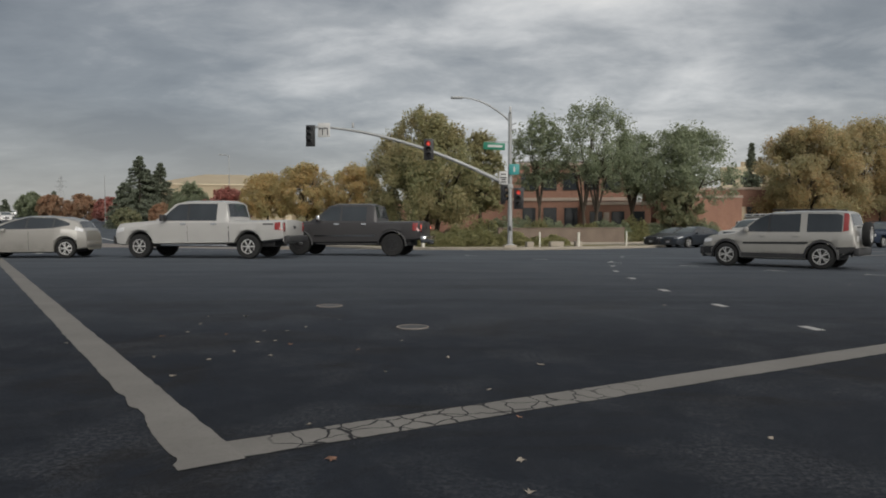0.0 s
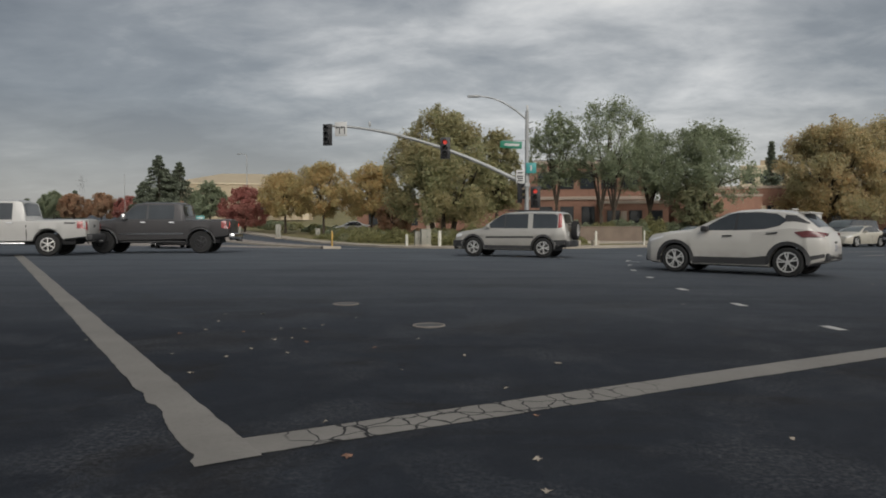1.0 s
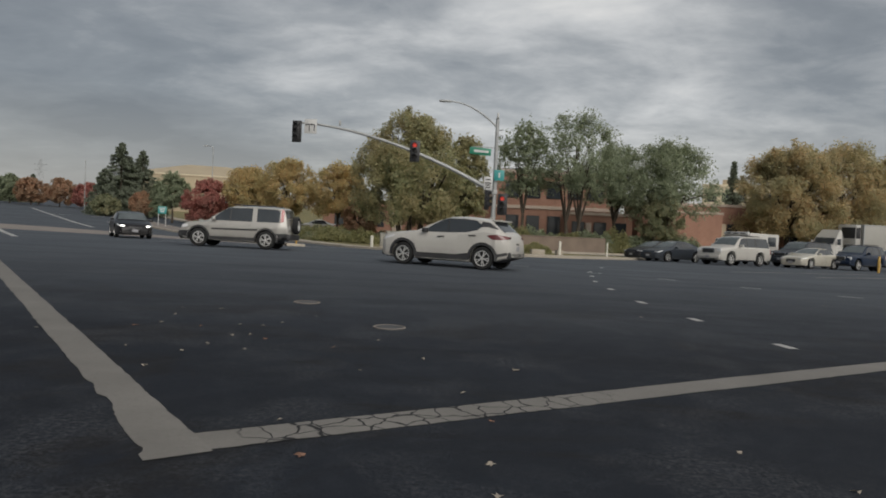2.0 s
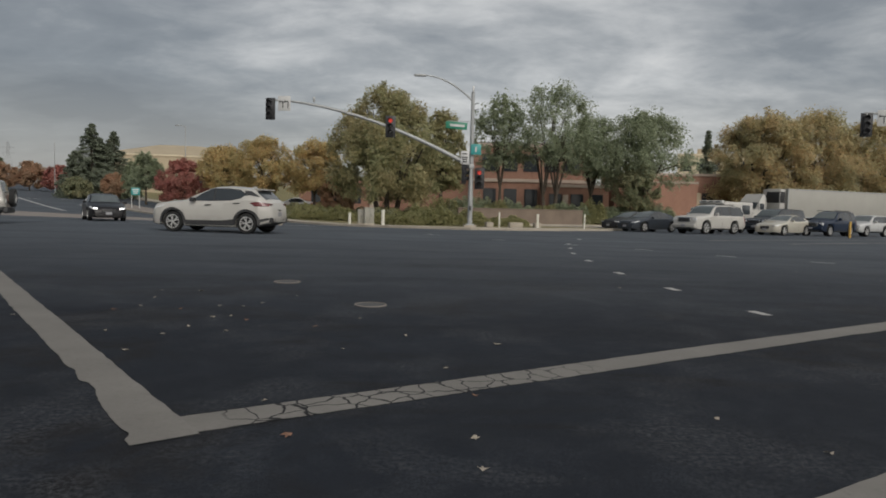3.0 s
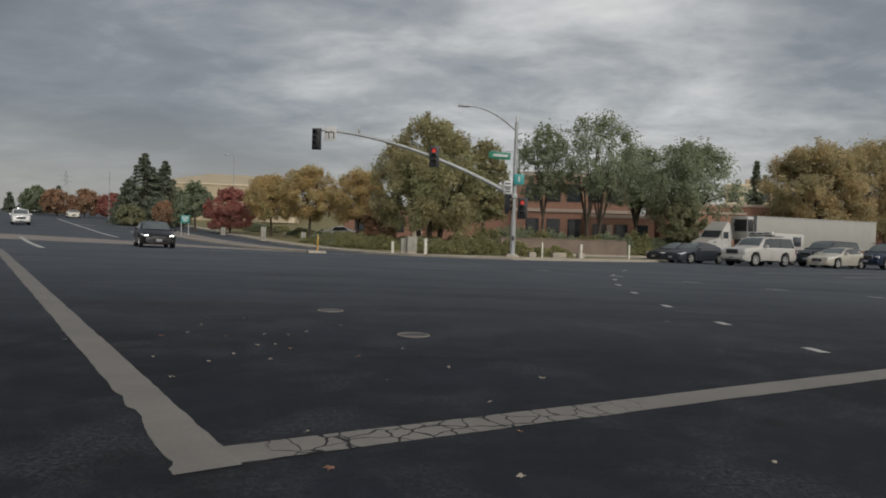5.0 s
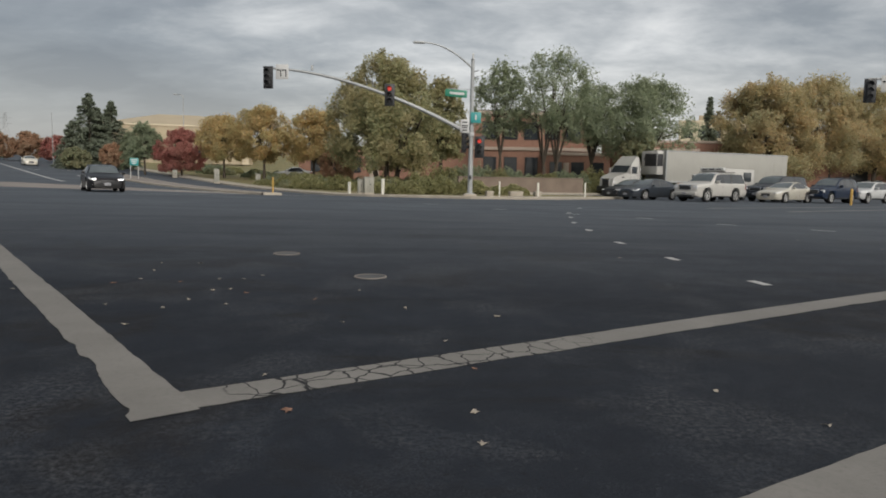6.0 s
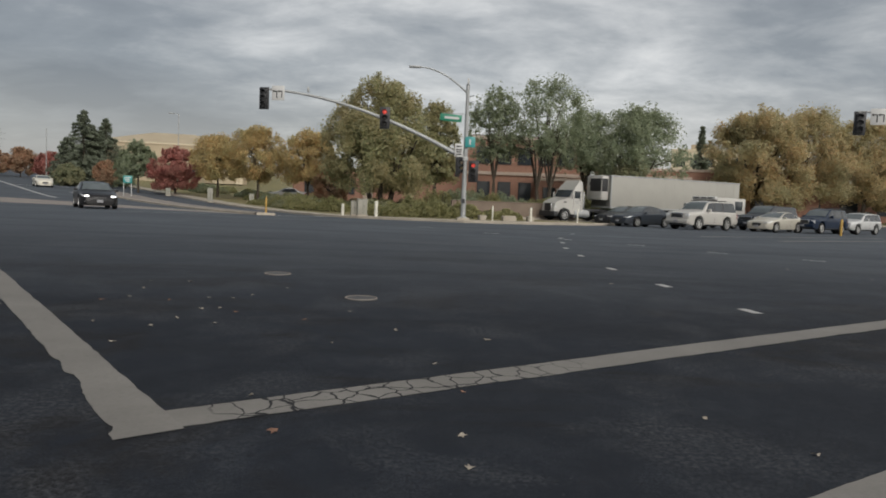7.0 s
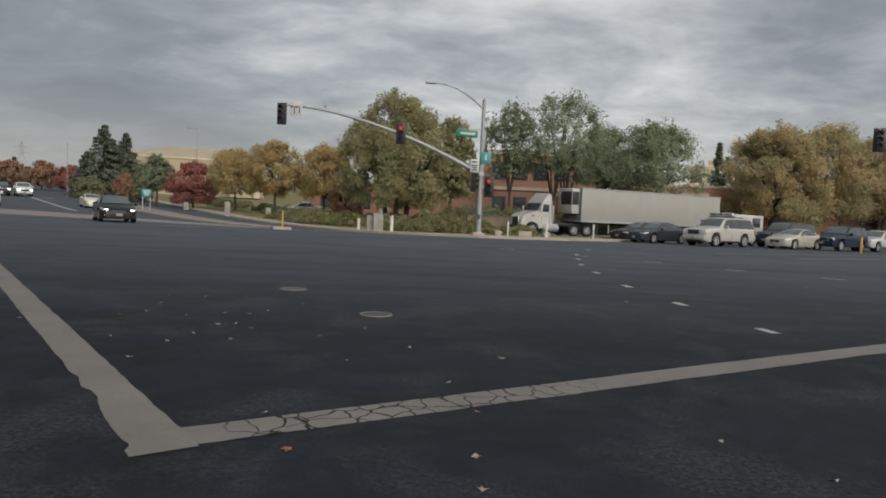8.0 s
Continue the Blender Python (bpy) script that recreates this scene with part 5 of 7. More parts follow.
def build_far_cars():
    far = 180 + math.degrees(BX)
    s = big_suv_spec(4.6, 2.7, 0.9, 1.70, make_carpaint("far_white_paint", (0.55, 0.54, 0.52)), 0.35, True, 0.92)
    car, w = vehicle("approaching_suv", s, "white SUV with lit headlamps on the far road")
    drive(car, w, s["r"], straight_way((-48.3, 92.1), far, [(0.0, -176), (8.0, 0.0)]))
    s = saloon_spec(4.5, 2.65, 0.9, 1.32, make_carpaint("ivory_paint", (0.60, 0.56, 0.46)))
    car, w = vehicle("approaching_car", s, "ivory saloon car coming down the far road")
    drive(car, w, s["r"], straight_way((-31.0, 71.6), far, [(0.0, -158), (5.3, -53), (8.0, 0.0)]))
    s = big_suv_spec(4.8, 2.9, 0.95, 1.75, make_carpaint("far_van_paint", (0.56, 0.55, 0.53)), 0.35, False, 0.95)
    car, w = vehicle("approaching_van", s, "white van on the far road", "van")
    drive(car, w, s["r"], straight_way((-35.5, 62.0), far, [(0.0, -70), (5.3, -22), (8.0, 0.0)]))
    s = big_suv_spec(4.7, 2.8, 0.95, 1.72, make_carpaint("far_black_paint", (0.03, 0.03, 0.034)), 0.35, True, 0.94)
    car, w = vehicle("approaching_suv", s, "black SUV with lit headlamps on the far road")
    drive(car, w, s["r"], straight_way((-50.4, 91.0), far, [(0.0, -190), (8.0, 0.0)]))


def build_waiting_cars():
    back = 180 + math.degrees(AX) + 1
    g = "cars waiting at the lights"
    s = saloon_spec(4.85, 2.82, 0.98, 1.44, make_carpaint("charcoal_paint", (0.006, 0.0055, 0.007), 0.0, 0.28), 0.34, True, coupe=0.05, w=0.92)
    car, w = vehicle("saloon_car", s, "black saloon with bright headlamps waiting in the junction", group="")
    car.matrix_basis = ride(-16.1, 39.9, -62)
    for name, spec, x, y, h, label in [
        ("large_suv", big_suv_spec(5.2, 2.95, 1.0, 1.89, make_carpaint("waiting_white_paint", (0.36, 0.345, 0.315)), 0.40, False, 1.0, True), 19.9, 46.2, back, "large white SUV with a chrome grille waiting at the lights"),
        ("saloon_car", saloon_spec(4.88, 2.82, 1.0, 1.44, make_carpaint("slate_paint", (0.035, 0.042, 0.052), 0.3)), 16.9, 49.0, back, "dark slate saloon waiting at the lights"),
        ("saloon_car", saloon_spec(4.6, 2.7, 0.92, 1.42, make_carpaint("black_paint", (0.022, 0.022, 0.025), 0.2)), 16.6, 52.2, back, "black saloon waiting beside the slate one"),
        ("saloon_car", saloon_spec(4.5, 2.6, 0.92, 1.38, make_carpaint("champagne_paint", (0.38, 0.355, 0.295), 0.1)), 25.5, 47.2, back, "cream older saloon waiting in the queue"),
        ("dark_pickup", big_suv_spec(5.3, 3.2, 1.0, 1.85, make_carpaint("navy_black_paint", (0.03, 0.035, 0.042), 0.2), 0.40, False, 0.98), 27.0, 51.2, back, "black pickup-like SUV with a tall bonnet in the queue"),
        ("blue_suv", big_suv_spec(4.44, 2.62, 0.86, 1.72, make_carpaint("navy_blue_paint", (0.006, 0.014, 0.032), 0.0), 0.36, False, 0.90, True), 29.2, 48.2, back, "dark blue compact SUV waiting in the queue"),
        ("silver_suv", big_suv_spec(4.5, 2.65, 0.9, 1.55, make_carpaint("waiting_silver_paint", (0.42, 0.42, 0.41), 0.3), 0.34, False, 0.90), 33.2, 50.4, back, "pale silver car waiting in the queue"),
    ]:
        car, w = vehicle(name, spec, label, group=g)
        car.matrix_basis = ride(x, y, h)
    # box van with a roof board behind the large SUV
    van = empty("box_van", ride(23.6, 53.6, back))
    tagged(van, "white box-bodied service van with a roof board", "van", g)
    white = make_carpaint("van_white_paint", (0.38, 0.365, 0.335))
    part("box_body", box_bm((3.6, 2.1, 1.75), (-1.4, 0, 1.45), 0.05), white, van)
    part("cab", box_bm((1.4, 1.9, 1.30), (1.1, 0, 1.22), 0.15), white, van)
    part("bonnet", box_bm((0.9, 1.8, 0.6), (2.1, 0, 0.85), 0.15), white, van)
    part("windscreen", box_bm((0.05, 1.6, 0.55), (1.80, 0, 1.52), 0.01), GLASS_CLEAR, van)
    part("roof_board", box_bm((0.25, 2.0, 0.22), (0.5, 0, 2.28), 0.03), WHITE_SIGN, van)
    for k in range(3):
        part("board_lettering_bar", box_bm((0.012, 0.45, 0.09), (0.63, -0.6 + 0.6 * k, 2.28), 0), BLUE_BOARD, van)
    for g2 in (1, -1):
        part("side_panel", box_bm((1.0, 0.02, 0.7), (-2.3, 1.055 * g2, 1.75), 0.005), GLASS, van)
        for x in (1.7, -2.0):
            add_wheel(van, x, 0.9 * g2, 0.36, 0.22, 6, 0.6, ALLOY, None)


TRUCK_H = 180 + 22


def build_lorry():
    """Articulated lorry; the origin lies under the trailer's front edge."""
    lorry = empty("articulated_lorry")
    tagged(lorry, "white day-cab tractor pulling a white refrigerated trailer", "lorry")
    white = make_carpaint("tractor_white_paint", (0.40, 0.385, 0.355))
    panel = plain("trailer_panel", (0.29, 0.28, 0.25), 0.55, vary=0.06, scale=0.8)
    tr = part("trailer", box_bm((15.2, 2.6, 2.78), (-7.6, 0, 2.66), 0.03), panel, lorry, "white refrigerated trailer box")
    part("top_rail", box_bm((15.24, 2.64, 0.10), (-7.6, 0, 4.02), 0.01), STEEL, tr)
    part("bottom_rail", box_bm((15.24, 2.64, 0.14), (-7.6, 0, 1.30), 0.01), STEEL, tr)
    for k in range(14):
        for g in (1, -1):
            part("panel_seam", box_bm((0.02, 0.006, 2.55), (-0.8 - 1.05 * k, 1.301 * g, 2.66), 0), panel, tr)
    part("corner_post", box_bm((0.12, 2.66, 2.8), (-0.06, 0, 2.66), 0.02), STEEL, tr)
    fr = part("refrigeration_unit", box_bm((0.75, 2.1, 2.1), (0.40, 0, 2.95), 0.10), white, lorry)
    for g in (1, -1):
        part("unit_grille", box_bm((0.62, 0.03, 1.1), (0.44, 1.05 * g, 3.2), 0.01), BLACK, fr)
    part("unit_front_grille", box_bm((0.03, 1.5, 1.1), (0.78, 0.2, 3.2), 0.01), BLACK, fr)
    part("unit_badge_bar", box_bm((0.02, 0.10, 0.30), (0.79, -0.6, 3.3), 0), BLACK, fr)
    part("chassis", box_bm((7.0, 0.95, 0.28), (1.75, 0, 0.95), 0.03), BLACK, lorry)
    part("trailer_chassis", box_bm((9.5, 1.0, 0.22), (-9.0, 0, 1.14), 0.02), BLACK, lorry)
    # cab from a side profile
    prof = [(2.75, 0.95), (2.75, 2.65), (2.80, 3.30), (3.02, 3.46), (3.62, 2.80), (3.72, 2.62), (4.08, 2.0), (4.42, 1.90), (5.12, 1.66), (5.36, 1.46), (5.44, 0.95), (5.48, 0.55), (5.12, 0.52), (4.98, 0.95), (4.54, 1.14), (4.10, 0.95), (3.96, 0.60), (2.78, 0.60)]
    bm = bmesh.new()
    hw = lambda x, z: (1.20 if x < 4.1 else 1.20 - 0.24 * (x - 4.1)) - max(0, z - 2.6) * 0.22
    a = [bm.verts.new((x, hw(x, z), z)) for x, z in prof]
    b = [bm.verts.new((x, -hw(x, z), z)) for x, z in prof]
    bm.faces.new(a[::-1])
    bm.faces.new(b)
    for i in range(len(prof)):
        j = (i + 1) % len(prof)
        bm.faces.new((a[i], a[j], b[j], b[i]))
    bmesh.ops.triangulate(bm, faces=[f for f in bm.faces if len(f.verts) > 4])
    bmesh.ops.recalc_face_normals(bm, faces=bm.faces[:])
    cab = part("cab", bm, white, lorry, "white tractor cab with a roof fairing", 25)
    for g in (1, -1):
        part("door_window", box_bm((0.58, 0.03, 0.60), (3.36, 1.195 * g, 2.24), 0.02), GLASS, cab)
        part("mirror", box_bm((0.09, 0.16, 0.50), (3.98, 1.40 * g, 2.15), 0.03), white, cab)
        part("headlamp", box_bm((0.25, 0.25, 0.20), (5.24, 0.80 * g, 1.20), 0.04), LENS_WHITE, cab)
        part("fuel_tank", lathe([(0.30, -0.75), (0.33, -0.7), (0.33, 0.7), (0.30, 0.75)], 24), STEEL, cab).matrix_basis = pose(2.85, 1.0 * g, 0.66, 0, 90, 0)
        part("step", box_bm((1.3, 0.08, 0.06), (3.0, 1.28 * g, 0.62), 0.01), STEEL, cab)
        part("door_gap", box_bm((0.015, 0.008, 1.5), (3.74, 1.203 * g, 1.75), 0), BLACK, cab)
        part("door_lettering_bar", box_bm((0.42, 0.006, 0.07), (3.36, 1.204 * g, 1.66), 0), STEEL, cab)
        part("door_lettering_bar", box_bm((0.30, 0.006, 0.05), (3.36, 1.204 * g, 1.54), 0), STEEL, cab)
        part("door_handle", box_bm((0.14, 0.02, 0.04), (3.08, 1.21 * g, 1.80), 0.005), BLACK, cab)
        part("bonnet_vent", box_bm((0.35, 0.012, 0.10), (4.45, 1.125 * g, 1.60), 0.003), BLACK, cab)
        part("door_gap", box_bm((0.015, 0.008, 1.7), (2.98, 1.203 * g, 1.75), 0), BLACK, cab)
        part("exhaust_stack", tube_mesh([(2.45, 0.85 * g, 0.9), (2.45, 0.85 * g, 2.5)], [0.08, 0.08]), CHROME, cab)
    ws = bmesh.new()
    q = [ws.verts.new(v) for v in ((3.73, 1.08, 2.62), (4.08, 1.10, 2.02), (4.08, -1.10, 2.02), (3.73, -1.08, 2.62))]
    ws.faces.new(q[::-1])
    bmesh.ops.translate(ws, vec=(0.02, 0, 0.012), verts=ws.verts)
    part("windscreen", ws, GLASS, cab)
    part("grille", box_bm((0.08, 1.0, 0.72), (5.44, 0, 1.12), 0.03), CHROME, cab)
    part("grille_insert", box_bm((0.08, 0.86, 0.58), (5.46, 0, 1.12), 0.02), BLACK, cab)
    part("front_bumper", box_bm((0.42, 2.28, 0.44), (5.36, 0, 0.60), 0.06), BLACK, cab)
    wheels = []
    for x in (4.54, 0.55, -0.75, -12.6, -13.85):
        for g in (1, -1):
            wheels.append(add_wheel(lorry, x, 1.08 * g, 0.51, 0.30, 8, 0.58, ALLOY, None))
    for g in (1, -1):
        part("mudflap", box_bm((0.03, 0.6, 0.6), (-14.6, 0.95 * g, 0.62), 0.01), BLACK, lorry)
        part("landing_leg", box_bm((0.14, 0.14, 0.85), (-3.2, 0.8 * g, 0.80), 0.01), STEEL, lorry)
    drive(lorry, wheels, 0.51, straight_way((13.5, 60.6), TRUCK_H, [(0.0, -43.5), (1.5, -35.6), (2.8, -26.6), (3.5, -22.6), (4.2, -18.9), (5.3, -13.4), (6.0, -9.85), (6.5, -7.25), (7.0, -4.6), (8.0, 0.05)]))


build_moving_cars()
build_far_cars()
build_waiting_cars()
build_lorry()

# ---- signals, signs and street furniture ----
POLE = (3.98, 43.0)
FACE = -4            # the fronts look towards the near side


def post(name, x, y, h, r, mat, label, category, cap=True, lift=0.13):
    ob = part(name, lathe([(r * 0.98, -0.15), (r, 0.0), (r, h - 0.03), (r * 0.7, h)], 14), mat)
    ob.location = (x, y, land(x, y) + lift)
    tagged(ob, label, category)
    return ob


def signal_head(x, y, z, yaw, red_lit, label, dark_back=False):
    """A three-lens signal with backplate and visors; it faces -y at yaw 0."""
    top = empty("traffic_signal", pose(x, y, z, 0, 0, yaw))
    tagged(top, label, "traffic light")
    part("housing", box_bm((0.34, 0.20, 1.04), (0, 0, 0), 0.03), BLACK, top)
    part("backplate", box_bm((0.58, 0.02, 1.26), (0, 0.02, 0), 0.004), BLACK, top)
    for k, z0 in enumerate((0.34, 0.0, -0.34)):
        lens = SIGNAL_RED if (k == 0 and red_lit) else SIGNAL_OFF
        if not dark_back:
            l = part("lens", lathe([(0.01, -0.03), (0.06, -0.022), (0.10, 0.0), (0.13, 0.02)], 20, "Y"), lens, top)
            l.location = (0, -0.115, z0)
        vs, fs = [], []
        for i in range(13):
            a = -0.35 + (pi + 0.7) * i / 12
            for yy in (-0.10, -0.34 + 0.10 * abs(a - pi / 2) / 1.9):
                vs.append((0.15 * cos(a), yy, z0 + 0.15 * sin(a)))
        for i in range(12):
            fs.append((2 * i, 2 * i + 1, 2 * i + 3, 2 * i + 2))
        part("visor", (vs, fs), BLACK, top)
    return top


def turn_sign(x, y, z, yaw, w, h):
    """White two-arrow turn sign, seen edge on and from its face."""
    top = empty("turn_sign", pose(x, y, z, 0, 0, yaw))
    tagged(top, "white sign with two black left-turn arrows", "road sign")
    part("panel", box_bm((w, 0.02, h), (0, 0, 0), 0.004), WHITE_SIGN, top)
    for dx in (-0.14, 0.17):
        bars = [(0.055, 0.38, dx + 0.06, -0.10), (0.20, 0.055, dx - 0.015, 0.10)]
        bm = bmesh.new()
        for bw, bh, bx, bz in bars:
            box_bm((bw, 0.01, bh), (bx, -0.015, bz), 0, bm)
        v = [bm.verts.new(p) for p in ((dx - 0.20, -0.02, 0.10), (dx - 0.10, -0.02, 0.19), (dx - 0.10, -0.02, 0.01))]
        bm.faces.new(v)
        part("arrow", bm, BLUE_BOARD, top, angle=0)


def build_signal_pole():
    z0 = land(*POLE) + 0.13
    px, py = POLE
    pole = empty("signal_pole", pose(px, py, z0))
    tagged(pole, "grey steel signal pole with a long mast arm and lamp arm", "street pole")
    part("footing", box_bm((0.75, 0.75, 0.20), (0, 0, 0.06), 0.03), CONCRETE, pole, "square concrete footing")
    part("base_plate", box_bm((0.5, 0.5, 0.05), (0, 0, 0.18), 0.01), STEEL, pole)
    part("shaft", tube_mesh([(0, 0, 0.15), (0, 0, 3.5), (0, 0, 7.95)], [0.155, 0.135, 0.10], 16), STEEL, pole)
    part("shaft_cap", tube_mesh([(0, 0, 7.93), (0, 0, 8.02)], [0.115, 0.06], 12), STEEL, pole)
    pts = []
    for i in range(13):
        u = i / 12
        pts.append((-11.7 * u, 0.02 * u, 3.62 + 3.55 * (1 - (1 - u) ** 1.75)))
    part("mast_arm", tube_mesh(pts, [0.13 - 0.07 * i / 12 for i in range(13)], 12), STEEL, pole)
    lam = []
    for i in range(11):
        u = i / 10
        lam.append((-2.95 * u, 0, 7.45 + 1.42 * (1 - (1 - u) ** 2.0)))
    part("lamp_arm", tube_mesh(lam, [0.055 - 0.02 * i / 10 for i in range(11)], 10), STEEL, pole)
    part("luminaire", box_bm((0.72, 0.26, 0.12), (-3.15, 0, 8.86), 0.05), STEEL, pole, "flat grey street luminaire")
    part("clamp", box_bm((0.34, 0.34, 0.26), (0, 0, 3.62), 0.04), STEEL, pole)
    part("camera_stub", box_bm((0.12, 0.12, 0.30), (-9.3, 0, 7.25), 0.02), STEEL, pole)
    part("detector", box_bm((0.10, 0.14, 0.34), (0.0, -0.12, 8.15), 0.02), WHITE_SIGN, pole)
    part("push_button_box", box_bm((0.14, 0.12, 0.26), (-0.02, -0.2, 1.15), 0.02), BLACK, pole)
    for z in (6.9, 7.25):
        part("bracket_arm", tube_mesh([(0, 0, z), (0.35, -0.1, z + 0.1)], [0.03, 0.03], 8), STEEL, pole)
    # heads on the arm and on the shaft
    signal_head(px - 11.78, py - 0.18, z0 + 6.62, FACE - 8, False, "dark traffic signal head at the tip of the mast arm", True)
    signal_head(px - 4.82, py - 0.25, z0 + 5.80, FACE, True, "mast-arm traffic signal with a lit red lens")
    signal_head(px - 0.42, py - 0.1, z0 + 3.20, 60, False, "traffic signal seen from its side beside the pole", True)
    signal_head(px + 0.50, py - 0.1, z0 + 2.92, -12, True, "pole-mounted traffic signal with a lit red lens")
    turn_sign(px - 10.98, py - 0.2, z0 + 6.95, FACE - 8, 0.76, 0.84)
    # street name blade, framed
    blade = empty("street_name_sign", pose(px - 0.95, py - 0.1, z0 + 6.00, 0, 3.5, FACE))
    tagged(blade, "green street name blade hung from the pole", "road sign")
    part("panel", box_bm((1.28, 0.05, 0.42), (0, 0, 0), 0.01), GREEN_SIGN, blade)
    part("lettering_bar", box_bm((0.86, 0.012, 0.13), (0.05, -0.03, 0.0), 0), WHITE_SIGN, blade)
    part("bracket", tube_mesh([(-0.5, 0, 0.24), (0.92, 0, 0.30)], [0.02, 0.02], 8), STEEL, blade)
    sq = empty("lane_sign", pose(px - 0.42, py - 0.3, z0 + 4.12, 0, 0, FACE))
    tagged(sq, "small white regulatory sign with black lettering", "road sign")
    part("panel", box_bm((0.50, 0.02, 0.78), (0, 0, 0), 0.004), WHITE_SIGN, sq)
    for k, zz in enumerate((0.22, 0.02, -0.1, -0.24)):
        part("lettering_bar", box_bm((0.30 if k != 1 else 0.36, 0.012, 0.07), (0, -0.014, zz), 0), BLUE_BOARD, sq)
    rs = empty("route_sign", pose(px + 0.22, py - 0.3, z0 + 4.62, 0, 0, FACE))
    tagged(rs, "teal route sign with a pale mark", "road sign")
    part("panel", box_bm((0.60, 0.02, 0.62), (0, 0, 0), 0.004), TEAL_SIGN, rs)
    part("mark", box_bm((0.09, 0.012, 0.30), (0, -0.014, 0), 0), WHITE_SIGN, rs)


def build_second_arm():
    """The mast arm on the right whose tip comes into view."""
    x, y = 24.5, 37.6
    z0 = land(39, 32)
    pole = empty("signal_pole", pose(37.5, 34.0, z0))
    tagged(pole, "grey steel mast arm pole by the waiting queue", "street pole")
    part("shaft", tube_mesh([(0, 0, 0), (0, 0, 7.9)], [0.16, 0.10], 14), STEEL, pole)
    part("mast_arm", tube_mesh([(0, 0, 5.0), (-4, 1.2, 6.3), (-9, 2.5, 6.62), (-13.1, 3.62, 6.66)], [0.13, 0.11, 0.08, 0.06], 12), STEEL, pole)
    part("hanger", tube_mesh([(-13.0, 3.55, 6.70), (-13.0, 3.50, 5.9)], [0.04, 0.04], 8), STEEL, pole)
    signal_head(x, y - 0.08, 5.83, -25, False, "dark traffic signal head at the arm's tip", True)
    turn_sign(x + 0.82, y - 0.4, 6.18, -25, 0.78, 0.86)


def utility_box(x, y, w, d, h, label):
    ob = empty("utility_cabinet", pose(x, y, land(x, y) + 0.13, 0, 0, 12))
    tagged(ob, label, "utility cabinet")
    part("plinth", box_bm((w + 0.08, d + 0.08, 0.10), (0, 0, 0.05), 0.01), CONCRETE, ob)
    part("case", box_bm((w, d, h), (0, 0, 0.10 + h / 2), 0.02), CABINET, ob)
    part("lid", box_bm((w + 0.05, d + 0.05, 0.05), (0, 0, 0.12 + h), 0.015), CABINET, ob)
    part("door_seam", box_bm((0.012, 0.01, h * 0.86), (w * 0.05, -d / 2 - 0.003, 0.10 + h / 2), 0), BLACK, ob)
    part("handle", box_bm((0.03, 0.03, 0.12), (w * 0.15, -d / 2 - 0.015, 0.10 + h * 0.55), 0.005), BLACK, ob)


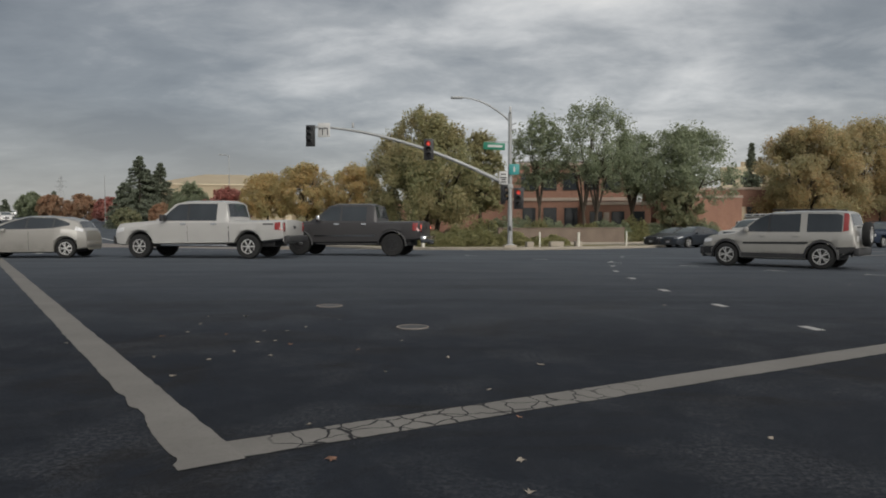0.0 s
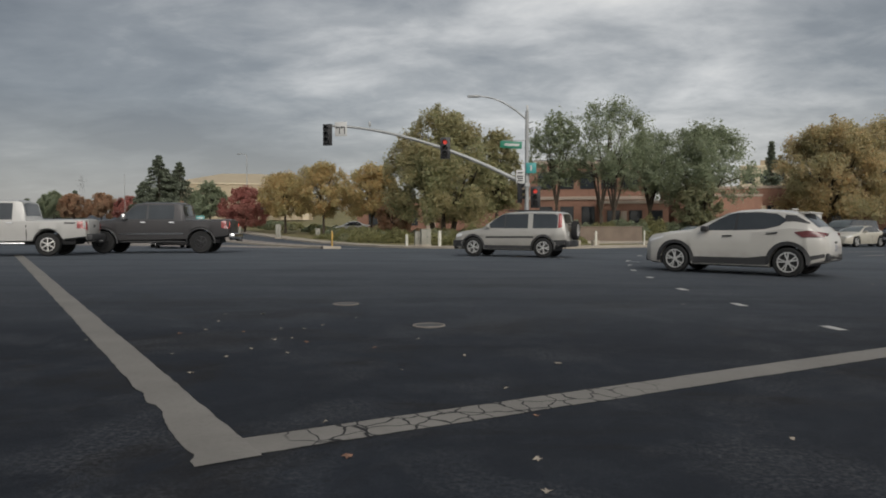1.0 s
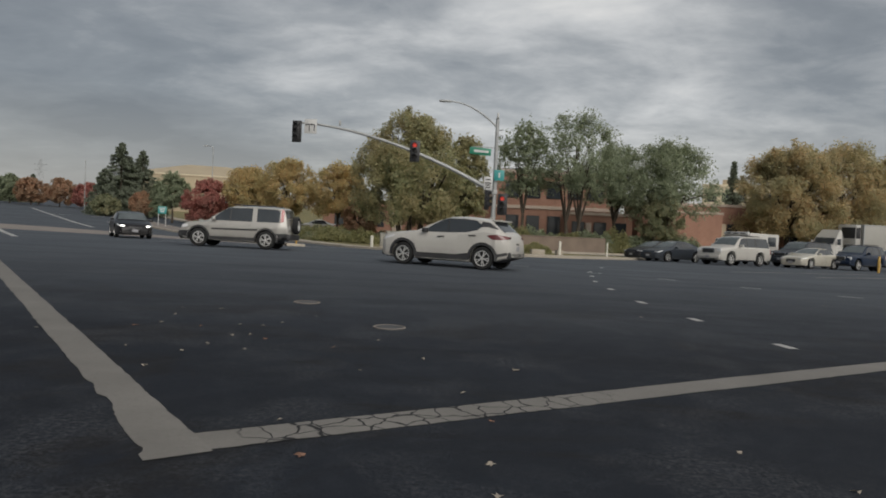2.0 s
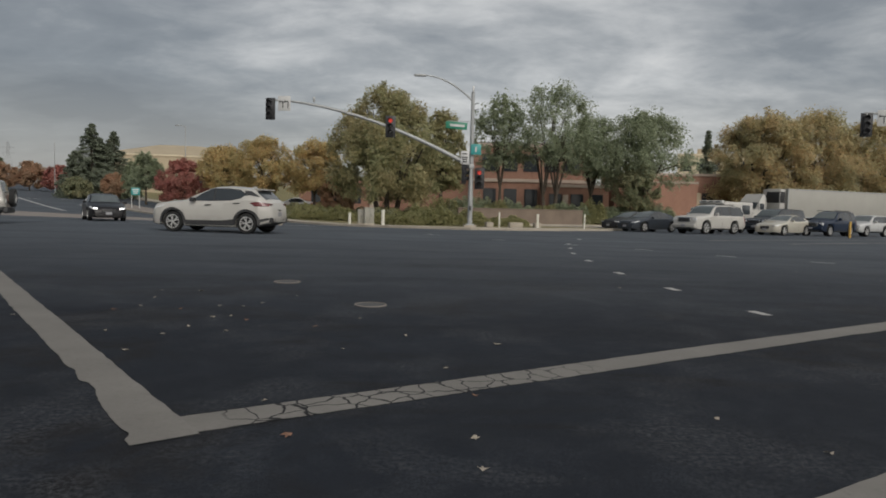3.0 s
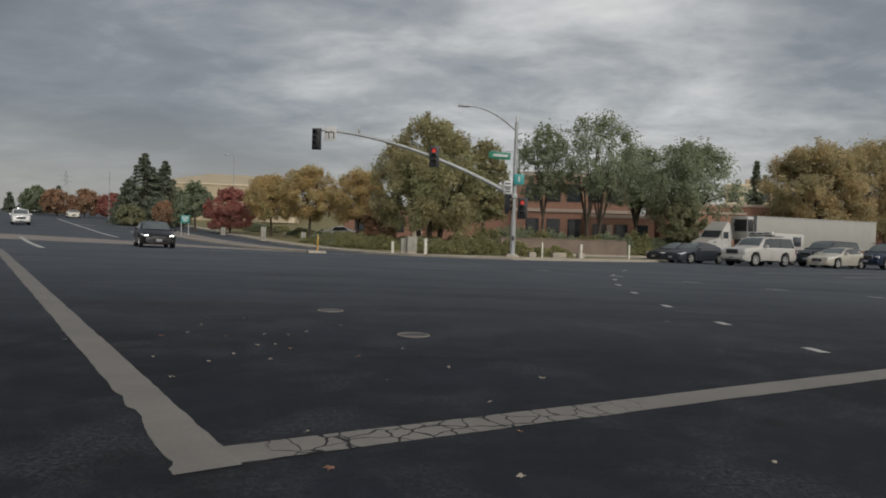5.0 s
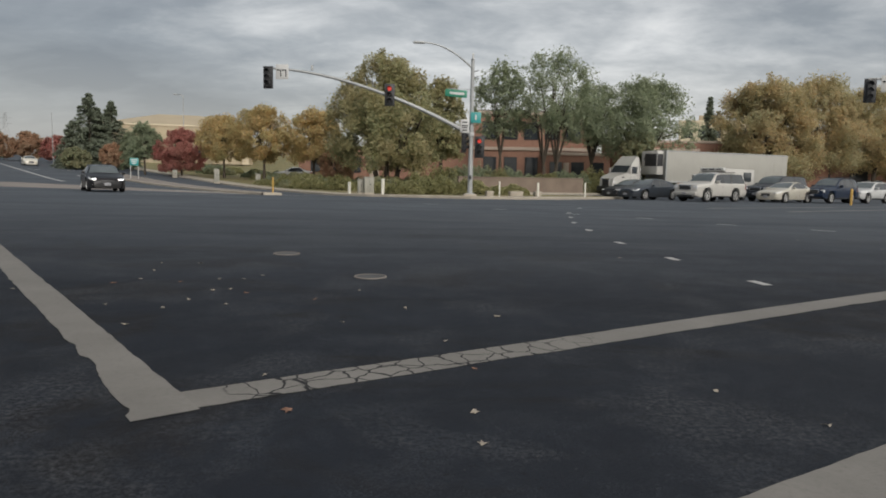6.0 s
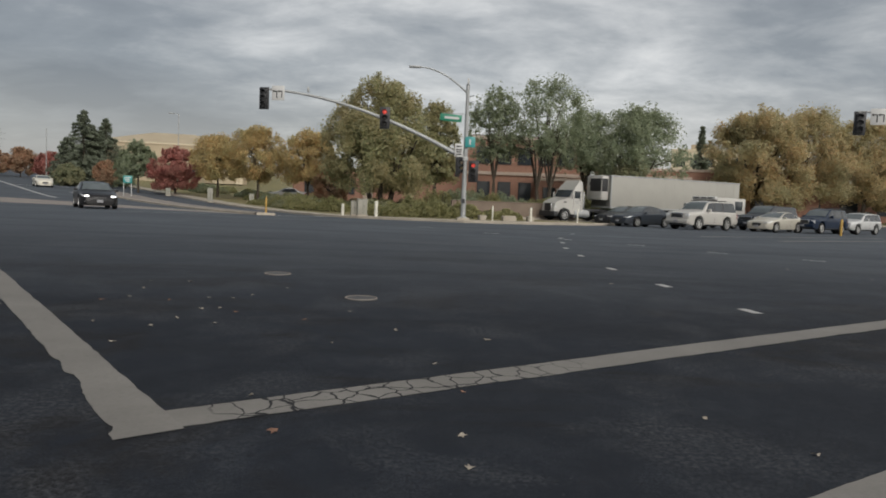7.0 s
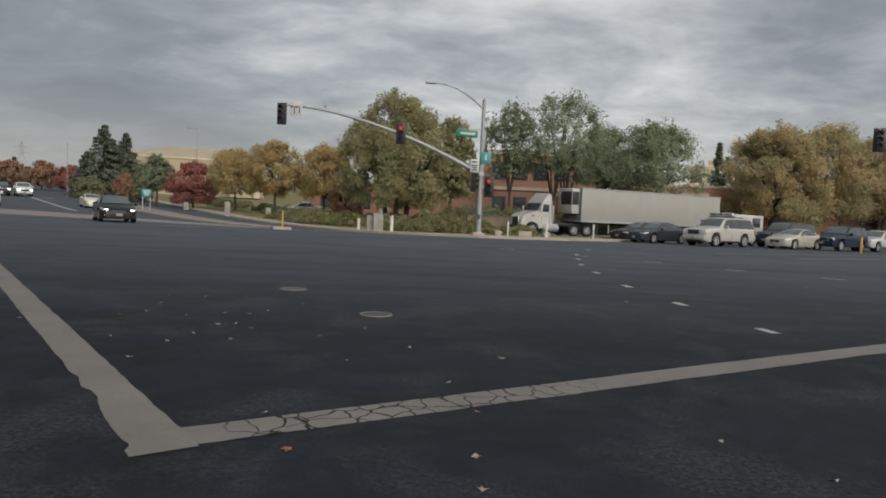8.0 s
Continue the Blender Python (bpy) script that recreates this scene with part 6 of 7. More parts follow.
def build_furniture():
    build_signal_pole()
    build_second_arm()
    utility_box(-2.2, 47.0, 0.62, 0.45, 0.98, "beige metal signal cabinet on a concrete plinth")
    utility_box(-2.75, 47.3, 0.36, 0.35, 0.84, "narrow grey utility cabinet")
    post("marker_post", -3.5, 47.9, 0.76, 0.10, POST_WHITE, "short pale square-topped marker post", "bollard")
    post("marker_post", -1.28, 46.5, 1.0, 0.11, POST_WHITE, "pale stout marker post", "bollard")
    post("delineator_post", -7.6, 43.0, 0.92, 0.05, YELLOW, "yellow flexible post on the median nose", "bollard", lift=0.14)
    for x, y in ((6.1, 45.6), (11.9, 46.9)):
        post("delineator_post", x, y, 0.95, 0.05, POST_WHITE, "thin white flexible post at the kerb", "bollard", lift=0.0 if x > 15 else 0.13)
    post("delineator_post", 27.0, 42.3, 1.0, 0.07, YELLOW, "yellow flexible post by the queue", "bollard", lift=0.0)
    post("hydrant_post", 8.7, 46.4, 0.9, 0.08, POST_WHITE, "pale utility marker post behind the kerb", "bollard")
    for x, y, w in ((5.4, 45.2, 0.45), (8.7, 46.6, 0.42), (7.2, 46.0, 0.9)):
        b = part("concrete_block", box_bm((w, 0.4, 0.36), (0, 0, 0.15), 0.03), CONCRETE)
        b.matrix_basis = pose(x, y, land(x, y) + 0.13, 0, 0, 14)
        tagged(b, "low weathered concrete block behind the kerb", "block")
    for x, y, h in ((-17.1, 67.9, 1.2), (-13.9, 70.7, 0.8), (-24.1, 78.4, 0.7)):
        utility_box(x, y, 0.46, 0.42, h, "pale utility box in the verge shrubs")
    tl = empty("info_sign", pose(-25.8, 71.5, land(-25.8, 71.5) + 0.13, 0, 0, 15))
    tagged(tl, "small teal notice board on white legs", "sign board")
    part("board", box_bm((0.78, 0.06, 0.72), (0, 0, 1.62), 0.01), TEAL_SIGN, tl)
    for k in (-0.34, 0.34):
        part("leg", box_bm((0.06, 0.06, 1.95), (k, 0.04, 0.95), 0.005), WHITE_SIGN, tl)
    for k in range(3):
        part("lettering_bar", box_bm((0.6 - 0.1 * k, 0.012, 0.09), (0, -0.035, 1.80 - 0.17 * k), 0), WHITE_SIGN, tl)
    mast = part("flagpole", tube_mesh([(0, 0, 0), (0, 0, 7.2)], [0.06, 0.04], 8), STEEL)
    mast.location = (-46.5, 99.7, land(-46.5, 99.7))
    tagged(mast, "thin bare grey mast beside the far road", "pole")
    for x, y, h in ((-31.1, 105.5, 10.6),):
        lp = empty("street_lamp", pose(x, y, land(x, y)))
        tagged(lp, "tall thin street lamp beyond the trees", "street lamp")
        part("mast", tube_mesh([(0, 0, 0), (0, 0, h)], [0.09, 0.05], 8), STEEL, lp)
        part("lamp_arm", tube_mesh([(0, 0, h - 0.05), (-0.5, 0, h + 0.12), (-1.0, 0, h + 0.15)], [0.05, 0.05, 0.05], 6), STEEL, lp)
        part("luminaire", box_bm((0.6, 0.25, 0.12), (-1.1, 0, h + 0.12), 0.03), STEEL, lp)
    # lattice pylon on the skyline
    py = empty("lattice_pylon", pose(-108, 205, land(-108, 205)) @ Matrix.Scale(0.62, 4))
    tagged(py, "distant grey lattice power pylon", "pylon")
    legs = []
    for sx in (-1, 1):
        for sy in (-1, 1):
            legs.append(tube_mesh([(2.2 * sx, 2.2 * sy, 0), (0.5 * sx, 0.5 * sy, 13), (0.35 * sx, 0.35 * sy, 18)], [0.07, 0.06, 0.05], 5))
    for k in range(6):
        z, h = 2 + 2.6 * k, 2.2 - 0.26 * k
        legs.append(tube_mesh([(-h, -h, z), (h, -h, z + 2.4)], [0.035, 0.035], 5))
        legs.append(tube_mesh([(h, -h, z), (-h, -h, z + 2.4)], [0.035, 0.035], 5))
    part("frame", join_meshes(legs), STEEL, py)
    for z in (13, 15.5):
        part("cross_arm", tube_mesh([(-3, 0, z), (3, 0, z)], [0.06, 0.06], 5), STEEL, py)


# ---- trees and shrubs ----


def leaf_cloud(points, size, rnd, lift=0.35, heart=None):
    """One small bent leaf spray at each point, its upper side held to the sky and out of the crown."""
    n = len(points)
    nr = np.random.RandomState(rnd.randrange(1 << 30))
    p = np.asarray(points)
    out = p - (p.mean(0) if heart is None else np.asarray(heart))
    out /= np.linalg.norm(out, axis=1)[:, None] + 1e-6
    c = nr.normal(size=(n, 3)) * 0.60 + out * 0.85 + np.array([0, 0, lift])
    c /= np.linalg.norm(c, axis=1)[:, None]
    d = np.cross(c, nr.normal(size=(n, 3)))
    d /= np.linalg.norm(d, axis=1)[:, None]
    e = np.cross(c, d)
    s = size * nr.uniform(0.55, 1.35, size=(n, 1))
    quad = np.stack([p + d * s * 0.9, p + e * s * 0.5 + c * s * 0.14, p - d * s * 0.75, p - e * s * 0.55 + c * s * 0.10], 1)
    vs = quad.reshape(-1, 3)
    return [tuple(v) for v in vs], [(4 * i, 4 * i + 1, 4 * i + 2, 4 * i + 3) for i in range(n)]


def limbs(rnd, h, spread, fork, r0, n=6, lean=0.0):
    """Trunk and forking limbs; gives the mesh and the limb tips."""
    items, tips = [], []
    trunk = [(0, 0, -0.3), (lean * 0.3, 0.05, fork * 0.5), (lean * 0.6, 0.0, fork)]
    items.append(tube_mesh(trunk, [r0 * 1.25, r0, r0 * 0.85], 9))
    for k in range(n):
        a = 2 * pi * k / n + rnd.uniform(-0.4, 0.4)
        q = rnd.uniform(0.45, 1.0)
        end = Vector((cos(a) * spread * q * 0.36 + lean, sin(a) * spread * q * 0.36, fork + (h - fork) * rnd.uniform(0.50, 0.74)))
        st = Vector(trunk[-1])
        mid = st.lerp(end, 0.5) + Vector((rnd.uniform(-0.3, 0.3), rnd.uniform(-0.3, 0.3), 0.3))
        items.append(tube_mesh([tuple(st), tuple(mid), tuple(end)], [r0 * 0.6, r0 * 0.38, r0 * 0.12], 7))
        tips.append(end)
        for _ in range(2):
            e2 = mid + Vector((rnd.uniform(-1, 1) * spread * 0.3, rnd.uniform(-1, 1) * spread * 0.3, rnd.uniform(0.5, 1.6)))
            items.append(tube_mesh([tuple(mid), tuple(mid.lerp(e2, 0.5) + Vector((0, 0, 0.15))), tuple(e2)], [r0 * 0.3, r0 * 0.2, r0 * 0.07], 6))
            tips.append(e2)
    return join_meshes(items), tips


def tree(name, x, y, z0, h, w, mat, label, seed, fork=2.0, leaves=5200, size=0.27, r0=0.2, low=0.22, gaps=0.3, tops=7, trunks=1, shape=1.0, group=""):
    """A broadleaf tree: trunk, limbs and a crown of small leaf clumps gathered in uneven lobes."""
    rnd = random.Random(seed)
    top = empty(name, pose(x, y, z0, 0, 0, rnd.uniform(-20, 20)))
    tagged(top, label, "tree", group)
    for k in range(trunks):
        wood, tips = limbs(rnd, h, w * 0.74, fork, r0 * (1.0 if trunks == 1 else 0.75), 6, 0.0 if trunks == 1 else (k - (trunks - 1) / 2) * 0.9)
        t = part("trunk", wood, BARK, top)
        if trunks > 1:
            t.location = ((k - (trunks - 1) / 2) * 0.7, 0.1 * k, 0)
    lobes = []
    nl = int(130 * shape)
    zc = low * h
    for k in range(nl):
        u = rnd.random()
        z = zc + (h * 0.89 - zc) * u
        env = w * 0.5 * sqrt(max(0.05, 1 - (1.9 * u - 0.72) ** 2 / 1.5))
        a = rnd.uniform(0, 2 * pi)
        rr = env * sqrt(rnd.random()) * 0.86
        big = rnd.uniform(0.055, 0.115) * sqrt(w * h)
        lobes.append((rr * cos(a), rr * sin(a), z, big, big * rnd.uniform(0.75, 1.2)))
    # upright sprays that break the outline of the crown
    for k in range(tops * 6):
        a = rnd.uniform(0, 2 * pi)
        f = sqrt(rnd.random())
        lobes.append((cos(a) * w * 0.47 * f, sin(a) * w * 0.47 * f, h * (0.96 - 0.42 * f * f) * rnd.uniform(0.86, 1.0), rnd.uniform(0.018, 0.042) * w, rnd.uniform(0.04, 0.085) * h))
    pts = []
    wt2 = [l[3] ** 2 * l[4] for l in lobes]
    for i, l in enumerate(lobes):
        n = int(2.7 * leaves * wt2[i] / sum(wt2)) + 60
        for _ in range(n):
            v = Vector((rnd.gauss(0, 1), rnd.gauss(0, 1), rnd.gauss(0, 1))).normalized() * (rnd.random() ** 0.45) * rnd.uniform(0.75, 1.15)
            p = Vector((l[0] + v.x * l[3], l[1] + v.y * l[3], l[2] + v.z * l[4]))
            if noise.noise(p * (2.2 / max(1.2, w * 0.18)) + Vector((seed, 0, 0))) > gaps + 0.02:
                continue
            pts.append(tuple(p))
    part("crown", leaf_cloud(pts, size * 0.60, rnd, heart=(0, 0, h * 0.45)), mat, top, angle=0)
    return top


def conifer(x, y, z0, h, w, label, seed, leaves=20000, group=""):
    rnd = random.Random(seed)
    top = empty("conifer", pose(x, y, z0))
    tagged(top, label, "tree", group)
    part("trunk", tube_mesh([(0, 0, -0.3), (0.05, 0, h * 0.5), (0, 0, h * 0.97)], [0.22, 0.13, 0.03], 8), BARK, top)
    pts = []
    tiers = int(h / 0.5)
    for k in range(tiers):
        u = k / tiers
        z = h * (0.06 + 0.92 * u)
        R = w * 0.5 * (1 - u) ** 0.95 * rnd.uniform(0.86, 1.10) + 0.06
        nb = 9 if u < 0.7 else 6
        for b in range(nb):
            a = rnd.uniform(0, 2 * pi)
            rb = R * rnd.uniform(0.65, 1.1)
            for q in range(max(3, int(leaves / (tiers * nb)))):
                f = rnd.random() ** 0.6
                pts.append((cos(a) * rb * f + rnd.gauss(0, 0.10), sin(a) * rb * f + rnd.gauss(0, 0.10), z - f * rb * 0.22 + rnd.gauss(0, 0.10)))
    part("crown", leaf_cloud(pts, 0.17, rnd, heart=(0, 0, h * 0.3)), LEAF_CONIFER, top, angle=0)


def shrub(name, x, y, w, d, h, mat, label, seed, leaves=1500, size=0.14, lift=0.1, turn=0.0, kind=""):
    """A low spreading shrub: stems under a rough dome of leaf clumps."""
    rnd = random.Random(seed)
    top = empty(name, pose(x, y, land(x, y) + lift, 0, 0, turn))
    tagged(top, label, "shrub")
    stems = [tube_mesh([(rnd.uniform(-0.3, 0.3) * w, rnd.uniform(-0.3, 0.3) * d, -0.1), (rnd.uniform(-0.35, 0.35) * w, rnd.uniform(-0.3, 0.3) * d, h * 0.7)], [0.04, 0.015], 5) for _ in range(7)]
    part("stems", join_meshes(stems), BARK, top)
    pts = []
    while len(pts) < 2 * leaves:
        a, b, c = rnd.uniform(-1, 1), rnd.uniform(-1, 1), rnd.random()
        bumps = 0.72 + 0.38 * noise.noise(Vector((a * w * 0.7 + seed, b * d * 0.7, 0)))
        roof = bumps * max(0.0, 1 - a ** 4 * 0.7 - b ** 4 * 0.7)
        if abs(a) ** 3 + abs(b) ** 3 < 1 and c < roof and c > roof * 0.35 * rnd.random():
            pts.append((a * w / 2, b * d / 2, c * h))
    part("foliage", leaf_cloud(pts, size * 0.7, rnd, heart=(0, 0, 0)), mat, top, angle=0)


def build_plants():
    z = lambda x, y: land(x, y) + 0.1
    T = lambda *a, **k: tree(*a, **k)
    T("broadleaf_tree", -1.5, 66, z(-1.5, 66), 12.6, 11.4, LEAF_GREEN, "large olive-green tree turning brown, behind the signal pole", 11, fork=2.6, leaves=17000, size=0.25, r0=0.30, trunks=3, low=0.16, gaps=0.36)
    T("broadleaf_tree", 3.6, 70, z(3.6, 70), 11.2, 5.0, LEAF_GREEN, "tall olive-green tree with a loose crown", 12, fork=2.4, leaves=3800, size=0.28, r0=0.2, low=0.25)
    T("broadleaf_tree", 9.4, 70.5, z(9.4, 70.5), 13.0, 7.0, LEAF_DARK, "slim open-crowned green tree", 13, fork=3.0, leaves=1900, size=0.26, r0=0.16, low=0.42, gaps=0.02)
    T("broadleaf_tree", 14.0, 69.0, z(14, 69), 14.1, 10.6, LEAF_DARK, "large green tree with forked pale limbs and open crown", 14, fork=2.4, leaves=6200, size=0.22, r0=0.26, trunks=2, low=0.42, gaps=0.0, tops=9)
    T("broadleaf_tree", 18.8, 72.0, z(18.8, 72), 11.3, 8.4, LEAF_DARK, "green tree whose crown closes the row before the offices", 31, fork=2.6, leaves=4600, size=0.23, r0=0.2, low=0.40, gaps=0.04, tops=8)
    T("broadleaf_tree", 23.4, 71.0, z(23.4, 71), 11.9, 11.8, LEAF_DARK, "dense dark green tree beside the brick building", 15, fork=2.4, leaves=8600, size=0.24, r0=0.25, low=0.32, gaps=0.16)
    T("broadleaf_tree", 22.2, 68.0, z(22, 68), 6.3, 4.6, LEAF_SAGE, "small grey-green multi-stem tree", 16, fork=1.3, leaves=2600, size=0.22, r0=0.12, trunks=2, low=0.3)
    T("autumn_tree", 39.4, 78, z(39, 78), 13.2, 12.6, LEAF_ORANGE, "large tree with orange-brown autumn leaves", 17, fork=2.6, leaves=15000, size=0.26, r0=0.26, low=0.16, gaps=0.4)
    T("autumn_tree", 46.0, 80, z(46, 80), 13.8, 13.6, LEAF_ORANGE, "tree with orange and olive autumn leaves", 18, fork=2.6, leaves=12000, size=0.26, r0=0.24, low=0.2, gaps=0.4)
    T("autumn_tree", 53.5, 80, z(53, 80), 13.0, 13.5, LEAF_ORANGE, "tree with brown-orange autumn leaves", 19, fork=2.4, leaves=10500, size=0.26, r0=0.24, low=0.2, gaps=0.4)
    T("autumn_tree", 60, 84, z(60, 84), 11.5, 9.0, LEAF_ORANGE, "tree with brown-orange autumn leaves", 29, fork=2.4, leaves=6000, size=0.34, r0=0.24, low=0.2, gaps=0.4)
    T("autumn_tree", -19.8, 81.8, z(-19.8, 81.8), 7.4, 7.0, LEAF_YELLOW, "yellow autumn tree in the verge", 21, fork=1.8, leaves=5200, size=0.21, r0=0.13, low=0.3)
    T("autumn_tree", -14.8, 78.6, z(-14.8, 78.6), 8.4, 7.6, LEAF_YELLOW, "yellow-green autumn tree in the verge", 22, fork=1.8, leaves=6400, size=0.21, r0=0.14, low=0.3)
    T("autumn_tree", -9.4, 77.4, z(-9.4, 77.4), 8.2, 7.0, LEAF_YELLOW, "golden autumn tree in the verge", 23, fork=1.8, leaves=6000, size=0.21, r0=0.14, low=0.3)
    T("autumn_tree", -6.9, 76, z(-6.9, 76), 4.2, 4.4, LEAF_RUST, "low rust-coloured autumn tree", 24, fork=0.8, leaves=2600, size=0.24, r0=0.1, low=0.12)
    T("autumn_tree", -25.2, 84.4, z(-25, 84), 5.6, 6.4, LEAF_RED, "airy crimson autumn tree on the verge", 25, fork=1.0, leaves=5200, size=0.21, r0=0.12, low=0.14, gaps=0.45)
    T("broadleaf_tree", -30.2, 87, z(-30, 87), 6.3, 4.6, LEAF_DARK, "dark green tree with an open crown", 26, fork=1.6, leaves=2200, size=0.26, r0=0.12, low=0.3, gaps=0.15)
    for i, (x, y, h, w) in enumerate([(-43.4, 98.7, 6.5, 6.4), (-42.4, 101.3, 10.4, 10.5), (-40.5, 104.0, 9.6, 8.4), (-42.0, 103.0, 8.6, 9.0), (47.6, 112.0, 13.6, 5.4)] + [(qx, 150, qt - z(qx, 150), qw) for qx, qt, qw in ((-90.7, 6.4, 3.4), (-86.6, 7.0, 3.6), (-84.3, 7.8, 4.2), (-80.5, 8.1, 3.6))]):
        conifer(x, y, z(x, y), h, w, "dark green conifer against the sky", 40 + i)
    for i, (x, y, h, w, mt) in enumerate([(-37.5, 97, 3.6, 4.2, LEAF_RUST), (-41.5, 95, 2.8, 4.0, LEAF_SAGE), (-35.2, 96.5, 5.0, 3.0, LEAF_DARK), (-64, 128, 5.2, 6.5, LEAF_RUST), (-58, 126, 4.6, 6.0, LEAF_RED), (-53.5, 124, 3.6, 5.0, LEAF_RUST), (-70, 130, 5.0, 6.0, LEAF_RUST), (-76, 134, 5.4, 6.5, LEAF_DARK), (-48.5, 120, 3.2, 5, LEAF_RUST)]):
        T("autumn_tree", x, y, z(x, y), h, w, mt, "low far tree in autumn colour beside the road", 60 + i, fork=0.8, leaves=2000, size=0.28, r0=0.1, low=0.12, gaps=0.4)
    # shrubs by the pole and along the verge
    rnd = random.Random(5)
    for i, (x, y, w, d, h) in enumerate([(0.2, 49.3, 2.6, 2.2, 1.2), (2.2, 50.6, 3.4, 2.4, 1.5), (4.8, 51.3, 3.0, 2.0, 1.3), (-1.5, 50.8, 2.4, 2.0, 1.0), (7.6, 52.2, 3.2, 2.0, 0.9), (1.2, 52.6, 3.0, 1.8, 1.7)]):
        shrub("shrub", x, y, w, d, h, LEAF_HEDGE, "low olive-green shrub behind the signal pole", 80 + i, 1900, 0.15)
    for i in range(15):
        u = i / 14
        x, y = 3.6 + 22 * u, 63.6 + 6.4 * u + rnd.uniform(-0.5, 0.5)
        shrub("hedge_bush", x, y, 3.0, 2.4, rnd.uniform(2.0, 2.9), LEAF_DARK if i % 3 else LEAF_HEDGE, "dark green bush in front of the brick building", 90 + i, 1500, 0.17)
    for i in range(9):
        u = i / 8
        x, y = 1.6 + 16 * u, 62.4 + 3.6 * u + rnd.uniform(-0.3, 0.3)
        shrub("ground_shrub", x, y, 3.0, 1.8, rnd.uniform(0.9, 1.6), LEAF_SAGE if i % 2 else LEAF_HEDGE, "low mounded shrub above the block wall", 110 + i, 1000, 0.15)
    for i in range(34):
        x, y = rnd.uniform(-14, 1.5), rnd.uniform(58, 73)
        if x < -0.59 * (y - 49.6) - 5.2 + 3:
            continue
        shrub("ground_shrub", x, y, rnd.uniform(2.4, 4.4), rnd.uniform(1.6, 2.6), rnd.uniform(0.7, 1.5), LEAF_SAGE if i % 2 else LEAF_HEDGE, "low spreading shrub on the verge", 230 + i, 1100, 0.16)
    for i in range(16):
        v = 62 + 3.2 * i
        x, y = -0.59 * (v - 49.6) - 5.2 + rnd.uniform(4, 9), v + rnd.uniform(3, 6)
        shrub("ground_shrub", x, y, rnd.uniform(2.4, 4.4), rnd.uniform(1.6, 2.4), rnd.uniform(0.7, 1.5), (LEAF_DARK, LEAF_HEDGE, LEAF_SAGE)[i % 3], "low shrub along the far verge", 160 + i, 1100, 0.19)


# ---- buildings ----


def framed_window(parent, x0, x1, z0, z1, y, mat=GLASS, frame=0.08):
    w = part("window", box_bm((x1 - x0, 0.10, z1 - z0), ((x0 + x1) / 2, y, (z0 + z1) / 2), 0), BLACK, parent)
    part("pane", box_bm((x1 - x0 - frame * 2, 0.03, z1 - z0 - frame * 2), ((x0 + x1) / 2, y - 0.055, (z0 + z1) / 2), 0), mat, w)


def building(name, x, y, turn, blocks, label, z0=None):
    """blocks: (name, size, place, material); places count from the front's left foot."""
    top = empty(name, pose(x, y, (land(x, y) if z0 is None else z0), 0, 0, turn))
    tagged(top, label, "building")
    for nm, size, at, mat in blocks:
        part(nm, box_bm(size, at, 0.03), mat, top, angle=20)
    return top


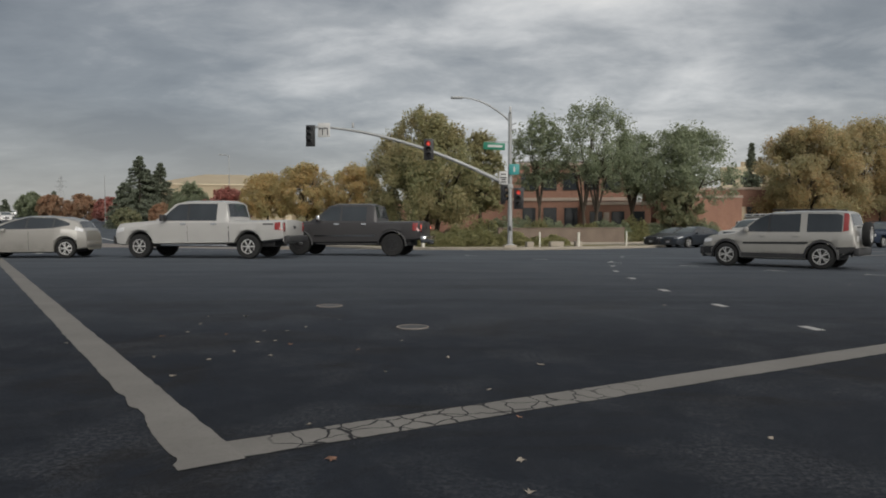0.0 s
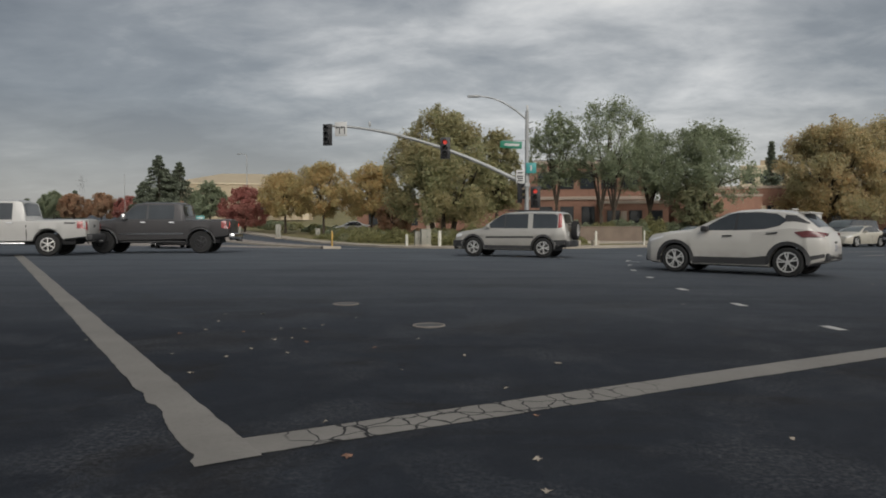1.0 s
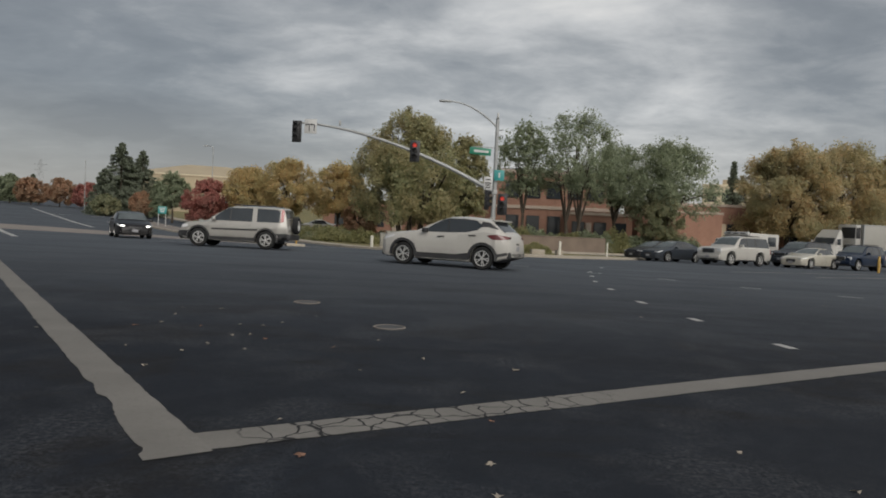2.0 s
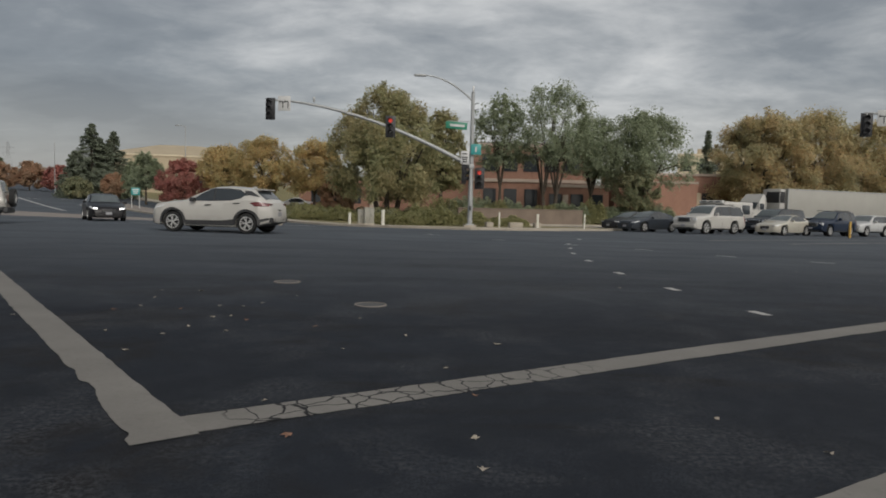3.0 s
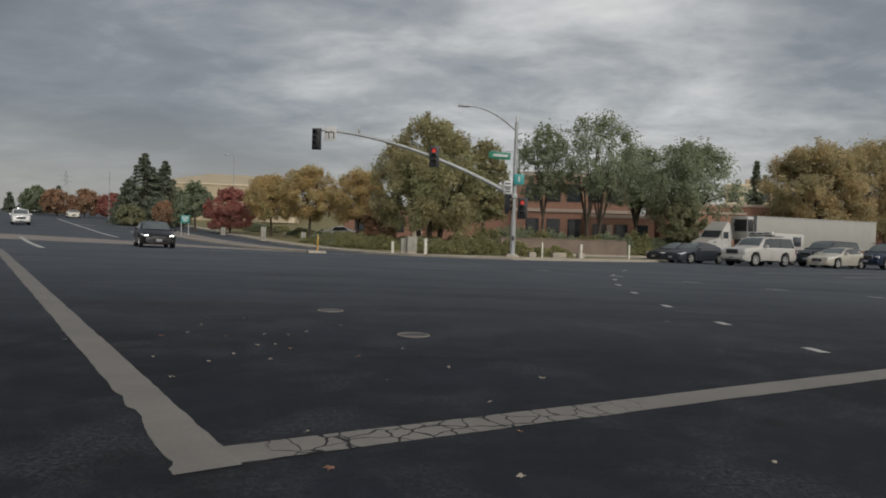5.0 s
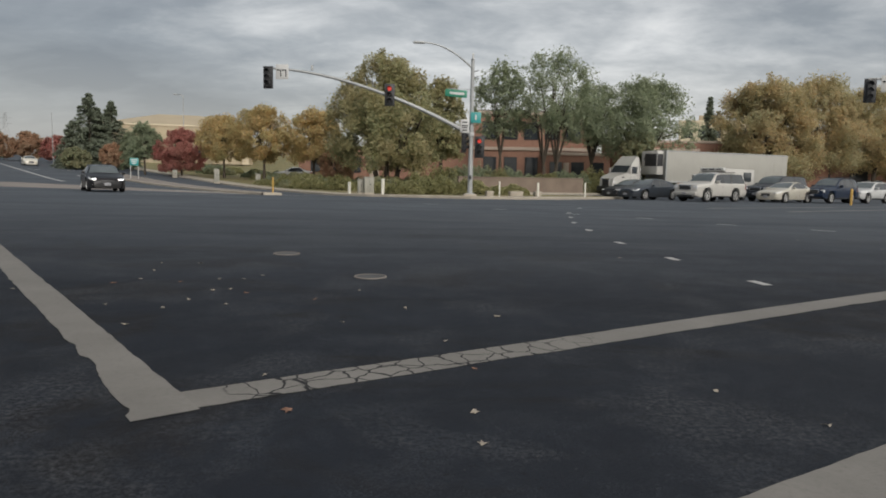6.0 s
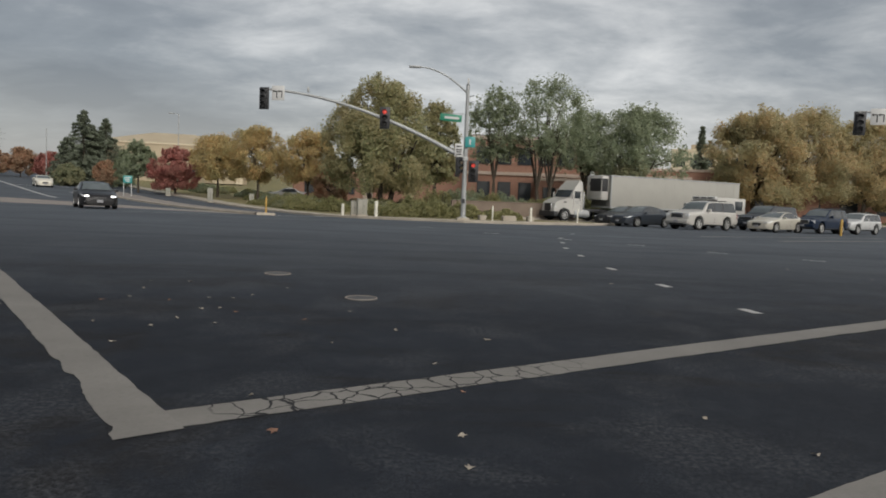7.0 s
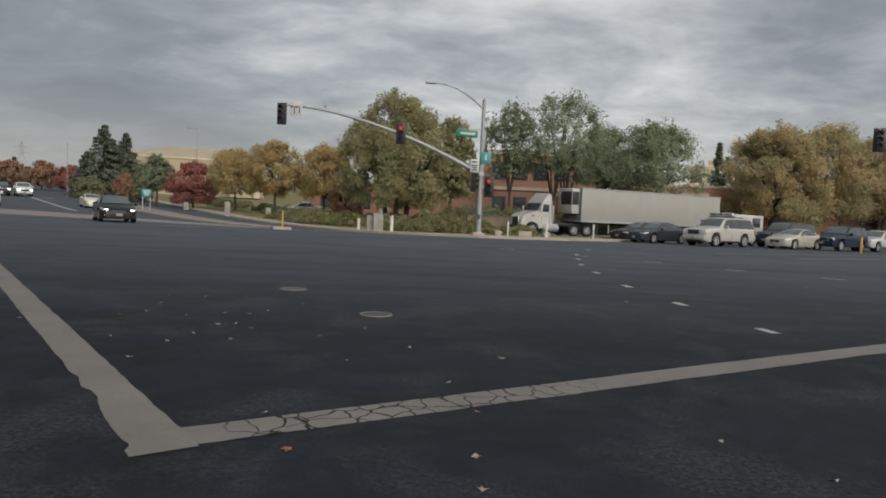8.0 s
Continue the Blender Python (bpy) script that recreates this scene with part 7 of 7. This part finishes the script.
def build_buildings():
    # brick offices behind the trees: stepped wings with pale bands and recessed openings
    b = building("brick_office", 2.0, 84.0, -6, [
        ("wall", (14, 9, 8.2), (13, 5.5, 4.1), BRICK), ("parapet", (14.2, 9.2, 0.35), (13, 5.5, 8.25), BAND_STONE), ("stone_band", (14.08, 0.2, 0.38), (13, 0.93, 4.15), BAND_STONE),
        ("wing_wall", (8.5, 8, 5.4), (4.0, 7.0, 2.7), BRICK), ("wing_parapet", (8.7, 8.2, 0.3), (4.0, 7, 5.45), BAND_STONE),
        ("porch_wall", (7.5, 2.4, 3.5), (17.5, -0.6, 1.75), BRICK), ("porch_band", (7.7, 2.6, 0.35), (17.5, -0.6, 3.6), BAND_STONE), ("roof", (13, 8, 0.2), (13, 5.5, 8.5), ROOF_GREY)],
        "red brick office block with pale stone bands behind trees")
    for x0 in (7.2, 9.6, 12.0):
        framed_window(b, x0, x0 + 1.5, 1.0, 3.2, 0.98)
    for x0 in (7.0, 9.4, 11.8, 14.2, 16.6):
        framed_window(b, x0, x0 + 1.7, 5.2, 7.2, 0.98)
    for x0 in (14.6, 17.0, 19.2):
        framed_window(b, x0, x0 + 1.4, 0.4, 2.7, -1.82)
    part("entrance_post", box_bm((0.6, 0.6, 2.6), (16.4, -2.0, 1.3), 0.03), BAND_STONE, b)
    b = building("brick_office", 24.0, 82.5, -8, [
        ("wall", (24, 10, 5.4), (12, 5.2, 2.7), BRICK), ("parapet", (24.2, 10.2, 0.28), (12, 5.2, 5.45), BAND_STONE), ("step_wall", (9, 3, 4.4), (4.4, -1.2, 2.2), BRICK), ("step_parapet", (9.2, 3.2, 0.25), (4.4, -1.2, 4.45), BAND_STONE)],
        "long low red brick building beyond the queue")
    for x0 in (10.2, 13.5, 16.8):
        framed_window(b, x0, x0 + 1.6, 0.9, 3.4, 0.18)
    part("door_post", box_bm((0.7, 0.5, 3.4), (9.6, -0.1, 1.7), 0.03), STUCCO_CREAM, b)
    b = building("brick_office", -15.5, 88.0, 4, [
        ("wall", (14.0, 8, 3.9), (10, 4, 1.95), BRICK), ("parapet", (14.2, 8.2, 0.22), (10, 4, 3.95), BAND_STONE), ("pier", (1.2, 0.5, 3.6), (12.0, -0.2, 1.8), BAND_STONE)],
        "low red brick wing behind yellow trees")
    for x0 in (4.4, 7.2, 9.2):
        framed_window(b, x0, x0 + 1.2, 0.9, 2.8, -0.02)
    b = building("brick_office", 46, 92.0, -10, [("wall", (40, 8, 4.2), (20, 4, 2.1), BRICK), ("parapet", (40.2, 8.2, 0.25), (20, 4, 4.25), BAND_STONE)], "far red brick building behind orange trees")
    for k in range(8):
        framed_window(b, 2 + 4.6 * k, 4.2 + 4.6 * k, 0.9, 3.0, -0.02)
    # tan hall with a shallow hipped roof beyond the conifers
    b = building("tan_hall", -58.0, 145, 14, [("wall", (28, 20, 7.4), (14, 10, 3.7), STUCCO_TAN), ("eave", (28.4, 20.4, 0.3), (14, 10, 7.5), STUCCO_CREAM), ("lower_wing", (7, 8, 5.0), (23.5, -3, 2.5), STUCCO_TAN), ("wing_roof", (7.6, 8.6, 0.3), (23.5, -3, 5.1), ROOF_GREY)], "large tan hall with a shallow hipped roof")
    bm = bmesh.new()
    lo = [bm.verts.new(v) for v in ((-0.2, -0.2, 7.65), (28.2, -0.2, 7.65), (28.2, 20.2, 7.65), (-0.2, 20.2, 7.65))]
    hi = [bm.verts.new(v) for v in ((9.5, 7, 10.0), (17.5, 7, 10.0), (17.5, 12, 10.0), (9.5, 12, 10.0))]
    bm.faces.new(hi)
    for i in range(4):
        j = (i + 1) % 4
        bm.faces.new((lo[i], lo[j], hi[j], hi[i]))
    part("roof", bm, STUCCO_TAN, b)
    for k in range(4):
        framed_window(b, 3 + 4.5 * k, 5.2 + 4.5 * k, 1.2, 3.2, -0.02)
    framed_window(b, 20.6, 26.2, 2.6, 4.4, -7.02)
    part("stair_tower", box_bm((1.2, 1.2, 6.2), (26.2, -7.2, 3.1), 0.03), STUCCO_CREAM, b)
    b = building("cream_office", 60.5, 158, -22, [("wall", (16, 12, 11.6), (8, 6, 5.8), STUCCO_CREAM), ("parapet", (16.3, 12.3, 0.5), (8, 6, 11.8), STUCCO_CREAM), ("roof_box", (4, 4, 1.6), (6, 6, 12.6), STUCCO_TAN)], "far cream office block with square windows")
    for k in range(5):
        for zz in (4.6, 8.2):
            framed_window(b, 1.0 + 3.0 * k, 2.9 + 3.0 * k, zz, zz + 2.0, -0.02)
    b = building("grey_shed", -66, 165, 20, [("wall", (22, 12, 4.0), (11, 6, 2.0), CABINET), ("roof", (22.4, 12.4, 0.4), (11, 6, 4.1), ROOF_GREY)], "far low grey shed on the skyline")
    # low block wall along the turning lane
    w = building("block_wall", 4.6, 60.1, 14, [("wall_run", (11.5, 0.3, 1.45), (5.7, 0, 0.6), WALL_TAN), ("coping", (11.6, 0.40, 0.08), (5.7, 0, 1.36), WALL_TAN)], "low tan block wall behind the kerb")
    # parked cars beyond the trees
    for x, y, col in ((-12.5, 83.0, (0.5, 0.5, 0.5)), (56.5, 85.0, (0.45, 0.45, 0.45)), (49.0, 86.0, (0.05, 0.05, 0.06))):
        s = saloon_spec(4.6, 2.7, 0.92, 1.44, make_carpaint("parked_paint", col))
        car, _ = vehicle("parked_car", s, "parked saloon car beyond the trees", group="parked cars")
        car.matrix_basis = Matrix.Translation((0, 0, 0.13)) @ ride(x, y, 190)


build_furniture()
build_buildings()
build_plants()


def motions():
    """Key everything that moves: the vehicles along their ways and their wheels turning."""
    for car, wheels, r, where in MOVERS:
        walk(car, [(k / 10, where(k / 10)[0]) for k in range(0, 81, 2)])
        seen = where(8.0)[1] - where(0.0)[1]
        step = max(1, min(6, int(1.35 * r / max(0.5, seen / 8.0) * FPS)))
        if seen / 8.0 / r / FPS > 1.4:
            continue
        for w in wheels:
            loc, flip = w.matrix_basis.translation.copy(), w.matrix_basis.to_3x3()[1][1] < 0
            rows = []
            for f in list(range(0, 240, step)) + [240]:
                a = (where(f / FPS)[1] - where(0.0)[1]) / r
                rows.append((f / FPS, Matrix.Translation(loc) @ pose(0, 0, 0, 0, math.degrees(a), 0) @ pose(0, 0, 0, 0, 0, 180 if flip else 0)))
            walk(w, rows)


motions()
